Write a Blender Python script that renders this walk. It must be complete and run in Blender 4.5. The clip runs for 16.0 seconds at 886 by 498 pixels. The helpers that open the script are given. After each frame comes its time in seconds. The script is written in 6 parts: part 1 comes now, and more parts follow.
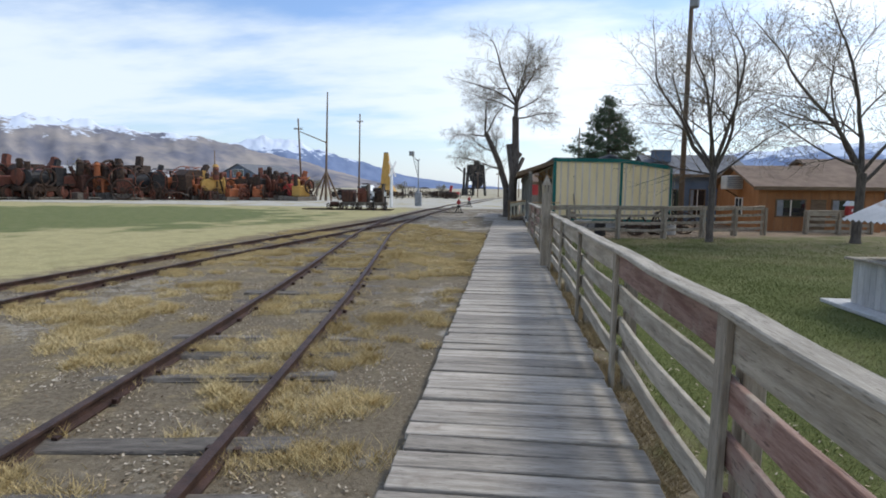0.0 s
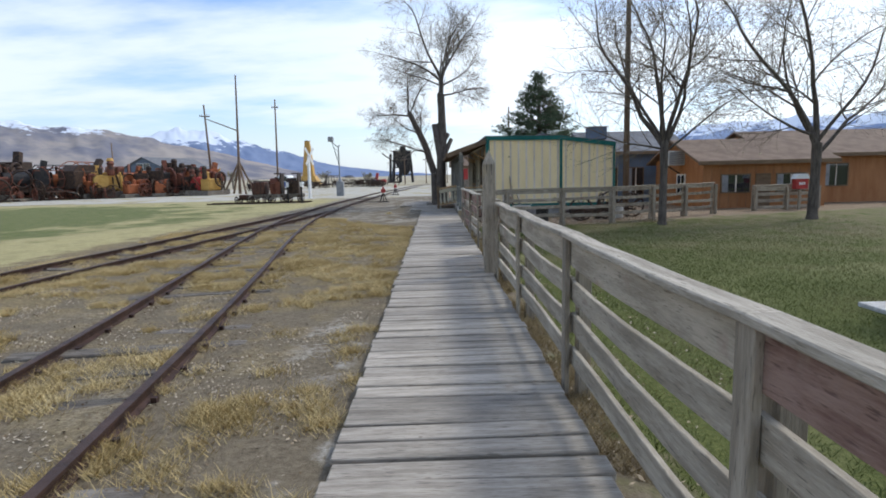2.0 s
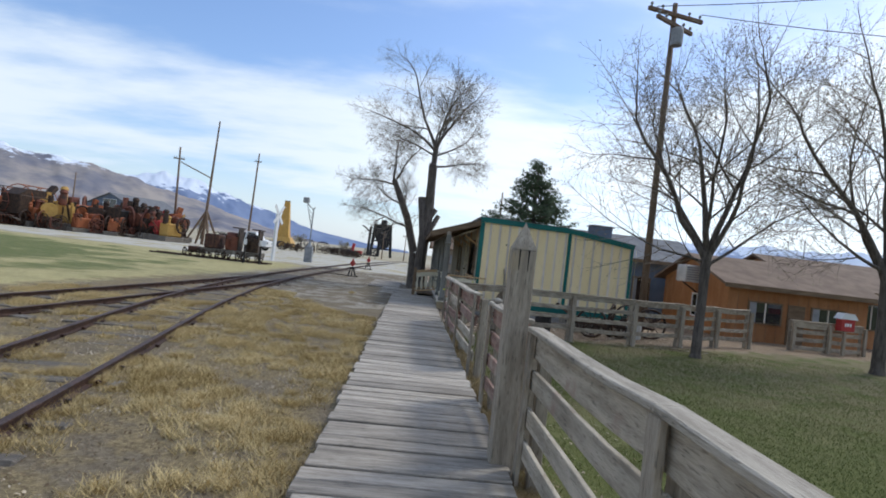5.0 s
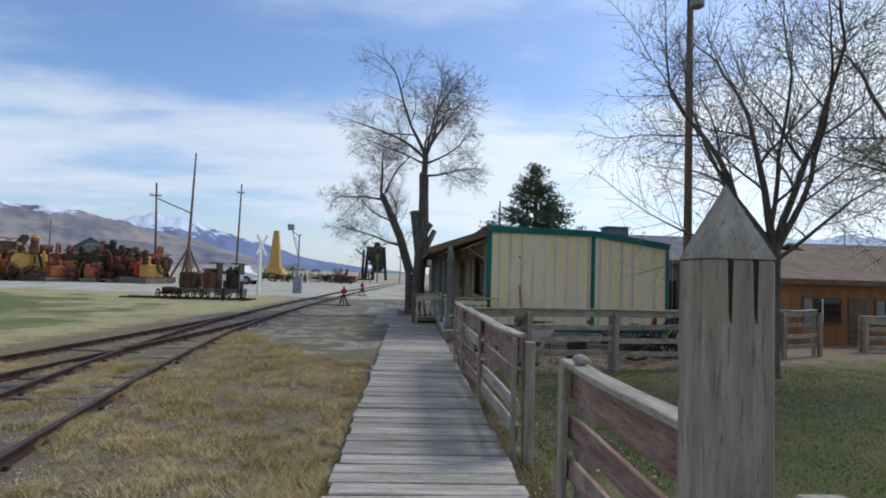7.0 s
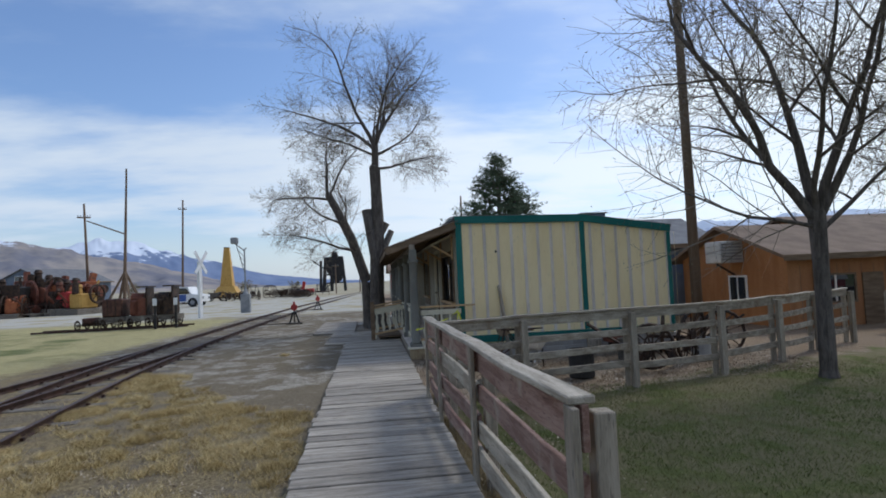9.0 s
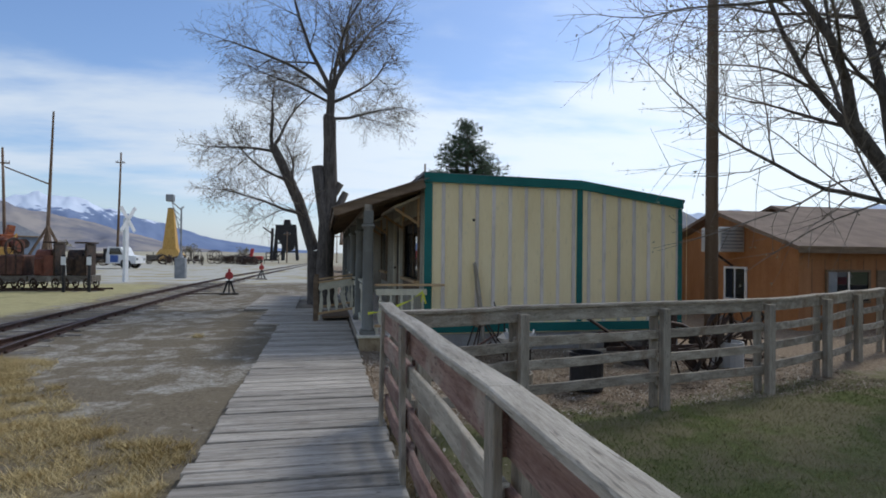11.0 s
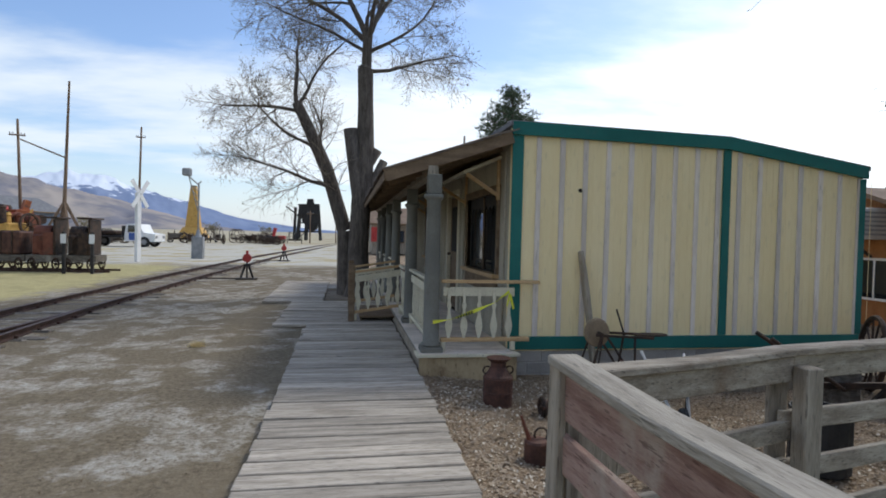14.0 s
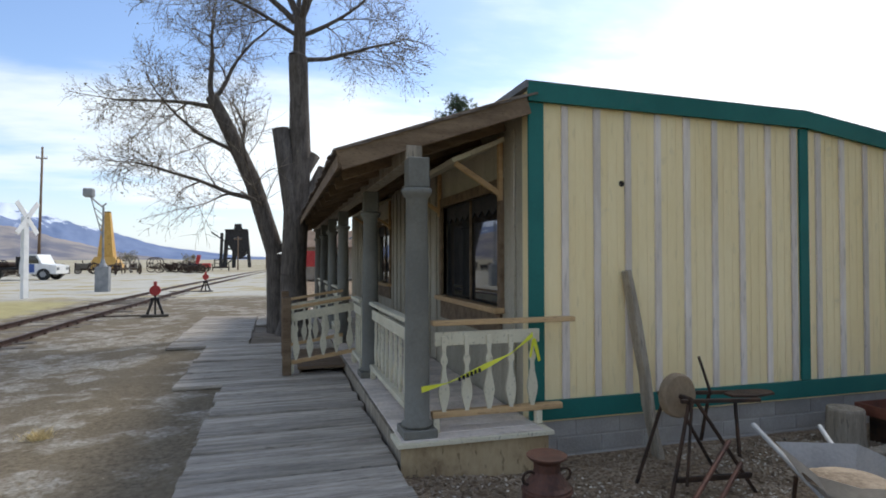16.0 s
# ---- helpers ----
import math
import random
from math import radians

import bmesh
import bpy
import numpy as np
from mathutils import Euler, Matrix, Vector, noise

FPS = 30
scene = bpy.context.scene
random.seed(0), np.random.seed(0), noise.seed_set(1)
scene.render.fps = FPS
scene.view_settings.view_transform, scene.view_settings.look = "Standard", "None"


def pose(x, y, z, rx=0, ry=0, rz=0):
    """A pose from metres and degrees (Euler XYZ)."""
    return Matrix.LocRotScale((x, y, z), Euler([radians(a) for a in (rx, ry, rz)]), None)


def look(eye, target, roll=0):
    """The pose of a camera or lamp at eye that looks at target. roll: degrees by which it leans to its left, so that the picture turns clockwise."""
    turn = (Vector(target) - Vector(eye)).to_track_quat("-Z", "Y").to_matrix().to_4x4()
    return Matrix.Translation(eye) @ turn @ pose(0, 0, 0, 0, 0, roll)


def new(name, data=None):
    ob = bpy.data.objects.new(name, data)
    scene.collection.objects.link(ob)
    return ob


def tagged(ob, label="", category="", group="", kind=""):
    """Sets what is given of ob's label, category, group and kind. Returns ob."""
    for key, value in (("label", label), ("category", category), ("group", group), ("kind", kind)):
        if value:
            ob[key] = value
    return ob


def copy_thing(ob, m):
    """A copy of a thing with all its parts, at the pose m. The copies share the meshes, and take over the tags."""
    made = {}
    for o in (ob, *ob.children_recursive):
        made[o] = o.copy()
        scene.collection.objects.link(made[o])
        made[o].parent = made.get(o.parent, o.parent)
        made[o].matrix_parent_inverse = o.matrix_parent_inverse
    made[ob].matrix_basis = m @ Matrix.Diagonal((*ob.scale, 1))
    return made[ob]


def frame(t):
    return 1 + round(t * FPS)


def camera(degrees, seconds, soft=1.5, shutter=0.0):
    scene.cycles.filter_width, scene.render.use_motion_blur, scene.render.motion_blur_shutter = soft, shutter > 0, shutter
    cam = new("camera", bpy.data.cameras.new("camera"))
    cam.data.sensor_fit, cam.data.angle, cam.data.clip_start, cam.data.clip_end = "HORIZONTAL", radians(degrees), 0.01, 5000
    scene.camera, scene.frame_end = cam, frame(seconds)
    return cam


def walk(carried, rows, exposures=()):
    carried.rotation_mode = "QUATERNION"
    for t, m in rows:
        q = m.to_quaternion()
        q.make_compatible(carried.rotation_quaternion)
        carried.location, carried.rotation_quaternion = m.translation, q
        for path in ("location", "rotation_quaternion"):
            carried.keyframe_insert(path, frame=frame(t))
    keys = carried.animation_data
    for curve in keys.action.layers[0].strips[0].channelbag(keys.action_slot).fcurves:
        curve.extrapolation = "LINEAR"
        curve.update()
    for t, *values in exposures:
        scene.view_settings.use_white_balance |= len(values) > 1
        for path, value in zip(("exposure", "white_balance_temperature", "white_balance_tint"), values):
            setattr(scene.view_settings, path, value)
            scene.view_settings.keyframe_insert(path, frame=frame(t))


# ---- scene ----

EXPOSURE = 0.12
cam = camera(76.0, 16.0, soft=1.8)
PATH = [
    (0, (-0.112, -1.539, 1.456), (-0.330, 0.438, 1.243), 0.6),
    (0.5, (-0.087, -0.691, 1.432), (-0.364, 1.279, 1.231), 1.1),
    (1, (-0.070, 0.154, 1.384), (-0.031, 2.144, 1.199), 0.4),
    (1.5, (-0.085, 0.850, 1.383), (-0.033, 2.836, 1.158), 0.8),
    (2, (-0.114, 1.437, 1.405), (-0.091, 3.420, 1.145), -1.4),
    (2.5, (-0.186, 2.000, 1.448), (-0.244, 3.982, 1.192), 0.6),
    (3, (-0.232, 2.593, 1.483), (-0.299, 4.576, 1.228), 2.1),
    (3.5, (-0.247, 3.218, 1.488), (-0.312, 5.205, 1.273), -0.3),
    (4, (-0.277, 3.919, 1.480), (-0.351, 5.906, 1.267), 0.2),
    (4.5, (-0.198, 4.689, 1.443), (-0.126, 6.678, 1.246), -0.2),
    (5, (-0.145, 5.434, 1.420), (-0.041, 7.432, 1.448), 6.6),
    (7.5, (-0.178, 8.725, 1.493), (-0.043, 10.718, 1.583), 0.8),
    (8, (-0.157, 9.347, 1.500), (-0.003, 11.340, 1.568), 0.4),
    (8.5, (-0.121, 10.022, 1.495), (0.050, 12.012, 1.586), -1.0),
    (9, (-0.017, 10.720, 1.481), (0.243, 12.700, 1.584), -2.6),
    (9.5, (0.092, 11.371, 1.471), (0.405, 13.343, 1.595), -1.8),
    (10, (0.186, 11.970, 1.437), (0.552, 13.935, 1.481), -0.7),
    (12.5, (0.076, 14.774, 1.408), (0.498, 16.729, 1.411), 1.0),
    (13, (-0.027, 15.154, 1.416), (0.327, 17.123, 1.402), 2.2),
    (13.5, (-0.032, 15.527, 1.397), (0.321, 17.495, 1.355), 1.0),
    (14, (-0.088, 16.023, 1.420), (0.250, 17.993, 1.373), 1.4),
    (14.5, (0.037, 16.606, 1.344), (0.493, 18.552, 1.266), -1.1),
    (15, (0.000, 17.146, 1.355), (0.476, 19.088, 1.321), 0.2),
    (15.5, (-0.020, 17.760, 1.350), (0.528, 19.683, 1.350), 0.3),
    (16, (-0.090, 18.300, 1.375), (0.471, 20.219, 1.410), -0.1),
]
walk(cam, [(t, look(eye, target, roll)) for t, eye, target, roll in PATH],
     [(0, EXPOSURE + 0.1, 6230, 10), (1, EXPOSURE + 0.1, 6230, 10), (2.4, EXPOSURE + 0.2, 6200, 10), (4, EXPOSURE + 0.18, 6200, 10), (4.6, EXPOSURE + 0.1, 6200, 10), (5.2, EXPOSURE + 0.02, 6150, 10), (8, EXPOSURE - 0.28, 6000, 10), (10, EXPOSURE - 0.28, 6000, 10), (13, EXPOSURE - 0.08, 6250, 10), (16, EXPOSURE + 0.27, 6500, 10)])

# ---- world and sun ----
SUN = Vector((0.62, 0.40, 0.86)).normalized()
world = bpy.data.worlds.new("world")
scene.world = world
world.use_nodes = True


class Nodes:
    """Short hand for building node trees."""

    def __init__(self, tree):
        self.t = tree
        tree.nodes.clear()

    def node(self, kind, props=(), **ins):
        n = self.t.nodes.new(kind)
        props = dict(props)
        if "operation" in props:
            n.operation = props["operation"]
        if "use_clamp" in props:
            n.use_clamp = props["use_clamp"]
        if "interpolation_type" in props:
            n.interpolation_type = props["interpolation_type"]
        if "data_type" in props:
            n.data_type = props["data_type"]
        if "blend_type" in props:
            n.blend_type = props["blend_type"]
        for k, v in ins.items():
            k = k.replace("_", " ")
            sock = n.inputs[int(k[1:])] if k[0] == "i" and k[1:].isdigit() else n.inputs[k]
            if isinstance(v, bpy.types.NodeSocket):
                self.t.links.new(v, sock)
            else:
                sock.default_value = v
        return n

    def math(self, op, a, b=0.0, clamp=False):
        return self.node("ShaderNodeMath", {"operation": op, "use_clamp": clamp}, i0=a, i1=b).outputs[0]

    def noise(self, vec, scale, detail=4.0, rough=0.55):
        return self.node("ShaderNodeTexNoise", Vector=vec, Scale=scale, Detail=detail, Roughness=rough).outputs[0]

    def ramp(self, v, lo, hi, a=0.0, b=1.0):
        return self.node("ShaderNodeMapRange", {"interpolation_type": "SMOOTHSTEP"}, Value=v, From_Min=lo, From_Max=hi, To_Min=a, To_Max=b).outputs[0]

    def mix(self, f, a, b):
        n = self.node("ShaderNodeMix", {"data_type": "RGBA"}, i0=f)
        for sock, v in ((n.inputs[6], a), (n.inputs[7], b)):
            if isinstance(v, bpy.types.NodeSocket):
                self.t.links.new(v, sock)
            else:
                sock.default_value = (*v, 1.0) if len(v) == 3 else v
        return n.outputs[2]

    def stretch(self, vec, scale, rot=(0, 0, 0)):
        return self.node("ShaderNodeMapping", Vector=vec, Scale=scale, Rotation=rot).outputs[0]


w = Nodes(world.node_tree)
sky = w.node("ShaderNodeTexSky")
sky.sky_type, sky.sun_disc, sky.sun_elevation, sky.sun_rotation = "NISHITA", False, math.asin(SUN.z), math.atan2(SUN.x, SUN.y)
sky.air_density, sky.dust_density, sky.ozone_density = 1.0, 1.2, 1.5
way = w.node("ShaderNodeTexCoord").outputs["Generated"]
height = w.node("ShaderNodeSeparateXYZ", Vector=way).outputs
# project the view direction on a high flat sheet, so that clouds draw out towards the horizon
lift = w.math("ADD", w.math("MAXIMUM", height[2], 0.0), 0.12)
sheet = w.node("ShaderNodeCombineXYZ", X=w.math("DIVIDE", height[0], lift), Y=w.math("DIVIDE", height[1], lift)).outputs[0]
streaks = w.noise(w.stretch(sheet, (0.55, 1.0, 1.0), (0, 0, 0.45)), 0.85, 8.0, 0.56)
puffs = w.noise(w.stretch(sheet, (0.8, 1.3, 1.0), (0, 0, 0.2)), 1.9, 7.0, 0.52)
bank = w.math("MULTIPLY", w.ramp(height[2], 0.05, 0.13), w.ramp(height[2], 0.22, 0.36, 1.0, 0.0))
sunny = w.math("ADD", w.math("MULTIPLY", height[0], 0.8), w.math("MULTIPLY", height[1], 0.45))
cover = w.math("ADD", w.math("ADD", streaks, w.math("MULTIPLY", bank, 0.17)), w.math("MULTIPLY", w.ramp(sunny, 0.62, 1.0), 0.16))
cover = w.ramp(w.math("ADD", cover, w.math("MULTIPLY", w.math("SUBTRACT", puffs, 0.5), 0.35)), 0.44, 0.74)
haze = w.ramp(height[2], 0.0, 0.15, 0.60, 0.0)
cover = w.math("MAXIMUM", w.math("MULTIPLY", cover, 0.95), haze)
cloud_light = w.mix(w.ramp(sunny, 0.1, 0.95), (7.2, 7.9, 8.6), (10.2, 10.8, 11.1))
deep = w.node("ShaderNodeMix", {"data_type": "RGBA", "blend_type": "MULTIPLY"}, i0=1.0)
w.t.links.new(sky.outputs[0], deep.inputs[6])
deep.inputs[7].default_value = (1.25, 1.35, 1.5, 1.0)
sky_light = w.node("ShaderNodeMix", {"data_type": "RGBA"}, i0=cover)
w.t.links.new(deep.outputs[2], sky_light.inputs[6])
w.t.links.new(cloud_light, sky_light.inputs[7])
back = w.node("ShaderNodeBackground", Color=sky_light.outputs[2], Strength=0.104)
w.t.links.new(back.outputs[0], w.node("ShaderNodeOutputWorld").inputs[0])

sun = new("sun", bpy.data.lights.new("sun", "SUN"))
sun.data.energy, sun.data.angle, sun.data.color = 1.65, radians(13.0), (1.0, 0.97, 0.87)
sun.matrix_world = look(SUN * 50, (0, 0, 0))


# ---- materials ----
def mat(name, a, b, scale=4.0, rough=0.8, bump=0.3, metal=0.0, grain=(1, 1, 1), fine=40.0, vary=0.0, c=None, c_at=(0.55, 0.7), c_scale=2.0, spec=0.3, cracks=0.6):
    """A surface of two colours in large patches and fine grain, with bump; c: a third colour that shows in worn spots."""
    m = bpy.data.materials.new(name)
    m.use_nodes = True
    k = Nodes(m.node_tree)
    co = k.node("ShaderNodeTexCoord").outputs["Object"]
    rnd = k.node("ShaderNodeObjectInfo").outputs["Random"]
    co = k.node("ShaderNodeVectorMath", {"operation": "ADD"}, i0=co, i1=k.node("ShaderNodeCombineXYZ", X=k.math("MULTIPLY", rnd, 37.0), Y=k.math("MULTIPLY", rnd, 91.0)).outputs[0]).outputs[0]
    g = k.stretch(co, grain)
    big = k.noise(g, scale, 5.0)
    small = k.noise(g, fine, 4.0, 0.65)
    f = k.ramp(k.math("ADD", k.math("MULTIPLY", big, 0.65), k.math("MULTIPLY", small, 0.35)), 0.34, 0.66)
    col = k.mix(f, a, b)
    if c:
        col = k.mix(k.ramp(k.noise(co, c_scale, 6.0, 0.6), *c_at), col, c)
    if grain != (1, 1, 1):
        # dark drying cracks and a few knots along the grain
        lines = k.ramp(k.noise(g, fine * 0.75, 2.0, 0.5), 0.60, 0.70)
        knots = k.ramp(k.node("ShaderNodeTexVoronoi", Vector=k.stretch(co, tuple(0.35 + 0.65 * min(e, 1.6) / 1.6 for e in grain)), Scale=3.2).outputs["Distance"], 0.045, 0.02)
        col = k.mix(k.math("MULTIPLY", k.math("MAXIMUM", lines, knots), cracks), col, tuple(e * 0.4 for e in a))
    if vary:
        v = k.math("ADD", k.math("MULTIPLY", rnd, vary), 1.0 - vary / 2)
        plain = col
        col = k.node("ShaderNodeMix", {"data_type": "RGBA", "blend_type": "MULTIPLY"}, i0=1.0)
        k.t.links.new(plain, col.inputs[6])
        k.t.links.new(k.node("ShaderNodeCombineColor", Red=v, Green=v, Blue=v).outputs[0], col.inputs[7])
        col = col.outputs[2]
    p = k.node("ShaderNodeBsdfPrincipled", Base_Color=col, Metallic=metal, Roughness=k.ramp(small, 0.2, 0.8, max(rough - 0.12, 0.05), min(rough + 0.1, 1.0)))
    p.inputs["Specular IOR Level"].default_value = spec
    if bump:
        hgt = k.math("ADD", k.math("MULTIPLY", big, 0.5), small)
        k.t.links.new(k.node("ShaderNodeBump", Strength=bump, Distance=0.01, Height=hgt).outputs[0], p.inputs["Normal"])
    k.t.links.new(p.outputs[0], k.node("ShaderNodeOutputMaterial").inputs[0])
    return m


BOARD = mat("weathered_board", (0.255, 0.218, 0.172), (0.50, 0.435, 0.355), 2.0, 0.85, 0.5, grain=(1, 9, 9), fine=14, vary=0.5, c=(0.26, 0.21, 0.16), c_at=(0.6, 0.75))
RAILWOOD = mat("faded_red_board", (0.175, 0.088, 0.064), (0.37, 0.245, 0.19), 2.2, 0.8, 0.5, grain=(9, 1, 9), fine=14, vary=0.35, c=(0.38, 0.30, 0.23), c_at=(0.52, 0.70), c_scale=3.4)
CAPWOOD = mat("grey_cap_board", (0.275, 0.235, 0.178), (0.50, 0.435, 0.345), 2.0, 0.85, 0.5, grain=(9, 1, 9), fine=14, vary=0.2)
POSTWOOD = mat("grey_post", (0.23, 0.19, 0.14), (0.42, 0.355, 0.27), 2.0, 0.85, 0.6, grain=(9, 9, 1), fine=14, vary=0.3, c=(0.34, 0.27, 0.17), c_at=(0.62, 0.74))
CROSSWOOD = mat("grey_brown_slat", (0.225, 0.18, 0.13), (0.47, 0.40, 0.305), 2.0, 0.85, 0.5, grain=(1, 9, 9), fine=14, vary=0.35, c=(0.20, 0.135, 0.085), c_at=(0.56, 0.72), c_scale=2.6)
SLATWOOD = mat("grey_slat", (0.27, 0.225, 0.165), (0.50, 0.43, 0.33), 2.0, 0.85, 0.5, grain=(9, 1, 9), fine=14, vary=0.3, c=(0.33, 0.235, 0.18), c_at=(0.58, 0.74), c_scale=2.8)
TIE = mat("old_tie", (0.09, 0.075, 0.06), (0.22, 0.19, 0.155), 3.0, 0.9, 0.8, grain=(1, 8, 8), fine=16, vary=0.4, c=(0.28, 0.25, 0.21), c_at=(0.55, 0.7))
RUST = mat("rusty_rail", (0.045, 0.028, 0.022), (0.105, 0.06, 0.045), 6.0, 0.6, 0.4, 0.4, fine=60)
IRON = mat("old_iron", (0.03, 0.025, 0.022), (0.10, 0.06, 0.04), 5.0, 0.65, 0.4, 0.5, fine=50)
RUSTRED = mat("rusty_red_paint", (0.125, 0.042, 0.028), (0.23, 0.085, 0.05), 4.0, 0.7, 0.3, 0.2, fine=40, c=(0.07, 0.045, 0.035), c_at=(0.5, 0.7))
ORANGE = mat("orange_paint", (0.27, 0.075, 0.03), (0.38, 0.125, 0.045), 4.0, 0.65, 0.2, c=(0.12, 0.06, 0.04), c_at=(0.58, 0.72))
YELLOWP = mat("yellow_paint", (0.48, 0.27, 0.06), (0.58, 0.35, 0.10), 3.0, 0.65, 0.2, c=(0.20, 0.11, 0.05), c_at=(0.62, 0.75))
BLACKP = mat("black_metal", (0.018, 0.018, 0.02), (0.05, 0.045, 0.042), 4.0, 0.6, 0.3, 0.3)
GREYP = mat("grey_metal", (0.20, 0.21, 0.22), (0.34, 0.34, 0.34), 3.0, 0.6, 0.2, 0.3)
WHITEP = mat("white_paint", (0.70, 0.70, 0.69), (0.82, 0.81, 0.79), 3.0, 0.6, 0.2)
REDP = mat("red_paint", (0.36, 0.035, 0.035), (0.48, 0.06, 0.05), 4.0, 0.5, 0.15)
BLUEP = mat("blue_paint", (0.05, 0.10, 0.30), (0.08, 0.14, 0.38), 4.0, 0.4, 0.1)
RUBBER = mat("rubber", (0.02, 0.02, 0.02), (0.04, 0.04, 0.04), 8.0, 0.85, 0.3)
TREEBARK = mat("bark", (0.065, 0.052, 0.042), (0.16, 0.133, 0.11), 3.0, 0.9, 1.0, grain=(6, 6, 1), fine=14)
TWIG = mat("twig", (0.14, 0.112, 0.084), (0.24, 0.195, 0.148), 3.0, 0.9, 0.3)
BUD = mat("bud", (0.22, 0.19, 0.11), (0.34, 0.30, 0.19), 3.0, 0.9, 0.2)
NEEDLE = mat("needles", (0.035, 0.06, 0.028), (0.075, 0.105, 0.05), 1.5, 0.85, 0.2)
SIDING = mat("cream_siding", (0.86, 0.69, 0.37), (0.92, 0.76, 0.45), 1.2, 0.75, 0.25, grain=(3, 3, 0.6), fine=10, c=(0.54, 0.46, 0.30), c_at=(0.62, 0.8), cracks=0.15)
BATTEN = mat("grey_batten", (0.60, 0.51, 0.42), (0.80, 0.70, 0.60), 1.5, 0.8, 0.25, grain=(3, 3, 0.5), fine=10, vary=0.3, cracks=0.3)
GREEN = mat("green_trim", (0.012, 0.12, 0.10), (0.02, 0.16, 0.135), 1.5, 0.6, 0.15, c=(0.05, 0.14, 0.12), c_at=(0.6, 0.75))
CREAM = mat("cream_paint", (0.58, 0.52, 0.37), (0.68, 0.62, 0.46), 2.0, 0.7, 0.2, grain=(2, 2, 1))
NEWWOOD = mat("bare_lumber", (0.45, 0.28, 0.13), (0.58, 0.39, 0.20), 2.5, 0.7, 0.3, grain=(1, 8, 8), fine=14)
COLUMN = mat("grey_column", (0.135, 0.128, 0.106), (0.20, 0.192, 0.16), 2.0, 0.7, 0.25, c=(0.30, 0.30, 0.29), c_at=(0.66, 0.8))
BLOCK = mat("concrete_block", (0.30, 0.275, 0.245), (0.42, 0.39, 0.35), 2.5, 0.9, 0.6, fine=60, vary=0.15)
PLY = mat("stained_plywood", (0.34, 0.235, 0.12), (0.48, 0.37, 0.22), 1.6, 0.8, 0.2, grain=(1, 1, 0.4), c=(0.20, 0.13, 0.07), c_at=(0.52, 0.7))
SHINGLE = mat("wood_shingle", (0.09, 0.07, 0.055), (0.20, 0.165, 0.135), 4.0, 0.9, 0.6, vary=0.4)
RAFTER = mat("brown_rafter", (0.13, 0.085, 0.05), (0.24, 0.165, 0.10), 2.0, 0.8, 0.4, grain=(1, 6, 6))
ORANGEWALL = mat("orange_board_wall", (0.32, 0.135, 0.052), (0.42, 0.20, 0.085), 1.4, 0.8, 0.3, grain=(3, 3, 0.6))
BROWNROOF = mat("brown_roof", (0.15, 0.10, 0.068), (0.235, 0.165, 0.115), 2.0, 0.9, 0.4, fine=30)
BLUEWALL = mat("slate_blue_wall", (0.10, 0.13, 0.18), (0.16, 0.19, 0.24), 1.5, 0.8, 0.2)
GREYROOF = mat("grey_roof", (0.12, 0.12, 0.13), (0.20, 0.20, 0.20), 2.0, 0.85, 0.3)
TIN = mat("galvanised_sheet", (0.42, 0.41, 0.39), (0.60, 0.58, 0.55), 2.0, 0.6, 0.2, 0.1, c=(0.30, 0.20, 0.13), c_at=(0.6, 0.75))
WHITEBOARD = mat("whitewashed_board", (0.44, 0.42, 0.39), (0.60, 0.58, 0.55), 2.0, 0.85, 0.4, grain=(6, 6, 1), vary=0.25)
POLEWOOD = mat("utility_pole", (0.13, 0.085, 0.055), (0.24, 0.165, 0.11), 1.0, 0.9, 0.6, grain=(8, 8, 0.5))
TAPE = mat("yellow_tape", (0.62, 0.62, 0.03), (0.72, 0.70, 0.06), 5.0, 0.4, 0.0)
STONE = mat("stone", (0.28, 0.25, 0.21), (0.42, 0.38, 0.32), 6.0, 0.9, 0.5)
SAND = mat("sandstone_wheel", (0.20, 0.145, 0.09), (0.30, 0.22, 0.14), 6.0, 0.85, 0.4)
SOIL = mat("bare_soil", (0.17, 0.13, 0.09), (0.27, 0.215, 0.155), 3.0, 0.95, 0.8, fine=30)
# near-black colour in place of the shade inside rooms and holes
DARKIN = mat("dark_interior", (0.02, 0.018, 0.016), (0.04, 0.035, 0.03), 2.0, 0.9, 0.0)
DRYBLADE = mat("dry_grass", (0.40, 0.29, 0.115), (0.68, 0.54, 0.28), 0.9, 0.9, 0.0)
GREENBLADE = mat("lawn_blade", (0.10, 0.122, 0.03), (0.215, 0.225, 0.075), 0.5, 0.85, 0.0, c=(0.25, 0.22, 0.10), c_at=(0.48, 0.62), c_scale=0.5)
BROWNLITTER = mat("brown_litter", (0.085, 0.055, 0.03), (0.19, 0.13, 0.075), 3.0, 0.9, 0.0)
DEADWEED = mat("dead_weed", (0.20, 0.145, 0.07), (0.36, 0.275, 0.14), 1.5, 0.9, 0.0)
LEAFLITTER = mat("fallen_leaf", (0.36, 0.26, 0.15), (0.60, 0.52, 0.40), 3.0, 0.9, 0.0)
CANRUST = mat("dark_rust", (0.055, 0.03, 0.024), (0.14, 0.065, 0.045), 5.0, 0.65, 0.4, 0.3, fine=40, c=(0.20, 0.10, 0.06), c_at=(0.58, 0.72))
# cream boards darkened in colour to give the shade under the porch roof
PORCHWALL = mat("shaded_cream_board", (0.36, 0.32, 0.235), (0.48, 0.43, 0.33), 1.5, 0.8, 0.3, grain=(3, 3, 0.6))
CHIP = mat("pale_chip", (0.52, 0.45, 0.35), (0.72, 0.66, 0.55), 4.0, 0.85, 0.1)
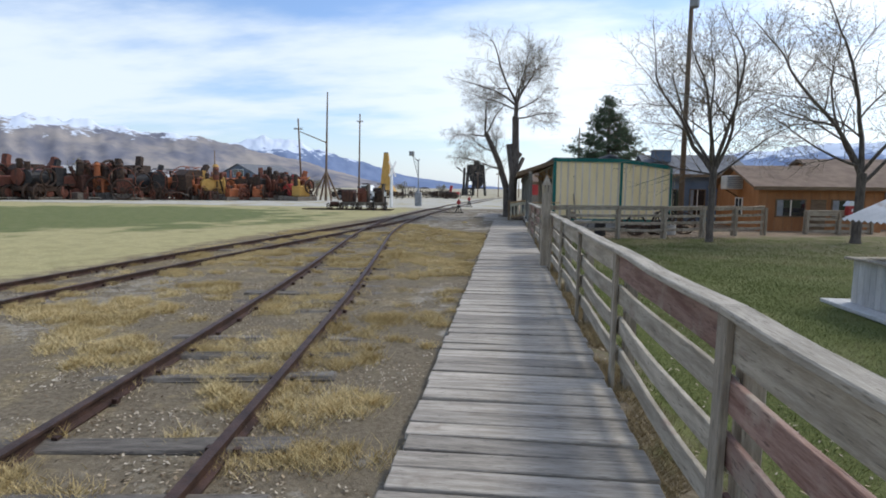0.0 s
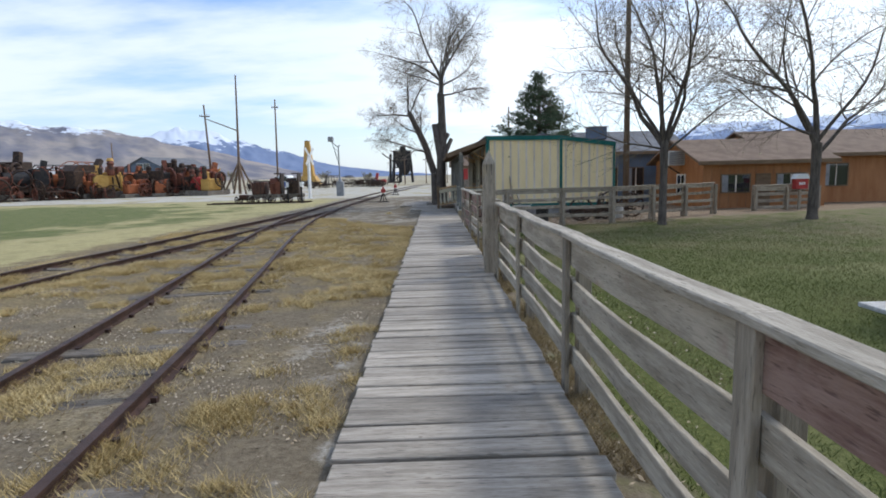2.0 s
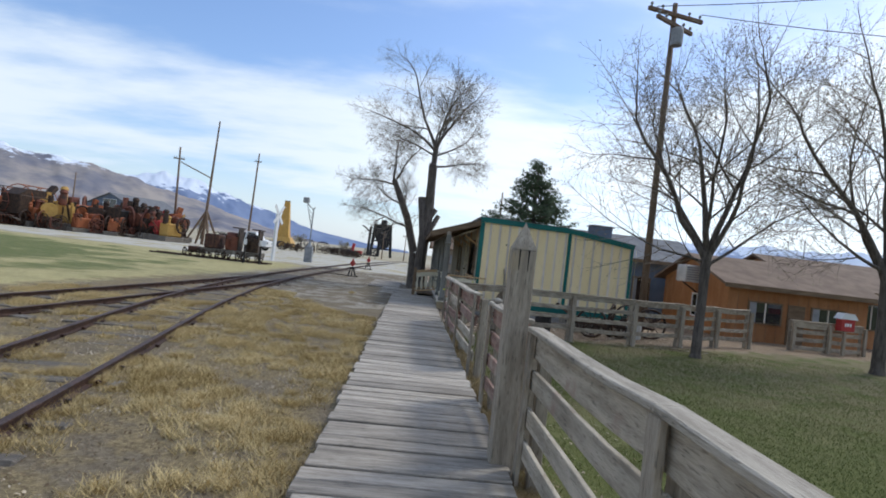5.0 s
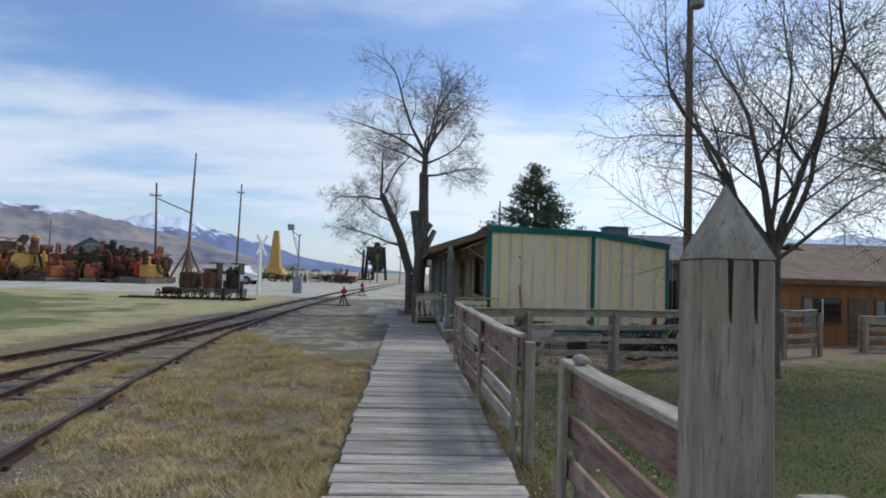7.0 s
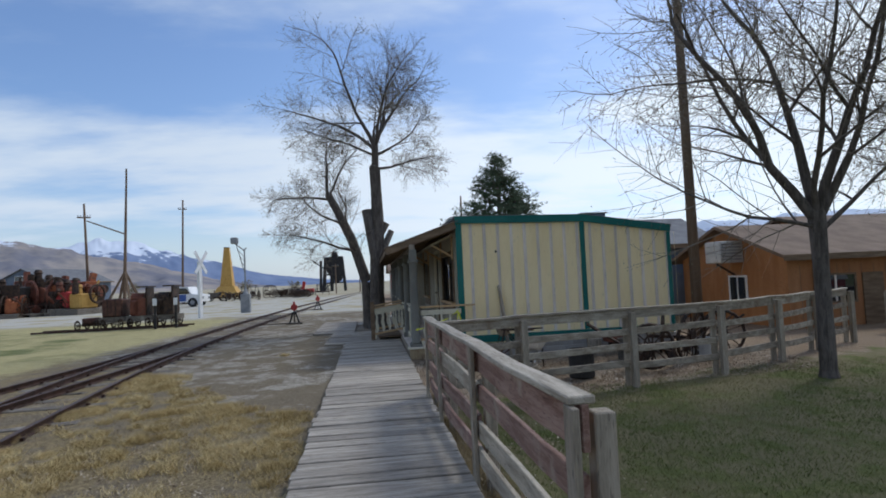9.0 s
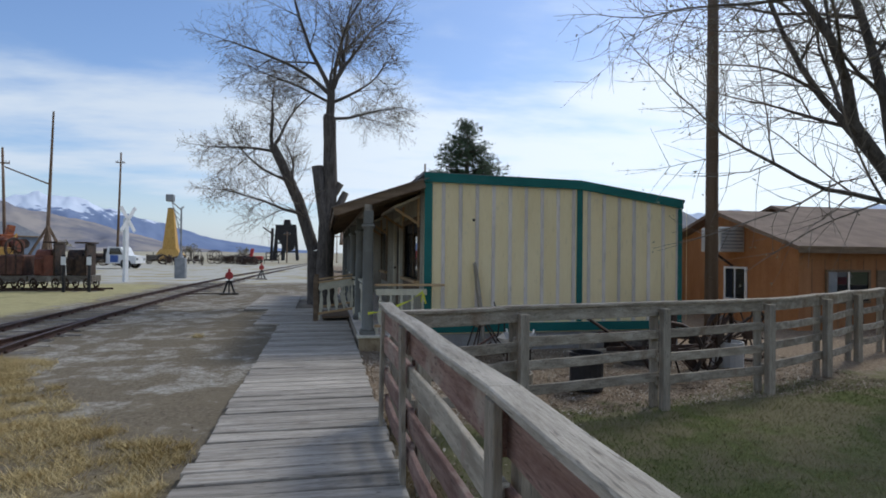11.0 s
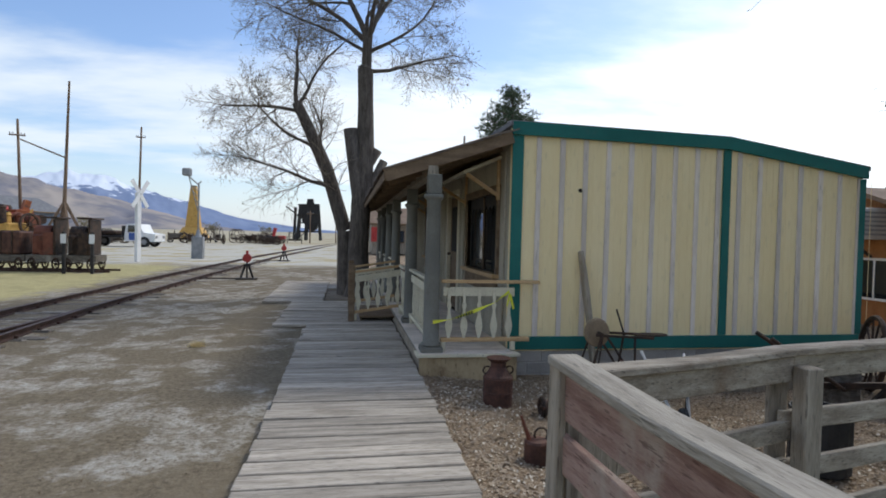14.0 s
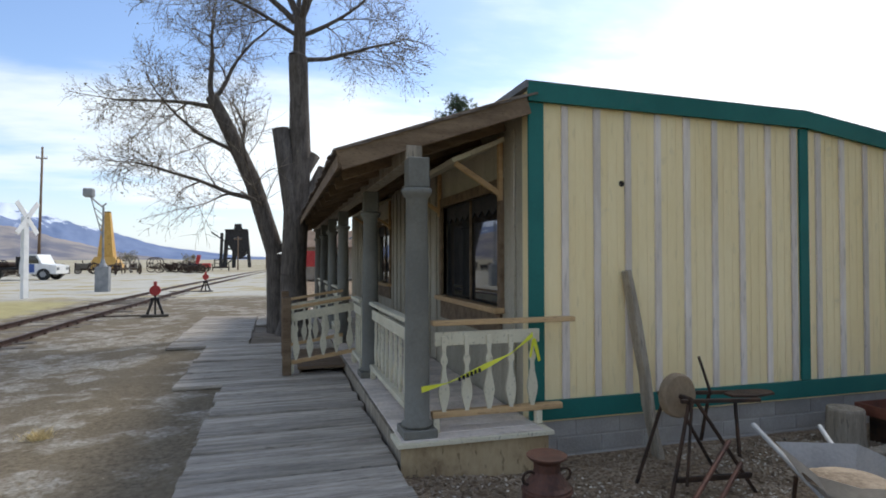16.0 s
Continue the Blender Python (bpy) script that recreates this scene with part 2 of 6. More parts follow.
GRAVEL = mat("gravel_stone", (0.15, 0.105, 0.068), (0.44, 0.35, 0.25), 3.0, 0.9, 0.2)


def glass_mat():
    m = bpy.data.materials.new("window_glass")
    m.use_nodes = True
    k = Nodes(m.node_tree)
    p = k.node("ShaderNodeBsdfPrincipled", Base_Color=(0.02, 0.022, 0.025, 1), Roughness=0.03, Metallic=0.0)
    p.inputs["Specular IOR Level"].default_value = 1.0
    k.t.links.new(p.outputs[0], k.node("ShaderNodeOutputMaterial").inputs[0])
    return m


GLASS = glass_mat()


def ground_mat():
    m = bpy.data.materials.new("ground")
    m.use_nodes = True
    k = Nodes(m.node_tree)
    pos = k.node("ShaderNodeNewGeometry").outputs["Position"]
    xyz = k.node("ShaderNodeSeparateXYZ", Vector=pos).outputs
    n1, n2, n3, fine = k.noise(pos, 0.45, 6), k.noise(pos, 2.2, 6, 0.6), k.noise(pos, 0.12, 5), k.noise(pos, 26.0, 5, 0.7)
    wob = k.math("MULTIPLY", k.math("SUBTRACT", n2, 0.5), 2.0)
    wide = k.math("MULTIPLY", k.math("SUBTRACT", n3, 0.5), 10.0)
    x = k.math("ADD", xyz[0], wob)
    y = k.math("ADD", xyz[1], wob)
    xw = k.math("ADD", xyz[0], wide)
    yw = k.math("ADD", xyz[1], wide)
    dirt = k.mix(k.ramp(fine, 0.3, 0.72), (0.125, 0.097, 0.062), (0.25, 0.202, 0.137))
    dirt = k.mix(k.ramp(n2, 0.42, 0.66), dirt, (0.192, 0.153, 0.10))
    bare = k.ramp(xyz[1], 16.0, 21.0, 0.0, 0.055)
    salt = k.math("MULTIPLY", k.ramp(k.math("ADD", bare, k.math("ADD", k.math("MULTIPLY", n2, 0.6), k.math("MULTIPLY", n1, 0.4))), 0.53, 0.62), k.ramp(fine, 0.3, 0.6))
    # white salt crust, thickest in two low spots
    for cx, cy, rx, ry in ((-5.9, 5.2, 1.6, 3.6), (-1.1, 6.4, 0.4, 1.2)):
        qx = k.math("DIVIDE", k.math("SUBTRACT", xyz[0], cx), rx)
        qy = k.math("DIVIDE", k.math("SUBTRACT", xyz[1], cy), ry)
        low = k.ramp(k.math("ADD", k.math("MULTIPLY", qx, qx), k.math("MULTIPLY", qy, qy)), 1.0, 0.2)
        salt = k.math("MAXIMUM", salt, k.math("MULTIPLY", low, k.ramp(k.math("ADD", k.math("MULTIPLY", n2, 0.7), k.math("MULTIPLY", fine, 0.3)), 0.46, 0.56)))
    dirt = k.mix(k.math("MULTIPLY", salt, k.ramp(k.noise(pos, 7.0, 5, 0.65), 0.35, 0.65, 0.2, 0.75)), dirt, (0.54, 0.505, 0.44))
    dry = k.mix(k.ramp(fine, 0.3, 0.7), (0.135, 0.10, 0.056), (0.32, 0.25, 0.135))
    strip = k.math("MULTIPLY", k.ramp(y, 7.4, 8.6), k.ramp(k.math("ADD", y, k.math("MULTIPLY", xyz[0], 1.5)), 15.0, 16.6, 1.0, 0.0))
    strip = k.math("MULTIPLY", strip, k.ramp(n2, 0.42, 0.55))
    tufty = k.math("MULTIPLY", k.ramp(n2, 0.50, 0.6), k.math("MULTIPLY", k.ramp(xyz[1], 20, 17), k.ramp(xyz[0], -1.0, -1.6)))
    col = k.mix(k.math("MAXIMUM", strip, k.math("MULTIPLY", tufty, 0.8)), dirt, dry)
    pale = k.mix(k.ramp(fine, 0.3, 0.7), (0.33, 0.28, 0.12), (0.50, 0.43, 0.225))
    green = k.mix(k.ramp(fine, 0.3, 0.7), (0.095, 0.115, 0.036), (0.185, 0.195, 0.075))
    ex = k.math("DIVIDE", k.math("SUBTRACT", k.math("ADD", xyz[0], k.math("MULTIPLY", wide, 0.5)), -24.0), 14.5)
    ey = k.math("DIVIDE", k.math("SUBTRACT", k.math("ADD", xyz[1], k.math("MULTIPLY", wide, 0.5)), 25.5), 13.0)
    ell = k.math("ADD", k.math("MULTIPLY", ex, ex), k.math("MULTIPLY", ey, ey))
    pale = k.mix(k.ramp(k.math("ADD", ell, k.math("MULTIPLY", k.math("SUBTRACT", n1, 0.5), 2.6)), 1.2, 0.7), pale, green)
    pale = k.mix(k.math("MULTIPLY", k.ramp(n2, 0.45, 0.62), 0.35), pale, (0.24, 0.22, 0.10))
    gravel = k.mix(k.ramp(fine, 0.25, 0.75), (0.40, 0.37, 0.305), (0.57, 0.535, 0.455))
    gravel = k.mix(k.ramp(n1, 0.5, 0.62), gravel, (0.40, 0.33, 0.19))
    edge = k.math("ADD", x, k.math("MULTIPLY", k.ramp(xyz[1], 12.0, 34.0), -1.6))
    col = k.mix(k.math("MULTIPLY", k.ramp(edge, -7.9, -8.6), k.ramp(k.math("ADD", yw, k.math("MULTIPLY", xyz[0], 0.06)), 42.0, 40.5)), col, pale)
    col = k.mix(k.ramp(k.math("ADD", y, k.math("MULTIPLY", xyz[0], 0.06)), 40.0, 43.0), col, gravel)
    lawn = k.mix(k.ramp(fine, 0.3, 0.7), (0.07, 0.085, 0.022), (0.15, 0.16, 0.05))
    lawn = k.mix(k.ramp(n1, 0.5, 0.72), lawn, (0.24, 0.23, 0.10))
    lawn = k.mix(k.math("MULTIPLY", k.ramp(xyz[1], 9.0, 17.5), k.ramp(n2, 0.36, 0.56)), lawn, (0.19, 0.16, 0.085))
    col = k.mix(k.math("MULTIPLY", k.ramp(x, 0.75, 1.25), k.ramp(k.math("SUBTRACT", y, k.math("MULTIPLY", xyz[0], 0.24)), 18.4, 17.9)), col, lawn)
    yard = k.mix(k.ramp(fine, 0.35, 0.65), (0.15, 0.10, 0.062), (0.36, 0.275, 0.185))
    col = k.mix(k.math("MULTIPLY", k.ramp(xyz[0], 0.65, 0.75), k.ramp(k.math("SUBTRACT", y, k.math("MULTIPLY", xyz[0], 0.24)), 17.9, 18.4)), col, yard)
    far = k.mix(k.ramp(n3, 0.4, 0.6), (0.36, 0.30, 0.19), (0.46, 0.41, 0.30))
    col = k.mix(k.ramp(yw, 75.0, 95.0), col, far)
    p = k.node("ShaderNodeBsdfPrincipled", Base_Color=col, Roughness=0.95)
    p.inputs["Specular IOR Level"].default_value = 0.15
    k.t.links.new(k.node("ShaderNodeBump", Strength=0.7, Distance=0.03, Height=k.math("ADD", fine, n2)).outputs[0], p.inputs["Normal"])
    k.t.links.new(p.outputs[0], k.node("ShaderNodeOutputMaterial").inputs[0])
    return m


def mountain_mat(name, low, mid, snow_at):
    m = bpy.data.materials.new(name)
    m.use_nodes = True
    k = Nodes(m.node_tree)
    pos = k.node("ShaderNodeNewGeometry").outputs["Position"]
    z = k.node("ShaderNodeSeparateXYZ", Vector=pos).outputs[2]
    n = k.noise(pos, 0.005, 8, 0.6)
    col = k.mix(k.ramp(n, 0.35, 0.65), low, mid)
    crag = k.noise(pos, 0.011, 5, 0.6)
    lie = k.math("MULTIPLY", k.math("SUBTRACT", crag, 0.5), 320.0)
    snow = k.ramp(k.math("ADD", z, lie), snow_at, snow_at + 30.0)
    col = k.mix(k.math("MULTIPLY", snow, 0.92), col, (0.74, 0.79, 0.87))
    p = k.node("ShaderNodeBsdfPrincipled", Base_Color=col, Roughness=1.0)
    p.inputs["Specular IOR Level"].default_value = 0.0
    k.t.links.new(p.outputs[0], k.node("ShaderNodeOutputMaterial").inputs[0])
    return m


# ---- building blocks ----
def thing(name, at, label, category, group="", turn=0.0, kind=""):
    ob = new(name)
    ob.empty_display_size = 0.2
    ob.matrix_basis = pose(*at, 0, 0, turn)
    return tagged(ob, label, category, group, kind)


def mesh_of(bm, material, smooth=False):
    me = bpy.data.meshes.new("mesh")
    bm.normal_update()
    bm.to_mesh(me)
    bm.free()
    me.materials.append(material)
    if smooth:
        me.polygons.foreach_set("use_smooth", [True] * len(me.polygons))
    return me


def part(name, bm, material, parent=None, label="", smooth=False, at=None):
    """Links a bmesh, or a ready mesh, as one mesh object under a thing or a part."""
    ob = new(name, mesh_of(bm, material, smooth) if isinstance(bm, bmesh.types.BMesh) else bm)
    ob.parent = parent
    if at is not None:
        ob.matrix_basis = at
    return tagged(ob, label)


def box(bm, x0, x1, y0, y1, z0, z1, bevel=0.0, m=None):
    made = bmesh.ops.create_cube(bm, size=1.0)["verts"]
    for v in made:
        v.co = Vector((x0 + (v.co.x + 0.5) * (x1 - x0), y0 + (v.co.y + 0.5) * (y1 - y0), z0 + (v.co.z + 0.5) * (z1 - z0)))
    if bevel:
        edges = list({e for v in made for e in v.link_edges})
        made = list({v for f in bmesh.ops.bevel(bm, geom=edges, offset=bevel, segments=1, affect="EDGES")["faces"] for v in f.verts} | {v for v in made if v.is_valid})
    if m is not None:
        bmesh.ops.transform(bm, matrix=m, verts=made)
    return bm


def beam(bm, p, q, w, h, bevel=0.004):
    """A square-cut timber from p to q, w wide and h high."""
    p, q = Vector(p), Vector(q)
    d = q - p
    up = Vector((0, 0, 1)) if abs(d.normalized().z) < 0.95 else Vector((0, 1, 0))
    x = d.normalized()
    y = up.cross(x).normalized()
    z = x.cross(y)
    m = Matrix((x, y, z)).transposed().to_4x4()
    m.translation = (p + q) / 2
    return box(bm, -d.length / 2, d.length / 2, -w / 2, w / 2, -h / 2, h / 2, bevel, m)


def rod(bm, p, q, r, r2=None, n=8):
    p, q = Vector(p), Vector(q)
    d = q - p
    m = Matrix.Translation((p + q) / 2) @ d.to_track_quat("Z", "Y").to_matrix().to_4x4()
    bmesh.ops.create_cone(bm, cap_ends=True, segments=n, radius1=r, radius2=r if r2 is None else r2, depth=d.length, matrix=m)
    return bm


def lathe(bm, rings, n=16, m=None):
    """A turned shape from (radius, height) pairs."""
    rows = []
    for r, z in rings:
        rows.append([bm.verts.new((r * math.cos(2 * math.pi * i / n), r * math.sin(2 * math.pi * i / n), z)) for i in range(n)])
    for a, b in zip(rows, rows[1:]):
        for i in range(n):
            bm.faces.new((a[i], a[(i + 1) % n], b[(i + 1) % n], b[i]))
    bm.faces.new(rows[-1])
    bm.faces.new(rows[0][::-1])
    if m is not None:
        bmesh.ops.transform(bm, matrix=m, verts=[v for row in rows for v in row])
    return bm


def ring(bm, at, axis, big, small, n=20, k=6):
    """A torus: a tyre or an iron hoop."""
    q = Vector(axis).to_track_quat("Z", "Y").to_matrix().to_4x4()
    rows = []
    for i in range(n):
        a = 2 * math.pi * i / n
        rows.append([bm.verts.new(Vector(at) + (q @ Vector(((big + small * math.cos(b)) * math.cos(a), (big + small * math.cos(b)) * math.sin(a), small * math.sin(b)))))
                     for b in (2 * math.pi * j / k for j in range(k))])
    for i in range(n):
        a, b = rows[i], rows[(i + 1) % n]
        for j in range(k):
            bm.faces.new((a[j], b[j], b[(j + 1) % k], a[(j + 1) % k]))
    return bm


def prism(bm, pts, axis, lo, hi):
    """Extrudes a flat outline: pts in the two other axes' coordinates."""
    def put(a, b, c):
        return {"x": (c, a, b), "y": (a, c, b), "z": (a, b, c)}[axis]
    lower, upper = ([bm.verts.new(put(a, b, c)) for a, b in pts] for c in (lo, hi))
    n = len(pts)
    faces = [bm.faces.new(lower), bm.faces.new(upper[::-1])] + [bm.faces.new((lower[i], upper[i], upper[(i + 1) % n], lower[(i + 1) % n])) for i in range(n)]
    bmesh.ops.recalc_face_normals(bm, faces=faces)
    return bm


B = bmesh.new


def curve_at(pts, y):
    """Smooth x along a line of (y, x) pairs."""
    for (y0, x0), (y1, x1) in zip(pts, pts[1:]):
        if y <= y1:
            f = (y - y0) / (y1 - y0)
            return x0 + (x1 - x0) * f
    return pts[-1][1]


def raw_mesh(name, verts, faces, material, smooth=False):
    me = bpy.data.meshes.new(name)
    me.from_pydata(verts, [], faces)
    me.materials.append(material)
    if smooth:
        me.polygons.foreach_set("use_smooth", [True] * len(me.polygons))
    return me


def flecks(xyz, height, width, lean, seed):
    """Upright three-cornered blades at the given feet."""
    r = np.random.default_rng(seed)
    n = len(xyz)
    a = r.uniform(0, 2 * np.pi, n)
    side = np.stack([np.cos(a), np.sin(a), np.zeros(n)], 1) * (width * r.uniform(0.6, 1.4, n))[:, None]
    h = height * r.uniform(0.5, 1.3, n)
    b = r.uniform(0, 2 * np.pi, n)
    tip = np.stack([np.cos(b) * h * lean, np.sin(b) * h * lean, h], 1)
    v = np.stack([xyz - side, xyz + side, xyz + tip], 1).reshape(-1, 3)
    return v


def blades_mesh(name, feet, height, width, lean, material, seed):
    v = flecks(feet, height, width, lean, seed)
    n = len(feet)
    me = bpy.data.meshes.new(name)
    me.vertices.add(3 * n)
    me.vertices.foreach_set("co", v.ravel())
    me.loops.add(3 * n)
    me.loops.foreach_set("vertex_index", np.arange(3 * n, dtype=np.int32))
    me.polygons.add(n)
    me.polygons.foreach_set("loop_start", np.arange(0, 3 * n, 3, dtype=np.int32))
    me.update()
    me.validate()
    me.materials.append(material)
    return me


# ---- the ground ----
TRACK_A = [(-12, -0.9), (0, -2.12), (3, -2.46), (6.5, -2.88), (10, -3.38), (13.5, -3.93), (17, -4.45), (22, -4.95), (27, -5.15), (34, -5.1), (50, -4.6), (80, -2.5), (110, 0.5)]
TRACK_B = [(-12, -7.1), (5, -6.95), (10, -6.65), (15, -6.15), (20, -5.62), (25, -5.22), (28, -5.12)]


def ground_z(x, y):
    drop = min(max((x - 0.75) / 0.8, 0.0), 1.0)
    back = min(max((y - 17.5) / 3.0, 0.0), 1.0)
    z = -0.10 - drop * (0.18 * (1 - back) + 0.09 * back)
    z += 0.045 * min(max((y - 19.5) / 3.0, 0.0), 1.0) * min(max((x + 3.0) / 1.2, 0.0), 1.0) * (1 if x < 0 else 0)
    if abs(x) < 60 and abs(y) < 120 and not -0.8 < x < 0.8:
        z += 0.02 * noise.noise(Vector((x * 0.9, y * 0.9, 0)))
    return z


def build_ground():
    xs = [-4000, -2500, -1200, -600, -300, -150, -90, -60, -45, -34, -27, -22, -18, -15, -13] + list(np.arange(-12, 12.01, 0.3)) + [13, 15, 18, 22, 27, 34, 45, 60, 90, 150, 300, 600, 1200, 2500, 4000]
    ys = [-4000, -1500, -500, -150, -60, -30, -20, -15] + list(np.arange(-12, 45.01, 0.3)) + [47, 50, 54, 60, 70, 80, 95, 120, 160, 220, 320, 500, 800, 1500, 2500, 4000]
    verts = [(x, y, ground_z(x, y)) for y in ys for x in xs]
    nx = len(xs)
    faces = [(j * nx + i, j * nx + i + 1, (j + 1) * nx + i + 1, (j + 1) * nx + i) for j in range(len(ys) - 1) for i in range(nx - 1)]
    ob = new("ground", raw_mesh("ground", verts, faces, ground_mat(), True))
    tagged(ob, "dirt, gravel and mown grass ground around the tracks", "ground", kind="structure")


build_ground()


def ridge(name, az0, az1, dist, rows, material, seed, label):
    """A mountain range: its skyline is interpolated from (azimuth, elevation) pairs, in degrees."""
    verts, faces = [], []
    n, depth = 560, 34
    for i in range(n + 1):
        az = az0 + (az1 - az0) * i / n
        e = (curve_at(rows, az - 1.5) + 2 * curve_at(rows, az) + curve_at(rows, az + 1.5)) / 4
        top = dist * math.tan(radians(e))
        top = max(top, 0.0)
        for j in range(depth + 1):
            f = j / depth
            d = dist - 850 * (1 - f) * (1 + 0.15 * noise.noise(Vector((az * 0.9, f * 2, seed))))
            x, y = d * math.sin(radians(az)), d * math.cos(radians(az))
            jag = sum(noise.noise(Vector((az * k, f * k * 9, seed + k))) * a for k, a in ((0.21, 0.10), (0.53, 0.08), (1.1, 0.05), (2.3, 0.022)))
            spur = sum((0.5 - abs(noise.noise(Vector((x / s + 0.3 * y / s, y / s, seed + s))))) * a for s, a in ((620, 0.65), (260, 0.40), (110, 0.12), (50, 0.04)))
            verts.append((x, y, -5 + top * (f ** 1.4 + jag * f ** 3 + (spur - 0.35) * 0.36 * min(f * 2.0, 1.0) * (1 - f ** 3))))
    for i in range(n):
        for j in range(depth):
            a = i * (depth + 1) + j
            faces.append((a, a + depth + 1, a + depth + 2, a + 1))
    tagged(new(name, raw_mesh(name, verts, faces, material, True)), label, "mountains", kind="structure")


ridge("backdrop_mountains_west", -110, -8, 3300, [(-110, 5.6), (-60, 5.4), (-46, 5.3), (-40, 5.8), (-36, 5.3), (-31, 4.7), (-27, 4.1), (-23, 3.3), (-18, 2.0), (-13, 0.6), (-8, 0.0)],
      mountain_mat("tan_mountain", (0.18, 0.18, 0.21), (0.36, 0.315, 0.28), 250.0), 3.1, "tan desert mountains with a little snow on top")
# the rock is coloured blue to stand in for haze over the distance
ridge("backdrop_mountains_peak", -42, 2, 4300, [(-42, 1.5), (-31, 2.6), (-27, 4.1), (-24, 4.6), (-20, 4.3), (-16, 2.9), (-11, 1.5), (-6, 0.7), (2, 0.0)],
      mountain_mat("haze_blue_mountain", (0.17, 0.22, 0.34), (0.22, 0.27, 0.39), 225.0), 8.4, "snow-capped mountain peak far away, distance haze in its blue colour")
# blue rock tones carry the distance haze of this range in their colour
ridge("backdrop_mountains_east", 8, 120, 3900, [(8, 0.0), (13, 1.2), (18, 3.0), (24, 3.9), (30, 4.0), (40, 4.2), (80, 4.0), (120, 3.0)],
      mountain_mat("hazy_snow_mountain", (0.20, 0.26, 0.40), (0.31, 0.37, 0.50), 190.0), 5.7, "snow-covered mountain range behind the houses")


# ---- railway tracks ----
GAUGE = 1.14


def rail_mesh(pts, off, y0, y1):
    prof = [(-0.055, -0.10), (0.055, -0.10), (0.055, -0.088), (0.012, -0.075), (0.012, -0.028), (0.033, -0.02), (0.033, 0.0), (-0.033, 0.0), (-0.033, -0.02), (-0.012, -0.028), (-0.012, -0.075), (-0.055, -0.088)]
    bm, last = B(), None
    y = y0
    while y <= y1 + 1e-6:
        x = (curve_at(pts, y - 1.5) + curve_at(pts, y) * 2 + curve_at(pts, y + 1.5)) / 4 + off
        row = [bm.verts.new((x + a, y, b)) for a, b in prof]
        if last:
            for i in range(12):
                bm.faces.new((last[i], last[(i + 1) % 12], row[(i + 1) % 12], row[i]))
        last = row
        y += 0.5
    bmesh.ops.recalc_face_normals(bm, faces=bm.faces[:])
    return bm


def build_track(name, pts, y0, y1, seed, label, tie_end):
    track = thing(name, (0, 0, 0), label, "railway track", kind="structure")
    for side in (-1, 1):
        part("rail", rail_mesh(pts, side * GAUGE / 2, y0, y1), RUST, track, "brown rusty steel rail" if side < 0 else "", at=pose(0, 0, 0))
    r = random.Random(seed)
    meshes = []
    for i in range(5):
        bm = B()
        box(bm, -0.92 + r.uniform(-0.1, 0.1), 0.92 + r.uniform(-0.1, 0.1), -0.09, 0.09, -0.22, -0.085, 0.015)
        for v in bm.verts:
            v.co += Vector((0, r.uniform(-0.012, 0.012), r.uniform(-0.01, 0.01)))
        meshes.append(mesh_of(bm, TIE))
    bm = B()
    y = y0 + 0.3
    while y < tie_end:
        x = curve_at(pts, y)
        ang = math.degrees(math.atan2(curve_at(pts, y - 1) - curve_at(pts, y + 1), 2.0))
        part("tie", r.choice(meshes), TIE, track, at=pose(x + r.uniform(-0.06, 0.06), y, r.uniform(-0.035, 0.012), 0, r.uniform(-1, 1), ang + r.uniform(-2, 2)))
        for side in (-1, 1):
            for e in (-0.085, 0.085):
                box(bm, x + side * GAUGE / 2 + e - 0.02, x + side * GAUGE / 2 + e + 0.02, y - 0.02, y + 0.02, -0.09, -0.055)
        y += 0.62
    part("spikes", bm, RUST, track)


build_track("track_1", TRACK_A, -10, 100, 1, "rusty narrow railway track on weathered half-buried ties", 46)
build_track("track_2", TRACK_B, -10, 27, 2, "rusty side track on weathered ties that joins the main track", 27)


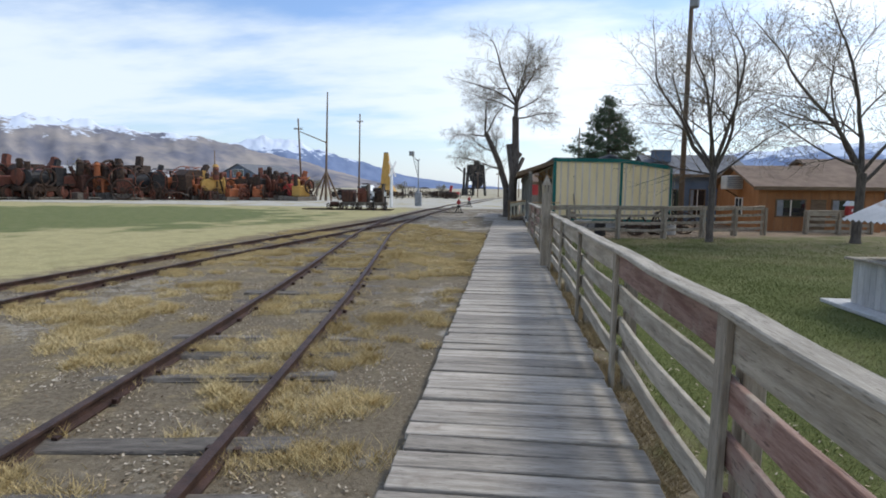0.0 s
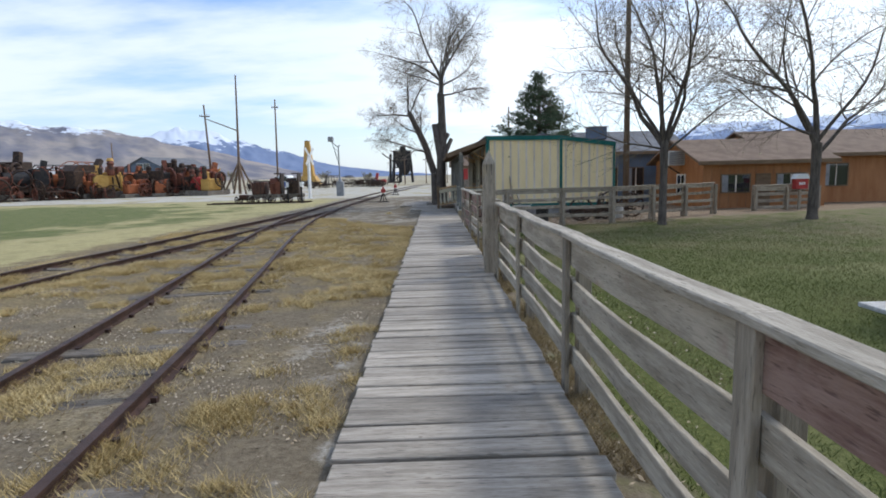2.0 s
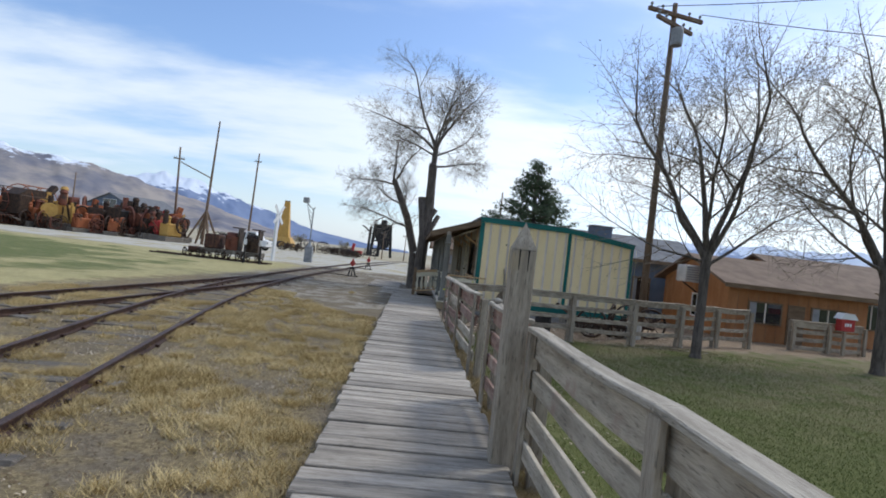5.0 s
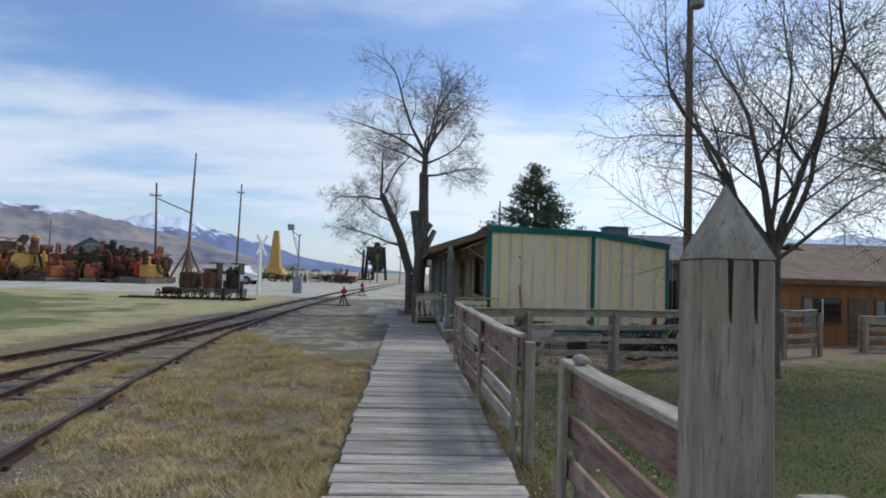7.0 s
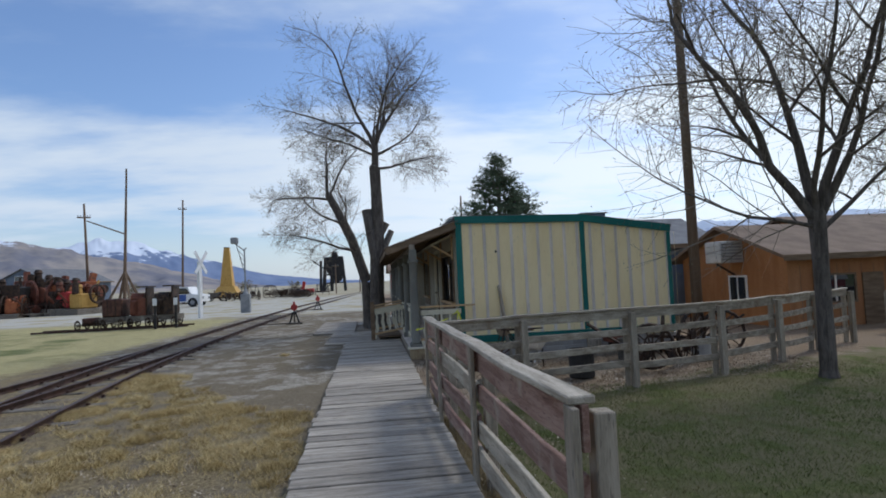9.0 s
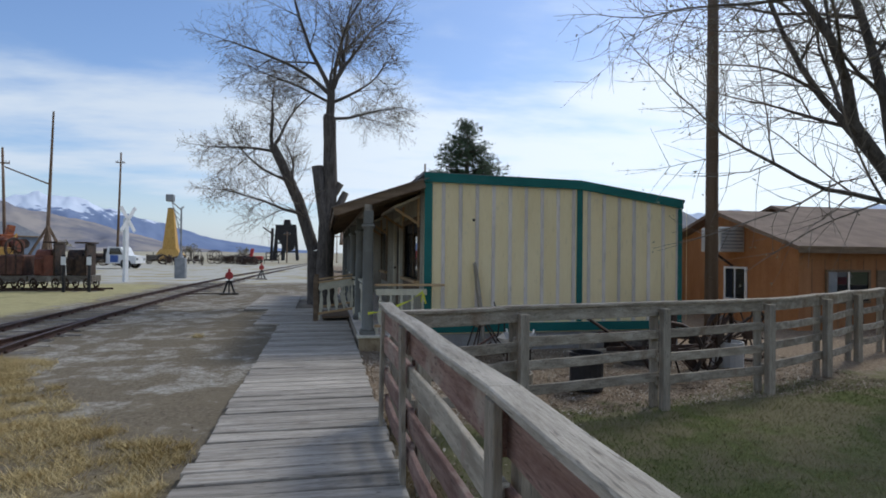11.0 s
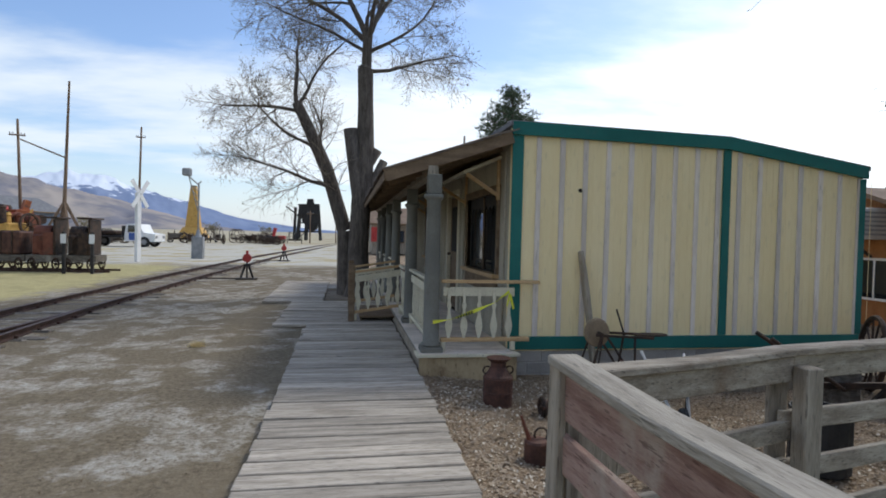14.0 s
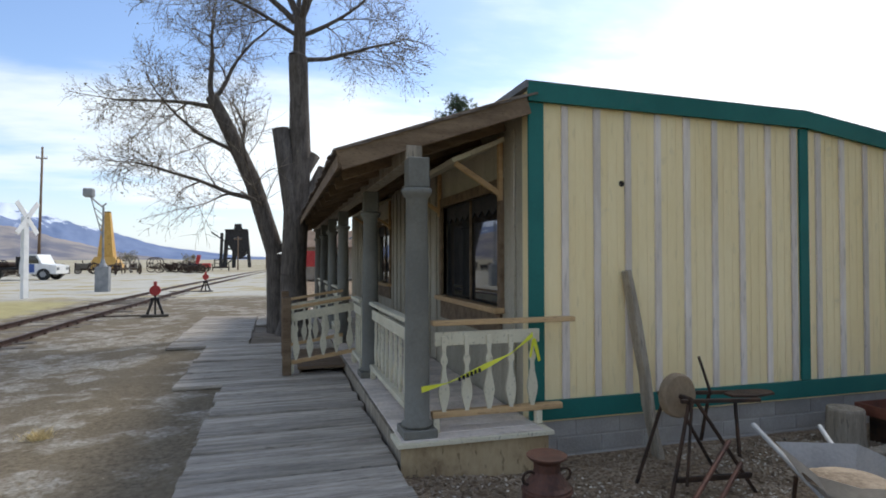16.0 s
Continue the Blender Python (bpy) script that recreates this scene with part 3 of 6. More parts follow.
# ---- the boardwalk ----
def build_boardwalk():
    walkway = thing("boardwalk", (0, 0, 0), "weathered grey wooden boardwalk of cross planks", "boardwalk", kind="structure")
    r = random.Random(5)
    kinds = {}
    for span in (1.34, 1.83, 2.4, 1.2):
        kinds[span] = []
        for i in range(6):
            bm = B()
            wide = r.uniform(0.17, 0.195)
            box(bm, -span / 2 - r.uniform(0, 0.03), span / 2 + r.uniform(0, 0.025), -wide / 2, wide / 2, -0.045, 0.0, 0.006)
            cup = r.uniform(-0.006, 0.006)
            for v in bm.verts:
                v.co.z += cup * (v.co.x / span) + r.uniform(-0.002, 0.002)
                v.co.y += 0.008 * math.sin(v.co.x * 3 + i)
            kinds[span].append((wide, mesh_of(bm, BOARD)))

    def run(span, xc, y0, y1, skip=None):
        y = y0
        while y < y1:
            wide, me = r.choice(kinds[span])
            if not (skip and skip(y)):
                part("plank", me, BOARD, walkway, at=pose(xc + r.uniform(-0.015, 0.015), y + wide / 2, r.uniform(-0.012, 0.002), r.uniform(-1.2, 1.2), r.uniform(-0.35, 0.35), r.uniform(-0.35, 0.35)))
            y += wide + r.uniform(0.013, 0.030)

    run(1.34, 0.0, -7.0, 25.0)
    run(1.83, -0.245, 25.02, 28.05)
    run(1.2, -1.15, 28.07, 33.0)
    run(1.34, 0.15, 30.9, 33.0)
    bm = B()
    for x in (-0.6, 0.0, 0.6):
        box(bm, x - 0.045, x + 0.045, -7, 25, -0.2, -0.046)
    for x in (-1.1, -0.5, 0.1, 0.6):
        box(bm, x - 0.045, x + 0.045, 25.05, 28, -0.2, -0.046)
    for x in (-1.65, -1.15, -0.62):
        box(bm, x - 0.045, x + 0.045, 28.1, 33, -0.2, -0.046)
    part("joists", bm, TIE, walkway)
    bm = B()
    bmesh.ops.create_grid(bm, x_segments=16, y_segments=24, size=0.5)
    for v in bm.verts:
        v.co = Vector((0.09 + v.co.x * 1.25, 29.48 + v.co.y * 2.8, -0.05 + 0.03 * noise.noise(Vector((v.co.x * 5, v.co.y * 7, 2)))))
    part("soil_bed", bm, SOIL, walkway, "bare soil bed around the tree", True)


build_boardwalk()


# ---- fences ----
def fence(name, posts, top, drop, label, red, seed=0, deep=0.185):
    """A plank fence through (x, y) posts: boards behind thin front posts, a deep top board and a flat cap."""
    f = thing(name, (*posts[0], 0.0), label, "fence", "plank fences")
    base = Vector((*posts[0], 0.0))
    r = random.Random(seed)
    for i, (x, y) in enumerate(posts):
        d = Vector((*(posts[min(i + 1, len(posts) - 1)]), 0)) - Vector((*(posts[max(i - 1, 0)]), 0))
        d.normalize()
        nrm = Vector((-d.y, d.x, 0))
        a = Vector((x, y, 0)) - base
        lean = Vector((r.uniform(-0.02, 0.02), r.uniform(-0.02, 0.02), 0))
        gz = ground_z(x, y) - 0.05
        bm = B()
        p = a + nrm * 0.045
        beam(bm, p + Vector((0, 0, gz)), p + lean + Vector((0, 0, top - 0.035)), 0.10 if abs(d.y) < 0.5 else 0.032, 0.032 if abs(d.y) < 0.5 else 0.10, 0.004)
        part("front_post", bm, POSTWOOD, f)
        bm = B()
        p = a - nrm * 0.085 + d * 0.03
        beam(bm, p + Vector((0, 0, gz)), p + Vector((0, 0, top - 0.07)), 0.09, 0.09, 0.006)
        part("back_post", bm, POSTWOOD, f)
    for i, (p, q) in enumerate(zip(posts, posts[1:])):
        p, q = Vector((*p, 0)) - base, Vector((*q, 0)) - base
        d = (q - p).normalized()
        p, q = p - d * 0.02, q + d * 0.02
        nrm = Vector((-d.y, d.x, 0))
        sag = r.uniform(0.0, 0.02)
        rows = [("top_board", top - 0.0325 - deep / 2, deep)] + [("board", top - z, h) for z, h in drop]
        for k, (nm, z, h) in enumerate(rows):
            bm = B()
            zz = Vector((0, 0, z + (r.uniform(-0.02, 0.02) if k else 0)))
            beam(bm, p + zz, q + zz + Vector((0, 0, r.uniform(-0.02, 0.02) if k else 0)), 0.032, h, 0.004)
            for s in range(3):
                bmesh.ops.subdivide_edges(bm, edges=[e for e in bm.edges if e.calc_length() > 0.7], cuts=1)
            for v in bm.verts:
                t = (v.co - p).dot(d) / max((q - p).length, 0.1)
                v.co.z -= sag * math.sin(math.pi * min(max(t, 0), 1))
                v.co += nrm * 0.012 * math.sin(t * 5 + i + k)
            m = RAILWOOD if r.random() < red[min(i, len(red) - 1)] else CROSSWOOD if abs(d.y) < 0.7 else SLATWOOD
            part(nm, bm, m, f, "faded red plank" if m is RAILWOOD else "")
        bm = B()
        zz = Vector((0, 0, top - 0.015))
        beam(bm, p + zz + nrm * 0.012, q + zz + nrm * 0.012, 0.115, 0.034, 0.006)
        for s in range(3):
            bmesh.ops.subdivide_edges(bm, edges=[e for e in bm.edges if e.calc_length() > 0.7], cuts=1)
        for v in bm.verts:
            t = (v.co - p).dot(d) / max((q - p).length, 0.1)
            v.co.z -= sag * math.sin(math.pi * min(max(t, 0), 1)) - 0.004 * math.sin(v.co.y * 4)
        part("cap_board", bm, CROSSWOOD if abs(d.y) < 0.7 else CAPWOOD, f)
    return f


DROPS = [(0.37, 0.135), (0.61, 0.125), (0.85, 0.12)]
fence("fence", [(0.80, -5.8), (0.80, -3.6), (0.80, -1.4), (0.79, 0.75), (0.79, 2.95), (0.785, 5.15), (0.78, 7.3), (0.78, 9.34)], 1.01, DROPS,
      "weathered plank fence with faded red boards beside the boardwalk", (0.9, 0.9, 0.9, 0.75, 0.25, 0.05, 0.05), seed=2)
fence("fence", [(0.80, 9.76), (0.77, 11.3)], 1.02, DROPS, "short weathered red plank fence section after the tall post", (0.8,), seed=3)
fence("fence", [(0.79, 12.88), (0.75, 14.9), (0.72, 16.7), (0.70, 17.93)], 1.0, DROPS, "faded red plank fence section along the boardwalk", (0.75,), seed=4)
fence("fence", [(0.82, 18.06), (2.0, 18.4), (3.75, 18.78), (5.4, 19.15), (6.9, 19.8), (8.3, 20.6), (9.6, 21.2)], 0.92, [(0.36, 0.095), (0.60, 0.095), (0.84, 0.10)],
      "grey plank fence across the edge of the lawn", (0.0,), seed=5, deep=0.12)
fence("fence", [(11.6, 22.2), (12.9, 22.4), (14.2, 22.6)], 0.75, [(0.34, 0.12), (0.60, 0.12), (0.84, 0.12)], "grey plank fence in front of the orange house", (0.0,), seed=6)


def tall_post():
    p = thing("gate_post", (0.655, 9.55, -0.12), "tall weathered square wooden post with a pointed top", "post")
    bm = B()
    a = 0.085
    box(bm, -a, a, -a, a, 0, 1.66, 0.008)
    tip = bm.verts.new((0, 0, 1.86))
    rim = [bm.verts.new((x, y, 1.66)) for x, y in ((-a, -a), (a, -a), (a, a), (-a, a))]
    for i in range(4):
        bm.faces.new((rim[i], rim[(i + 1) % 4], tip))
    part("shaft", bm, POSTWOOD, p)
    for x in (-0.035, 0.03):
        bm = B()
        prism(bm, [(x - 0.006, 1.66), (x + 0.006, 1.655), (x + 0.002, 1.50), (x - 0.003, 1.53)], "y", -a - 0.004, -a + 0.004)
        part("split", bm, DARKIN, p, "dark weather split")


tall_post()
rock = B()
bmesh.ops.create_icosphere(rock, subdivisions=2, radius=0.036)
for v in rock.verts:
    v.co = Vector((v.co.x * 1.3, v.co.y, v.co.z * 0.85)) * (1 + 0.25 * noise.noise(v.co * 22))
tagged(part("rock", rock, STONE, at=pose(0.76, 11.12, 1.045)), "rounded tan stone lying on the fence cap", "rock")


# ---- the cream building with its porch ----
BY, BX0, BX1, BEND = 22.35, 1.80, 6.48, 33.2
TOPL, TOPM, TOPR, BXM = 2.70, 2.66, 2.38, 4.52


def cream_building():
    b = thing("wall_depot", (0, 0, 0), "cream building with grey battens, green trim and a shed porch", "building", kind="structure")
    # front end wall with the roof line, side and back walls
    bm = B()
    prism(bm, [(BX0, 0.10), (BX1, 0.10), (BX1, TOPR), (BXM, TOPM), (BX0, TOPL)], "y", BY, BY + 0.14)
    part("end_wall", bm, SIDING, b, "cream board siding")
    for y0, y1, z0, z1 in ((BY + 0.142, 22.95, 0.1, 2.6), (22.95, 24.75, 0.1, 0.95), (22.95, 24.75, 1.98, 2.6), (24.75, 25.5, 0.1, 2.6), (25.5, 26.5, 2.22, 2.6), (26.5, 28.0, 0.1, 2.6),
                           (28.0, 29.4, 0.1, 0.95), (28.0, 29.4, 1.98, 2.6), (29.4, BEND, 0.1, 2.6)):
        part("porch_wall", box(B(), BX0, BX0 + 0.14, y0, y1, z0, z1), PORCHWALL, b, "cream porch wall with porch shade in its colour")
    bm = B()
    box(bm, BX1 - 0.14, BX1, BY + 0.142, BEND, 0.1, TOPR - 0.03)
    part("side_wall", bm, SIDING, b)
    part("rear_wall", box(B(), BX0, BX1, BEND + 0.002, BEND + 0.14, 0.1, TOPR - 0.05), SIDING, b)
    # added sheet behind the openings, coloured near-black for the unlit room
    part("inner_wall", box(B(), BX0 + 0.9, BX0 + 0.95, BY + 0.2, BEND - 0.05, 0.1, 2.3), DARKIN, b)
    bm = B()
    prism(bm, [(BX0 - 0.05, TOPL + 0.004), (BXM, TOPM + 0.004), (BX1 + 0.06, TOPR + 0.004), (BX1 + 0.06, TOPR + 0.06), (BXM, TOPM + 0.06), (BX0 - 0.05, TOPL + 0.06)], "y", BY - 0.05, BEND + 0.2)
    part("roof", bm, GREYROOF, b)
    # green trim
    bm = B()
    yy = BY - 0.026
    for (x0, z0), (x1, z1) in (((BX0 - 0.03, TOPL), (BXM, TOPM)), ((BXM, TOPM), (BX1 + 0.03, TOPR))):
        prism(bm, [(x0, z0 - 0.10), (x1, z1 - 0.10), (x1, z1 + 0.05), (x0, z0 + 0.05)], "y", yy - 0.03, yy)
    part("eave_trim", bm, GREEN, b, "dark green painted trim board")
    for x0, x1, z1 in ((BX0 - 0.02, BX0 + 0.11, TOPL - 0.105), (BXM - 0.05, BXM + 0.05, TOPM - 0.105), (BX1 - 0.06, BX1 + 0.03, TOPR - 0.10)):
        part("corner_trim", box(B(), x0, x1, yy, BY - 0.002, 0.275, z1, 0.003), GREEN, b)
    part("base_trim", box(B(), BX0 - 0.02, BX1 + 0.03, yy - 0.004, BY - 0.002, 0.12, 0.27, 0.003), GREEN, b)
    # battens and plank joints
    r = random.Random(8)
    xs = np.arange(BX0 + 0.30, BX1 - 0.05, 0.288)
    for i, x in enumerate(xs):
        if abs(x - BXM) < 0.08:
            continue
        z1 = TOPL + (TOPM - TOPL) * (x - BX0) / (BXM - BX0) if x < BXM else TOPM + (TOPR - TOPM) * (x - BXM) / (BX1 - BXM)
        bm = box(B(), x - 0.029, x + 0.029, BY - 0.02, BY - 0.002, 0.272, z1 - 0.105, 0.003)
        for v in bm.verts:
            v.co.x += r.uniform(-0.006, 0.006)
        part("batten", bm, BATTEN, b)
        for dx in (0.10, 0.19):
            part("joint", box(B(), x + dx - 0.0025, x + dx + 0.0025, BY - 0.004, BY - 0.0015, 0.272, z1 - 0.106), SIDING, b)
    part("knot_hole", rod(B(), (2.62, BY - 0.008, 1.99), (2.62, BY + 0.01, 1.99), 0.024, n=10), DARKIN, b, "dark knot hole")
    # concrete block footing
    ws = 0.4
    me1 = mesh_of(box(B(), 0, ws - 0.006, -0.016, 0.12, 0, 0.125, 0.006), BLOCK)
    y = BY + 0.03
    for row, z in enumerate((-0.30, -0.165, -0.03)):
        x = BX0 + (0.0 if row != 1 else -0.17)
        while x < BX1 - 0.1:
            part("block", me1, BLOCK, b, at=pose(x, y, z))
            x += ws
    part("mortar", box(B(), BX0 + 0.02, BX1 - 0.02, y - 0.011, y + 0.1, -0.32, 0.10), BLOCK, b)
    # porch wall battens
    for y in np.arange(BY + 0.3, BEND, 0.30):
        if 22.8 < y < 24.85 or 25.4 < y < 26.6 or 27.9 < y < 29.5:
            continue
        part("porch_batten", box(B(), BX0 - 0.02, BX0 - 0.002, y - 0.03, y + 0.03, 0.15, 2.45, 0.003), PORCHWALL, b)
    return b


cream_building()


def porch_window(y0, y1):
    wn = thing("window_porch", (BX0, (y0 + y1) / 2, 0.95), "large dark porch window in a bare wooden frame", "window", kind="structure")
    h = (y1 - y0) / 2
    for nm, a in (("sill", (-0.09, 0.05, -h - 0.08, h + 0.08, -0.05, 0.0)), ("head", (-0.035, 0.05, -h - 0.08, h + 0.08, 1.03, 1.13)),
                  ("jamb", (-0.035, 0.05, -h - 0.08, -h, 0.0, 1.03)), ("jamb", (-0.035, 0.05, h, h + 0.08, 0.0, 1.03)), ("mullion", (0.02, 0.045, -0.012, 0.012, 0.001, 1.029)),
                  ("apron", (-0.028, -0.002, -h - 0.04, h + 0.04, -0.26, -0.06))):
        part(nm, box(B(), *a, 0.004), NEWWOOD if nm == "sill" else RAFTER, wn, "brown wooden frame" if nm == "head" else "")
    for s in (-1, 1):
        part("pane", box(B(), 0.05, 0.06, min(s * 0.012, s * h), max(s * 0.012, s * h), 0.0, 1.03), GLASS, wn)
    bm = B()
    n = 9
    for i in range(n):
        a, c = -h + 2 * h * i / n, -h + 2 * h * (i + 1) / n
        prism(bm, [(a, 1.03), (c, 1.03), (c, 0.90), ((a + c) / 2, 0.84), (a, 0.90)], "x", 0.040, 0.046)
    part("scalloped_valance", bm, BLACKP, wn, "dark scalloped valance")
    # small bracketed hood
    bm = B()
    m = Matrix.Translation((-0.24, 0, 1.36)) @ Euler((0, radians(-24), 0)).to_matrix().to_4x4()
    box(bm, -0.26, 0.26, -h - 0.1, h + 0.1, -0.02, 0.02, 0.003, m)
    part("hood", bm, CREAM, wn, "cream sloping window hood")
    for y in (-h - 0.06, h + 0.06):
        bm = B()
        beam(bm, (-0.44, y, 1.24), (-0.02, y, 0.98), 0.04, 0.045)
        beam(bm, (-0.03, y, 0.93), (-0.03, y, 1.48), 0.04, 0.045)
        part("bracket", bm, NEWWOOD, wn)


porch_window(22.95, 24.75)
porch_window(28.0, 29.4)


def porch_door():
    d = thing("door_porch", (BX0, 26.0, 0.14), "dark brown panelled porch door, closed", "door", kind="structure")
    part("leaf", box(B(), 0.05, 0.09, -0.46, 0.46, 0.0, 1.96, 0.004), RAFTER, d)
    for z0, z1 in ((0.15, 0.85), (1.0, 1.8)):
        part("panel", box(B(), 0.04, 0.052, -0.33, 0.33, z0, z1, 0.005), DARKIN if z0 > 0.5 else RAFTER, d)
    for a in ((-0.02, 0.05, -0.54, -0.462, 0, 2.0), (-0.02, 0.05, 0.462, 0.54, 0, 2.0), (-0.02, 0.05, -0.54, 0.54, 2.002, 2.08)):
        part("casing", box(B(), *a, 0.004), CREAM, d)
    bm = B()
    bmesh.ops.create_uvsphere(bm, u_segments=10, v_segments=8, radius=0.03, matrix=Matrix.Translation((0.0, 0.38, 0.95)))
    part("knob", bm, IRON, d)


porch_door()
PX = 0.72      # outer edge of the porch
PZ = 0.13      # porch floor


def porch():
    p = thing("porch", (0, 0, 0), "open porch with plank floor, plywood skirt and sloping shingled roof", "porch", kind="structure")
    part("deck_edge", box(B(), PX - 0.03, BX0 + 0.05, BY - 0.30, BY - 0.031, PZ - 0.035, PZ - 0.001, 0.004), CREAM, p, "pale painted deck board")
    bm = B()
    box(bm, PX, BX0 + 0.02, BY - 0.26, BY - 0.24, -0.3, PZ - 0.036)
    part("end_skirt", bm, PLY, p, "stained plywood skirt board")
    bm = B()
    box(bm, PX, PX + 0.03, BY - 0.238, BEND, -0.2, PZ - 0.036)
    part("front_skirt", bm, POSTWOOD, p)
    me = mesh_of(box(B(), PX, BX0 - 0.025, -0.065, 0.065, 0, 0.008, 0.002), BATTEN)
    y = BY - 0.22
    while y < BEND - 0.1:
        part("floor_plank", me, BATTEN, p, at=pose(0, y, PZ))
        y += 0.14
    # roof
    slope = (2.60 - 2.10) / (BX0 - 0.34)
    bm = B()
    prism(bm, [(0.34, 2.10), (BX0 - 0.003, 2.60), (BX0 - 0.003, 2.63), (0.34, 2.13)], "y", BY - 0.02, BEND + 0.2)
    part("roof_deck", bm, RAFTER, p)
    for y in np.arange(BY + 0.5, BEND, 0.6):
        part("rafter", beam(B(), (0.40, y, 2.05), (BX0 - 0.01, y, 2.53), 0.045, 0.10), RAFTER, p)
    part("barge_board", beam(B(), (0.32, BY - 0.04, 2.075), (BX0 - 0.03, BY - 0.04, 2.575), 0.03, 0.16), RAFTER, p, "brown weathered barge board")
    part("fascia", box(B(), 0.315, 0.339, BY - 0.02, BEND + 0.2, 2.02, 2.12, 0.003), RAFTER, p)
    part("lintel", box(B(), 0.80, 0.92, BY - 0.06, BEND, 2.085, 2.20, 0.006), POSTWOOD, p)
    r = random.Random(3)
    bm = B()
    for i in range(7):
        x0 = 0.29 + i * 0.215
        z0 = 2.135 + (x0 - 0.34) * slope
        y = BY - 0.07
        while y < BEND + 0.2:
            wd = r.uniform(0.10, 0.18)
            j = r.uniform(-0.02, 0.01)
            m = Matrix.Translation((x0 + j, y, z0 + 0.012 + j * slope)) @ Euler((0, -math.atan(slope) + 0.035, 0)).to_matrix().to_4x4()
            box(bm, 0, 0.27, 0, wd - 0.008, 0, 0.016, 0.0, m)
            y += wd
    ob = part("shingles", bm, SHINGLE, p, "weathered wooden roof shingles")
    tagged(ob, kind="stuff")


porch()


def column_mesh():
    bm = B()
    lathe(bm, [(0.095, 0.06), (0.112, 0.07), (0.112, 0.09), (0.09, 0.105), (0.088, 0.5), (0.083, 1.2), (0.076, 1.66), (0.088, 1.675), (0.108, 1.70), (0.108, 1.735)], 20)
    return mesh_of(bm, COLUMN, True)


def columns():
    shaft = column_mesh()
    foot = mesh_of(box(B(), -0.12, 0.12, -0.12, 0.12, 0, 0.06, 0.006), COLUMN)
    head = mesh_of(box(B(), -0.075, 0.075, -0.075, 0.075, 1.74, 1.95, 0.006), COLUMN)
    first = None
    for y in (BY - 0.14, 24.3, 26.9, 28.6, 30.4, 32.2):
        if not first:
            first = thing("porch_column", (0.86, y, PZ + 0.008), "grey painted round wooden porch column with square block on top", "column", "porch columns")
            part("base", foot, COLUMN, first)
            part("shaft", shaft, COLUMN, first)
            part("block", head, COLUMN, first)
        else:
            copy_thing(first, pose(0.86, y, PZ + 0.008))


columns()


def baluster_mesh(h):
    """A flat board baluster sawn to a vase outline."""
    half = [(0.016, 0), (0.014, 0.07), (0.034, 0.20), (0.041, 0.28), (0.036, 0.36), (0.018, 0.50), (0.012, 0.62), (0.024, 0.67), (0.026, 0.71), (0.012, 0.77), (0.017, 0.88), (0.018, 1.0)]
    pts = [(x, z * h) for x, z in half] + [(-x, z * h) for x, z in reversed(half)]
    return mesh_of(prism(B(), pts, "y", -0.011, 0.011), CREAM)


def railing(p, q, n, label, bare=False, past=0.0):
    """A low railing from p to q with sawn balusters."""
    p, q = Vector(p), Vector(q)
    d = (q - p)
    turn = math.degrees(math.atan2(d.y, d.x))
    L = Vector((d.x, d.y, 0)).length
    rise = d.z
    rl = thing("porch_railing", p, label, "railing", "porch railings", turn)
    part("top_rail", beam(B(), (0, 0, 0.775), (L + past, 0, 0.775 + rise), 0.075, 0.035), NEWWOOD if bare else CREAM, rl)
    part("upper_board", beam(B(), (0.02, 0, 0.66), (L - 0.02, 0, 0.66 + rise), 0.022, 0.10), CREAM, rl)
    part("bottom_rail", beam(B(), (0, 0, 0.125), (L + past * 0.6, 0, 0.125 + rise), 0.06, 0.045), NEWWOOD if bare else CREAM, rl)
    me = baluster_mesh(0.56)
    for i in range(n):
        f = (i + 0.5) / n
        part("baluster", me, CREAM, rl, at=pose(L * f, -0.018, 0.12 + rise * f))
    for s in (0.03, L - 0.03):
        part("foot", beam(B(), (s, 0, 0.0), (s, 0, 0.10 + rise * s / L), 0.05, 0.05), CREAM, rl)
    return rl


railing((0.97, BY - 0.13, PZ + 0.01), (BX0 + 0.03, BY - 0.13, PZ + 0.01), 5, "cream railing with sawn balusters and bare lumber rails", True, 0.27)
for a, b2 in ((BY + 0.02, 24.15), (26.95, 28.45), (28.75, 30.25), (30.55, 32.05)):
    railing((0.86, a, PZ + 0.01), (0.86, b2, PZ + 0.01), 9, "cream porch railing with sawn balusters")
railing((0.80, 24.5, PZ + 0.01), (0.80, 25.15, PZ + 0.01), 4, "cream porch railing beside the steps")
railing((0.05, 25.30, 0.02), (0.84, 25.30, 0.14), 5, "sloping cream step railing with sawn balusters", True)
railing((0.05, 26.75, 0.02), (0.84, 26.75, 0.14), 5, "sloping cream step railing with sawn balusters", True)
for y in (25.30, 26.75):
    nw = thing("newel_post", (0.02, y, 0.0), "square brown wooden newel post at the porch steps", "post", "newel posts")
    part("shaft", box(B(), -0.05, 0.05, -0.05, 0.05, 0, 0.92, 0.006), RAFTER, nw)
st = thing("porch_step", (0.40, 26.02, 0.0), "brown wooden step up to the porch", "step")
part("tread", box(B(), -0.25, 0.32, -0.68, 0.68, 0.05, 0.085, 0.005), RAFTER, st)
part("riser", box(B(), -0.23, -0.21, -0.66, 0.66, 0.002, 0.049), RAFTER, st)


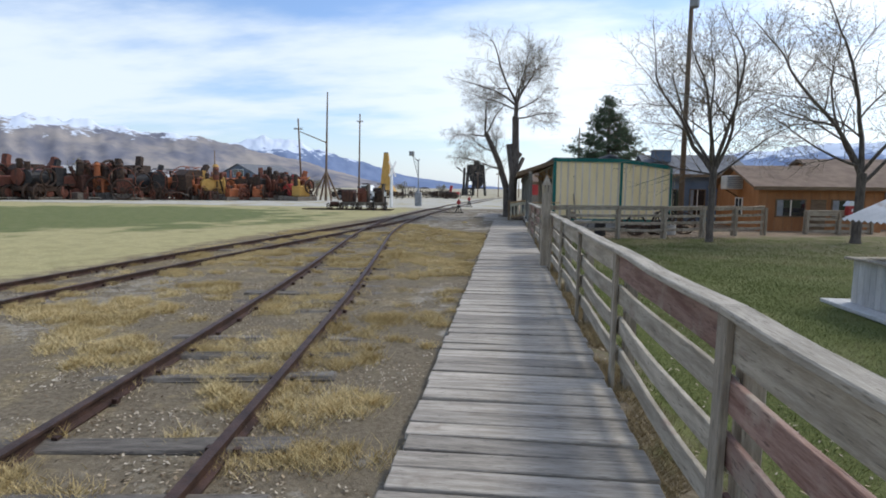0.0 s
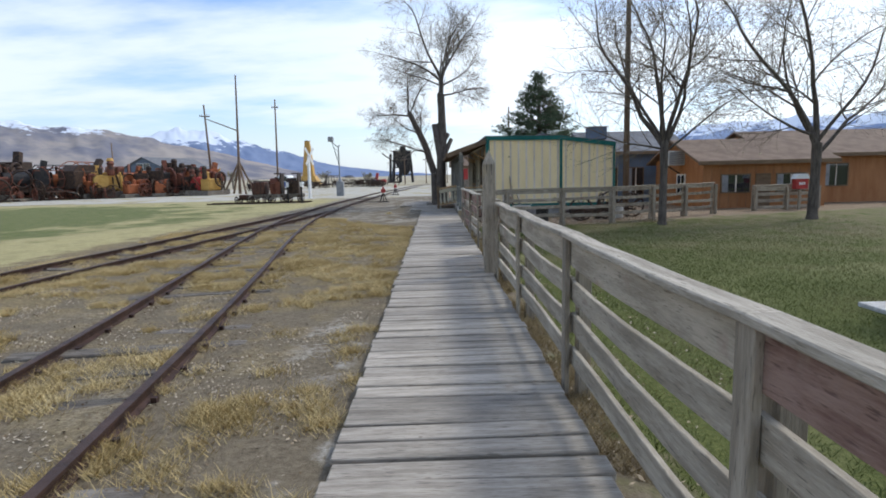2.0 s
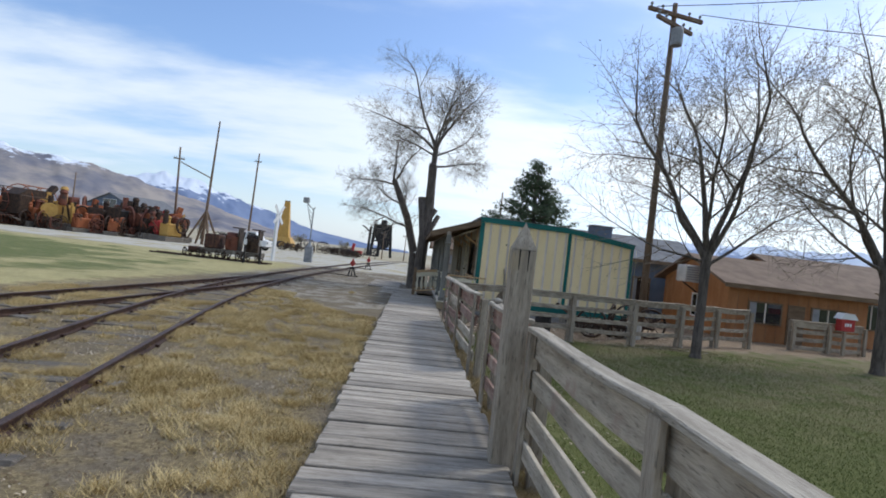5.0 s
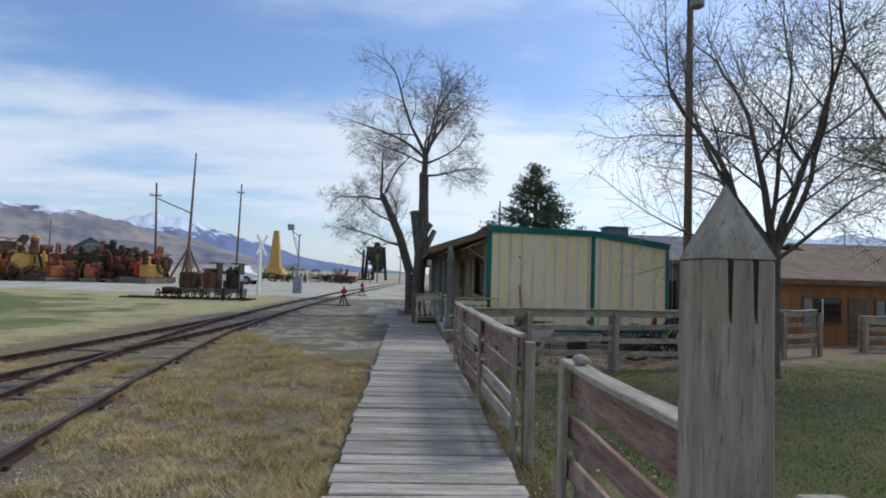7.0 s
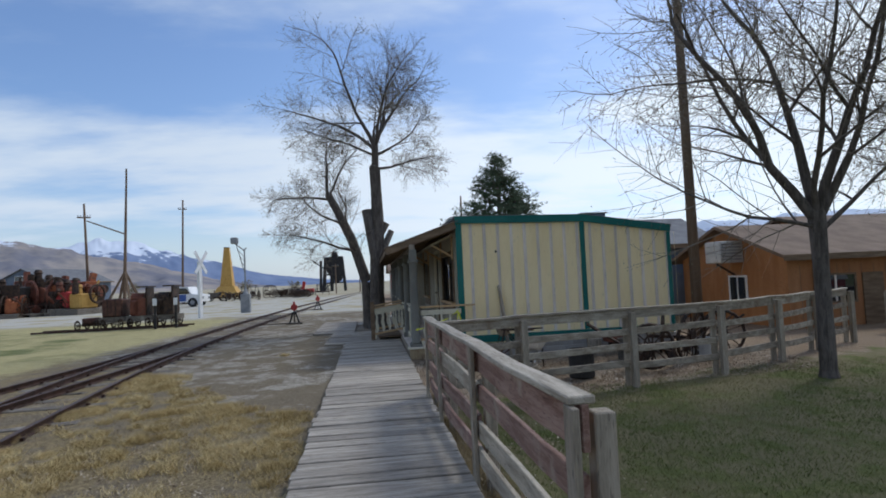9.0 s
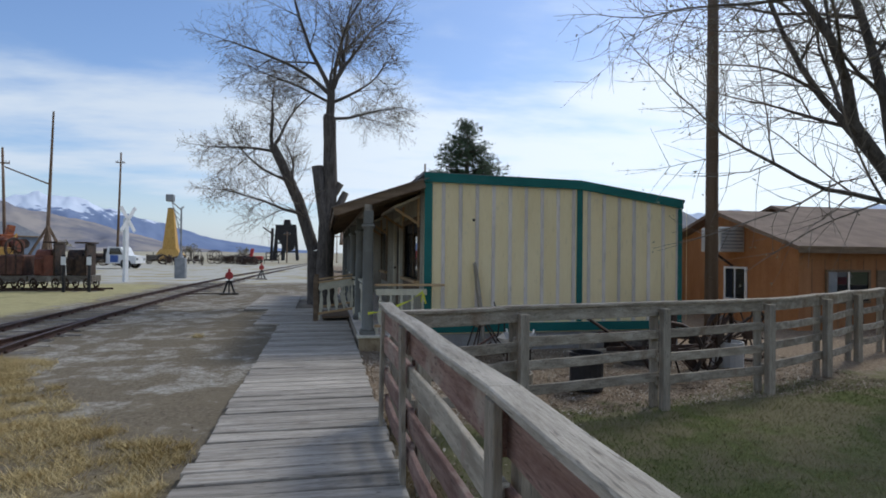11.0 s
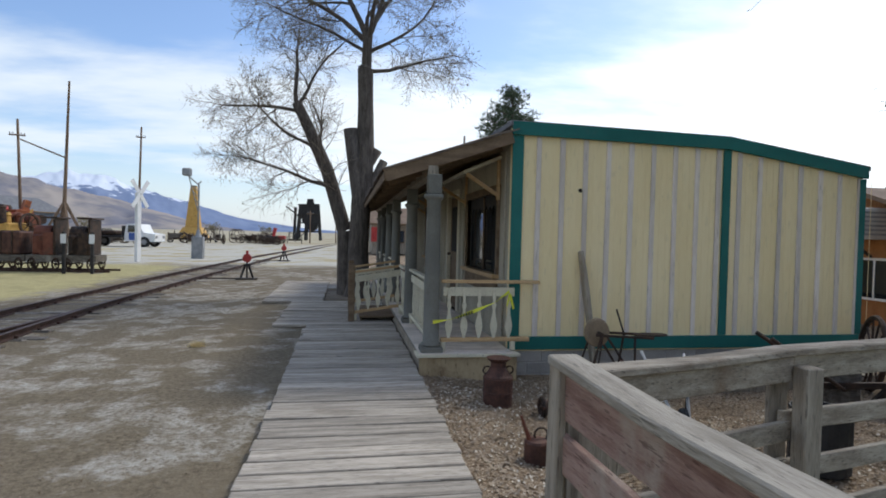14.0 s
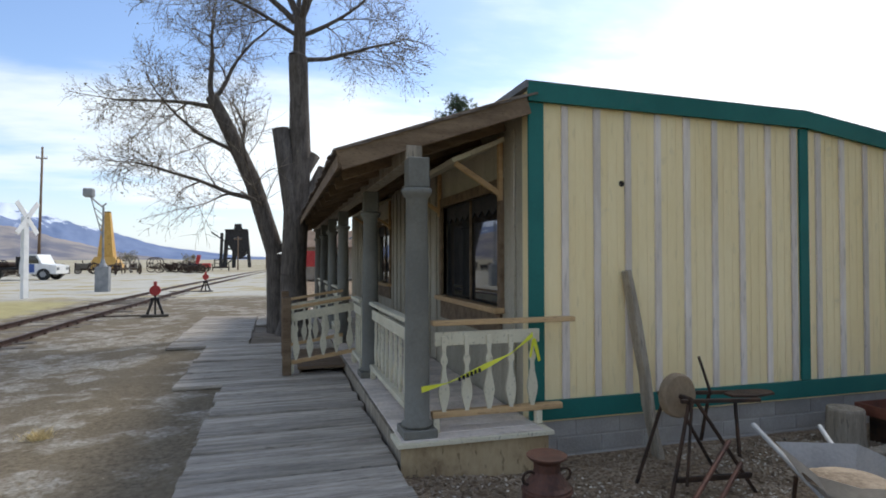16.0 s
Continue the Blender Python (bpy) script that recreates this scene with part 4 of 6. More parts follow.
def tape():
    t = thing("warning_tape", (0.96, BY - 0.14, 0.48), "yellow plastic warning tape tied across the railing", "tape")
    pts = [Vector((-0.1, -0.13, 0.0)), Vector((0.1, -0.07, 0.02)), Vector((0.35, -0.05, 0.10)), Vector((0.6, -0.04, 0.20)), Vector((0.78, -0.03, 0.33))]
    bm = B()
    last = None
    for i in range(25):
        f = i / 24 * 4
        k = min(int(f), 3)
        c = pts[k].lerp(pts[k + 1], f - k)
        wv = 0.02 * (0.55 + 0.45 * math.cos(i * 0.5))
        row = [bm.verts.new(c + Vector((0, 0.004 * s, wv * s))) for s in (-1, 1)]
        if last:
            bm.faces.new((last[0], row[0], row[1], last[1]))
        last = row
    part("ribbon", bm, TAPE, t)
    bm = B()
    prism(bm, [(0.77, 0.30), (0.80, 0.30), (0.84, 0.14), (0.82, 0.13)], "y", -0.04, -0.037)
    prism(bm, [(0.77, 0.30), (0.79, 0.31), (0.76, 0.16), (0.745, 0.17)], "y", -0.045, -0.042)
    part("loose_end", bm, TAPE, t)
    bm = B()
    for i in range(6):
        prism(bm, [(0.18 + i * 0.03, 0.03 + i * 0.011), (0.20 + i * 0.03, 0.03 + i * 0.011), (0.20 + i * 0.03, 0.06 + i * 0.011), (0.18 + i * 0.03, 0.06 + i * 0.011)], "y", -0.082, -0.079)
    part("lettering", bm, BLACKP, t, "unreadable black lettering")


tape()


# ---- trees ----
def tube(V, F, p, q, r0, r1, n=5):
    d = (q - p).normalized()
    a = d.orthogonal().normalized()
    b = d.cross(a)
    k = len(V)
    for c, r in ((p, r0), (q, r1)):
        for i in range(n):
            t = 2 * math.pi * i / n
            V.append(c + (a * math.cos(t) + b * math.sin(t)) * r)
    for i in range(n):
        F.append((k + i, k + (i + 1) % n, k + n + (i + 1) % n, k + n + i))


def limb(rnd, big, small, buds, p, d, r, length, depth, up):
    """A bending limb that keeps its thickness, with side branches at intervals; the last level is short spurs with knobby tips."""
    n = 7 if depth > 1 else 5 if depth else 3
    bend = Vector((rnd.gauss(0, 0.10), rnd.gauss(0, 0.10), 0.0))
    side = rnd.uniform(0, 2 * math.pi)
    for i in range(n):
        d = (d + bend * 0.5 + Vector((rnd.gauss(0, 0.11), rnd.gauss(0, 0.11), rnd.gauss(0, 0.07) + up))).normalized()
        q = p + d * length / n
        r1 = max(r * (0.87 if depth else 0.7), 0.0022)
        tube(*(big if r > 0.016 else small), p, q, r, r1, 8 if r > 0.06 else 6 if r > 0.016 else 3)
        p, r = q, r1
        if depth and i >= (1 if depth > 2 else 0):
            for again in range(2 if depth <= 2 and rnd.random() < 0.55 else 1):
                # side branches turn round the limb
                side += 2.4 + rnd.gauss(0, 0.4)
                a = d.orthogonal().normalized()
                out = a * math.cos(side) + d.cross(a) * math.sin(side)
                sd = (d * rnd.uniform(0.55, 1.0) + out * rnd.uniform(0.7, 1.0)).normalized()
                limb(rnd, big, small, buds, p, sd, max(r * rnd.uniform(0.42, 0.62), 0.0045), length * rnd.uniform(0.42, 0.66) * (1.05 - 0.35 * i / n), depth - 1, up)
    if depth:
        limb(rnd, big, small, buds, p, d, r, length * 0.42, depth - 1, up)
    else:
        buds.append(p)


def bare_tree(at, trunk, limbs, seed, label, bud=0.02, stubs=(), lift=0.02):
    """trunk: list of (offset, radius); limbs: (start offset, direction, radius, length, depth)."""
    rnd = random.Random(seed)
    tr = thing("tree", at, label, "tree", "bare trees")
    T, big, small, buds = ([], []), ([], []), ([], []), []
    for line in trunk:
        for (p, r0), (q, r1) in zip(line, line[1:]):
            tube(*T, Vector(p), Vector(q), r0, r1, 12)
    for p, q, r0, r1 in stubs:
        tube(*T, Vector(p), Vector(q), r0, r1, 9)
        k = len(T[0])
        T[1].append(tuple(range(k - 9, k)))
    for p, d, r, ln, depth in limbs:
        limb(rnd, big, small, buds, Vector(p), Vector(d).normalized(), r, ln, depth, lift)
    part("trunk", raw_mesh("trunk", *T, TREEBARK, True), TREEBARK, tr, "rough grey-brown bark")
    tagged(part("branchwork", raw_mesh("limbs", *big, TREEBARK, True), TREEBARK, tr), kind="stuff")
    tagged(part("twig_spray", raw_mesh("twigs", *small, TWIG), TWIG, tr, "fine bare twigs"), kind="stuff")
    V, F = [], []
    for e in buds:
        for j in range(1):
            c = e + Vector((rnd.gauss(0, 0.05), rnd.gauss(0, 0.05), rnd.gauss(0, 0.05)))
            k = len(V)
            for i in range(3):
                V.append(c + Vector((rnd.gauss(0, bud), rnd.gauss(0, bud), rnd.gauss(0, bud))))
            F.append((k, k + 1, k + 2))
    tagged(part("bud_spray", raw_mesh("buds", V, F, BUD), BUD, tr, "small opening buds"), kind="stuff")
    return tr


# the pollarded tree at the end of the boardwalk
bare_tree((0.20, 29.4, -0.12),
          [[((0, 0, 0), 0.36), ((0.02, 0, 0.35), 0.27), ((0.0, 0, 1.2), 0.24), ((0.05, 0, 2.4), 0.235), ((0.12, 0, 3.4), 0.21), ((0.10, 0, 4.6), 0.18), ((0.08, 0, 5.35), 0.185), ((0.1, 0, 5.42), 0.12), ((0.12, 0, 6.1), 0.11)],
           [((-0.25, 0.5, 0), 0.24), ((-0.32, 0.5, 1.6), 0.18), ((-0.75, 0.5, 3.0), 0.16), ((-1.2, 0.5, 4.0), 0.14), ((-1.5, 0.5, 4.6), 0.12)]],
          [((0.12, 0, 6.05), (-0.22, 0.1, 1), 0.075, 3.1, 3), ((0.12, 0, 6.05), (0.28, -0.1, 1), 0.075, 3.0, 3), ((0.12, 0, 5.95), (-0.7, 0.1, 0.9), 0.065, 2.6, 3),
           ((0.12, 0, 6.05), (0.65, 0.1, 0.9), 0.065, 2.35, 3), ((0.12, 0, 5.75), (1.0, -0.1, 0.45), 0.05, 1.85, 3), ((0.1, 0, 5.3), (1.0, 0.1, 0.2), 0.05, 1.85, 3),
           ((0.12, 0, 6.05), (0.05, 0.61, 1), 0.06, 2.7, 3), ((0.12, 0, 6.00), (0.05, -0.5, 1), 0.06, 2.6, 3), ((0.1, 0, 5.75), (-1.0, -0.2, 0.3), 0.045, 2.05, 3),
           ((-1.5, 0.5, 4.55), (-0.35, 0, 1), 0.06, 1.93, 3), ((-1.5, 0.5, 4.5), (0.25, 0.1, 1), 0.055, 1.93, 3), ((-1.45, 0.5, 4.4), (-1, 0.1, 0.25), 0.05, 1.68, 3),
           ((-0.6, 0.5, 2.6), (-1, 0, 0.5), 0.055, 2.0, 3), ((-1.0, 0.5, 3.5), (-1, -0.2, 0.5), 0.045, 1.85, 3), ((-0.45, 0.5, 2.2), (-0.25, -0.3, 1), 0.04, 1.85, 2), ((-1.0, 0.5, 3.6), (0.3, 0.3, 1), 0.045, 1.93, 3)],
          11, "tall bare pollarded tree with two trunks and cut stubs", 0.013,
          [((0.02, -0.05, 2.3), (-0.24, -0.05, 3.95), 0.19, 0.16), ((0.1, 0, 2.3), (0.55, 0, 3.25), 0.13, 0.10), ((0.1, 0, 3.0), (0.40, 0, 3.5), 0.12, 0.11)], 0.0)
# lawn trees
bare_tree((6.75, 18.5, -0.3), [[((0, 0, 0), 0.16), ((0, 0, 0.15), 0.12), ((0.01, 0, 1.5), 0.105), ((0.0, 0, 2.55), 0.125)]],
          [((-0.05, 0, 2.45), (-0.72, 0.0, 1), 0.085, 3.6, 3), ((0, 0, 2.5), (-0.18, 0.15, 1), 0.085, 3.9, 3), ((0.03, 0, 2.5), (0.14, -0.15, 1), 0.08, 3.7, 3), ((0.05, 0, 2.45), (0.5, -0.1, 1), 0.07, 3.3, 3), ((0.0, 0, 2.5), (-0.4, -0.4, 1), 0.06, 3.2, 3),
           ((0, 0, 2.3), (-1.0, -0.2, 0.22), 0.035, 2.6, 2), ((0.05, 0, 2.25), (0.95, 0.1, 0.65), 0.045, 2.7, 3), ((0, 0.05, 2.5), (-0.3, 0.6, 1), 0.065, 3.4, 3)],
          21, "bare spreading lawn tree with dark bark and small buds", 0.014)
bare_tree((11.6, 18.9, -0.3), [[((0, 0, 0), 0.20), ((0, 0, 0.2), 0.155), ((0.02, 0, 1.5), 0.135), ((0.02, 0, 2.4), 0.145)]],
          [((0, 0, 2.3), (-0.3, 0.0, 1), 0.10, 4.3, 3), ((0, 0, 2.35), (0.2, 0.1, 1), 0.10, 4.3, 3), ((0, 0, 2.0), (0.8, -0.2, 0.8), 0.07, 3.6, 3), ((0, 0, 2.6), (-1, 0, 0.3), 0.05, 3.2, 3), ((0, 0, 2.4), (-0.65, 0.3, 1), 0.065, 3.7, 3), ((0, 0, 2.4), (0.5, -0.4, 1), 0.065, 3.7, 3)],
          33, "bare lawn tree with forked dark limbs", 0.020)
bare_tree((13.6, 11.6, -0.3), [[((0, 0, 0), 0.17), ((0, 0, 0.2), 0.135), ((-0.02, 0, 2.1), 0.12)]],
          [((0, 0, 2.0), (-0.6, 0.1, 1), 0.085, 3.9, 3), ((0, 0, 2.05), (0.25, 0.1, 1), 0.085, 3.8, 3), ((0, 0, 1.9), (-0.95, -0.1, 0.6), 0.055, 3.4, 3)], 44, "bare lawn tree with drooping budded twigs", 0.03)
# hazy young trees by the machinery
for i, (x, y, s) in enumerate(((-61, 56, 2.9), (-51, 62, 1.3), (-33, 95, 0.8), (-14, 120, 0.7), (-46, 105, 0.9), (-21, 112, 0.8))):
    bare_tree((x, y, -0.1), [[((0, 0, 0), 0.16 * s), ((0, 0, 1.5 * s), 0.12 * s)]], [((0, 0, 1.2 * s), (a, b, 1), 0.07 * s, 1.6 * s, 2) for a, b in ((-0.5, 0), (0.5, 0.1), (0, 0.3))], 60 + i, "distant pale leafless tree behind the machinery", 0.09)


def pine():
    rnd = random.Random(9)
    t = thing("pine_tree", (6.95, 40.0, -0.1), "dark green pine tree behind the cream building", "tree")
    V, F = [], []
    for z0, z1, r0, r1 in ((0, 3, 0.24, 0.19), (3, 6, 0.19, 0.10), (6, 7.9, 0.10, 0.02)):
        tube(V, F, Vector((0, 0, z0)), Vector((0, 0, z1)), r0, r1, 8)
    NV, NF = [], []
    z = 1.6
    while z < 7.9:
        reach = 3.7 * max(1 - (z - 1.4) / 6.9, 0.0) ** 1.05 + 0.12
        for i in range(9 if z < 6.5 else 6):
            a = rnd.uniform(0, 2 * math.pi)
            ln = reach * rnd.uniform(0.65, 1.15)
            p = Vector((0, 0, z + rnd.uniform(-0.2, 0.2)))
            d = Vector((math.cos(a), math.sin(a), rnd.uniform(0.05, 0.4)))
            tube(V, F, p, p + d * ln, 0.035, 0.01, 4)
            for j in range(int(15 * ln) + 4):
                c = p + d * ln * rnd.uniform(0.25, 1.05) + Vector((rnd.gauss(0, 0.13), rnd.gauss(0, 0.13), rnd.gauss(0.05, 0.1)))
                for k in range(7):
                    n = len(NV)
                    u = Vector((rnd.gauss(0, 1), rnd.gauss(0, 1), rnd.gauss(0.5, 0.8))).normalized() * rnd.uniform(0.14, 0.26)
                    s = u.orthogonal().normalized() * 0.022
                    NV += [c - s, c + s, c + u]
                    NF.append((n, n + 1, n + 2))
        z += 0.27
    part("trunk", raw_mesh("trunk", V, F, TREEBARK, True), TREEBARK, t)
    part("crown", raw_mesh("crown", NV, NF, NEEDLE), NEEDLE, t)


pine()


# ---- poles ----
def utility_pole(at, h, arms, label, lean=(0, 0), r=0.15):
    p = thing("utility_pole", at, label, "utility pole")
    q = Vector((lean[0], lean[1], h))
    part("pole", rod(B(), (0, 0, -0.2), q, r, r * 0.62, 14), POLEWOOD, p, smooth=True)
    for z, L, turn in arms:
        c = q * (z / h)
        d = Vector((math.cos(turn), math.sin(turn), 0)) * L
        part("crossarm", beam(B(), c - d + Vector((0, -0.12, 0)), c + d + Vector((0, -0.12, 0)), 0.09, 0.11), POLEWOOD, p)
        for f in (-0.9, -0.5, 0.5, 0.9):
            part("insulator", lathe(B(), [(0.02, 0), (0.02, 0.06), (0.045, 0.08), (0.045, 0.12), (0.02, 0.15)], 8, Matrix.Translation(c + d * f + Vector((0, -0.12, 0.05)))), GREYP, p)
    return p


up = utility_pole((6.75, 21.85, -0.2), 9.9, [(9.5, 0.95, 0.25), (9.2, 0.85, 0.55)], "tall brown wooden utility pole with crossarms", (0, 0), 0.115)
part("transformer", lathe(B(), [(0.16, 0), (0.17, 0.05), (0.17, 0.45), (0.15, 0.5), (0.04, 0.52)], 14, Matrix.Translation((0.0, -0.36, 8.5))), GREYP, up, "grey transformer can")
utility_pole((-23.9, 63, -0.1), 9.4, [(8.2, 0.5, 0.3)], "weathered mining mast pole with a tilted arm", (-0.35, 0), 0.13)
mast = thing("derrick_mast", (-20.9, 62.5, -0.1), "tall dark timber derrick mast on splayed legs", "mast")
part("pole", rod(B(), (0, 0, 0), (0.35, 0, 12.3), 0.16, 0.07, 10), POLEWOOD, mast)
for a in range(4):
    part("brace", beam(B(), (1.7 * math.cos(a * 1.57 + 0.7), 1.7 * math.sin(a * 1.57 + 0.7), 0), (0.1, 0, 3.4), 0.16, 0.16), POLEWOOD, mast)
part("boom", rod(B(), (0.2, 0, 6.6), (-3.1, 0.4, 7.9), 0.06, 0.05), POLEWOOD, mast)
utility_pole((-21.6, 80, -0.1), 12.1, [(11.0, 0.45, 0.3)], "slim grey telegraph pole", (0.25, 0), 0.14)
utility_pole((5.05, 41.0, -0.1), 6.0, [], "thin bare pole beside the pine", (0, 0), 0.07)
utility_pole((-41, 75, -0.1), 6.5, [], "thin distant grey pole", (0.05, 0), 0.1)
for x in (-5.2, -1.6, 2.2):
    utility_pole((x, 105 + x, -0.1), 4.6, [(4.2, 0.5, 0.2)], "distant short line pole", (0, 0), 0.1)


def wires(p, q, sag, n=14):
    bm = B()
    pts = [Vector(p).lerp(Vector(q), i / n) - Vector((0, 0, sag * 4 * (i / n) * (1 - i / n))) for i in range(n + 1)]
    for a, b in zip(pts, pts[1:]):
        rod(bm, a, b, 0.012, n=4)
    tagged(part("power_cable", bm, BLACKP), "thin black overhead power cable", "cable", "power cables")


wires((7.5, 21.7, 9.4), (30, 12, 8.5), 1.0)
wires((6.1, 21.55, 9.4), (24, 4, 8.5), 1.0)


# ---- railway furniture ----
def switch_stand(at, turn):
    s = thing("switch_stand", at, "black iron track switch stand with a round red target", "switch stand", "switch stands", turn)
    s.scale = (1.15, 1.15, 1.15)
    part("base", box(B(), -0.28, 0.28, -0.10, 0.10, 0.0, 0.05, 0.01), TIE, s)
    for sx in (-1, 1):
        part("leg", beam(B(), (sx * 0.16, 0, 0.05), (sx * 0.04, 0, 0.40), 0.06, 0.05), BLACKP, s)
    part("spindle", rod(B(), (0, 0, 0.05), (0, 0, 0.70), 0.022), BLACKP, s)
    part("yoke", box(B(), -0.09, 0.09, -0.05, 0.05, 0.36, 0.42, 0.01), BLACKP, s)
    part("target", rod(B(), (0, -0.03, 0.58), (0, 0.03, 0.58), 0.115, n=18), REDP, s, "round red target disc")
    part("lamp", rod(B(), (0, 0, 0.66), (0, 0, 0.78), 0.035, n=10), REDP, s)
    part("throw_rod", beam(B(), (-1.3, 0, 0.02), (-0.2, 0, 0.03), 0.04, 0.03), IRON, s)


switch_stand((-3.1, 34.4, -0.09), 0)
switch_stand((-3.2, 46.0, -0.09), 0)


def crossing_sign():
    s = thing("crossing_sign", (-9.25, 43.3, -0.1), "white wooden railroad crossing sign with crossed boards", "sign", turn=66)
    part("post", box(B(), -0.12, 0.12, -0.07, 0.07, 0, 3.1, 0.01), WHITEP, s)
    for a in (52, -52):
        m = Matrix.Translation((0, -0.09 if a > 0 else -0.115, 3.05)) @ Euler((0, radians(a), 0)).to_matrix().to_4x4()
        bd = part("crossed_board", box(B(), -0.75, 0.75, -0.012, 0.012, -0.10, 0.10, 0.004, m), WHITEP, s)
        part("bolt", rod(B(), m @ Vector((0, -0.02, 0)), m @ Vector((0, -0.01, 0)), 0.03, n=8), GREYP, bd)


crossing_sign()


def signal():
    s = thing("railway_signal", (-7.75, 47.6, -0.1), "grey crossing signal with ladder truss on a pale steel base cabinet", "signal")
    part("cabinet", box(B(), -0.28, 0.28, -0.22, 0.22, 0, 1.15, 0.02), GREYP, s)
    part("neck", lathe(B(), [(0.2, 1.15), (0.12, 1.3), (0.07, 1.5)], 12), GREYP, s)
    part("mast", rod(B(), (0, 0, 1.45), (0, 0, 3.9), 0.05, 0.045), GREYP, s)
    part("arm", rod(B(), (0, 0, 3.85), (-0.55, 0, 4.35), 0.035), GREYP, s)
    for i in range(4):
        part("truss_bar", rod(B(), (0, 0, 2.6 + i * 0.3), (-0.16 - 0.08 * i, 0, 2.9 + i * 0.33), 0.02), GREYP, s)
    part("stay", rod(B(), (0, 0, 2.4), (-0.5, 0, 4.3), 0.025), GREYP, s)
    part("lamp_box", box(B(), -0.80, -0.38, -0.2, 0.2, 4.32, 4.72, 0.05), GREYP, s)
    part("top_pipe", rod(B(), (-0.05, 0, 3.9), (0.12, 0, 4.05), 0.04), GREYP, s)


signal()


def wheel(parent, at, r, w, axis, rim_m=IRON, spokes=8, name="wheel"):
    """A spoked iron wheel."""
    a = Vector(axis)
    c = Vector(at)
    wh = part(name, ring(B(), c, a, r, w, 20, 6), rim_m, parent)
    bm = B()
    u = a.orthogonal().normalized()
    v = a.cross(u)
    for i in range(spokes):
        t = 2 * math.pi * i / spokes
        rod(bm, c, c + (u * math.cos(t) + v * math.sin(t)) * r, w * 0.4, n=5)
    part("spokes", bm, rim_m, wh)
    part("hub", rod(B(), c - a * w * 1.4, c + a * w * 1.4, r * 0.2, n=10), rim_m, wh)


def rail_cart(at, turn, kind, paint, label):
    c = thing("rail_cart", at, label, "rail cart", "old rail carts", turn)
    c.scale = (0.55, 0.95, 0.98)
    for x in (-0.65, 0.65):
        part("axle", rod(B(), (x, -0.55, 0.22), (x, 0.55, 0.22), 0.03), IRON, c)
        for y in (-0.5, 0.5):
            wheel(c, (x, y, 0.22), 0.185, 0.045, (0, 1, 0), IRON, 6)
    if kind == 0:
        part("coupling_beam", beam(B(), (-0.65, 0, 0.22), (0.65, 0, 0.22), 0.12, 0.12), IRON, c)
        part("axle_box", box(B(), -0.45, 0.45, -0.35, 0.35, 0.29, 0.52, 0.03), CANRUST, c)
        return
    part("deck", box(B(), -0.95, 0.95, -0.5, 0.5, 0.29, 0.52, 0.01), TIE, c)
    if kind == 1:
        part("hopper", box(B(), -0.72, 0.72, -0.5, 0.5, 0.53, 1.3, 0.05), paint, c)
        for x in (-0.3, 0.3):
            part("strap", box(B(), x - 0.04, x + 0.04, -0.52, 0.52, 0.55, 1.32, 0.005), IRON, c)
    else:
        part("engine", box(B(), -0.7, 0.3, -0.42, 0.42, 0.53, 1.22, 0.06), paint, c)
        part("engine_cover", rod(B(), (-0.7, 0, 1.22), (0.2, 0, 1.22), 0.3, n=14), paint, c)
        part("cab_side", box(B(), -0.05, 0.499, -0.5, -0.44, 0.53, 1.3, 0.01), paint, c)
        part("flywheel", rod(B(), (-0.1, -0.42, 0.85), (-0.1, -0.32, 0.85), 0.34, n=18), paint, c)
        part("cab_back", box(B(), 0.5, 0.62, -0.5, 0.5, 0.53, 1.75, 0.02), IRON, c)
        part("cab_roof", box(B(), -0.1, 0.75, -0.55, 0.55, 1.76, 1.82, 0.01), IRON, c)
        part("smokestack", rod(B(), (-0.25, 0.1, 1.0), (-0.25, 0.1, 1.5), 0.05), IRON, c)
        part("seat", box(B(), 0.1, 0.48, -0.35, 0.35, 0.9, 1.0, 0.02), TIE, c)


dt = thing("track_3", (0, 0, 0), "short display track under the old rail carts", "railway track", kind="structure")
for y in (36.7, 37.6):
    part("rail", box(B(), -14.2, -7.9, y - 0.03, y + 0.03, -0.12, -0.03), RUST, dt)
me = mesh_of(box(B(), -0.09, 0.09, 36.3, 38.0, -0.2, -0.10, 0.01), TIE)
for i in range(10):
    part("tie", me, TIE, dt, at=pose(-14 + i * 0.65, 0, 0))
rail_cart((-12.0, 37.1, -0.05), 3, 0, IRON, "rusty bare wheel set on the display track")
rail_cart((-10.97, 37.1, -0.05), -2, 1, CANRUST, "small old mine cart with a rusty brown tub")
rail_cart((-9.93, 37.15, -0.05), 2, 2, RUSTRED, "rusty red track motor car with a flywheel")
rail_cart((-8.88, 37.2, -0.05), 1, 2, IRON, "dark rusty track motor car with a roof")
for x, y in ((-9.0, 36.0), (-8.2, 36.1)):
    sp = thing("sign_post", (x, y, -0.1), "short black post with a small white label", "sign", "label posts")
    part("post", box(B(), -0.045, 0.045, -0.045, 0.045, 0, 1.35, 0.006), BLACKP, sp)
    part("label_plate", box(B(), -0.08, 0.08, -0.056, -0.047, 0.98, 1.28, 0.002), WHITEP, sp)


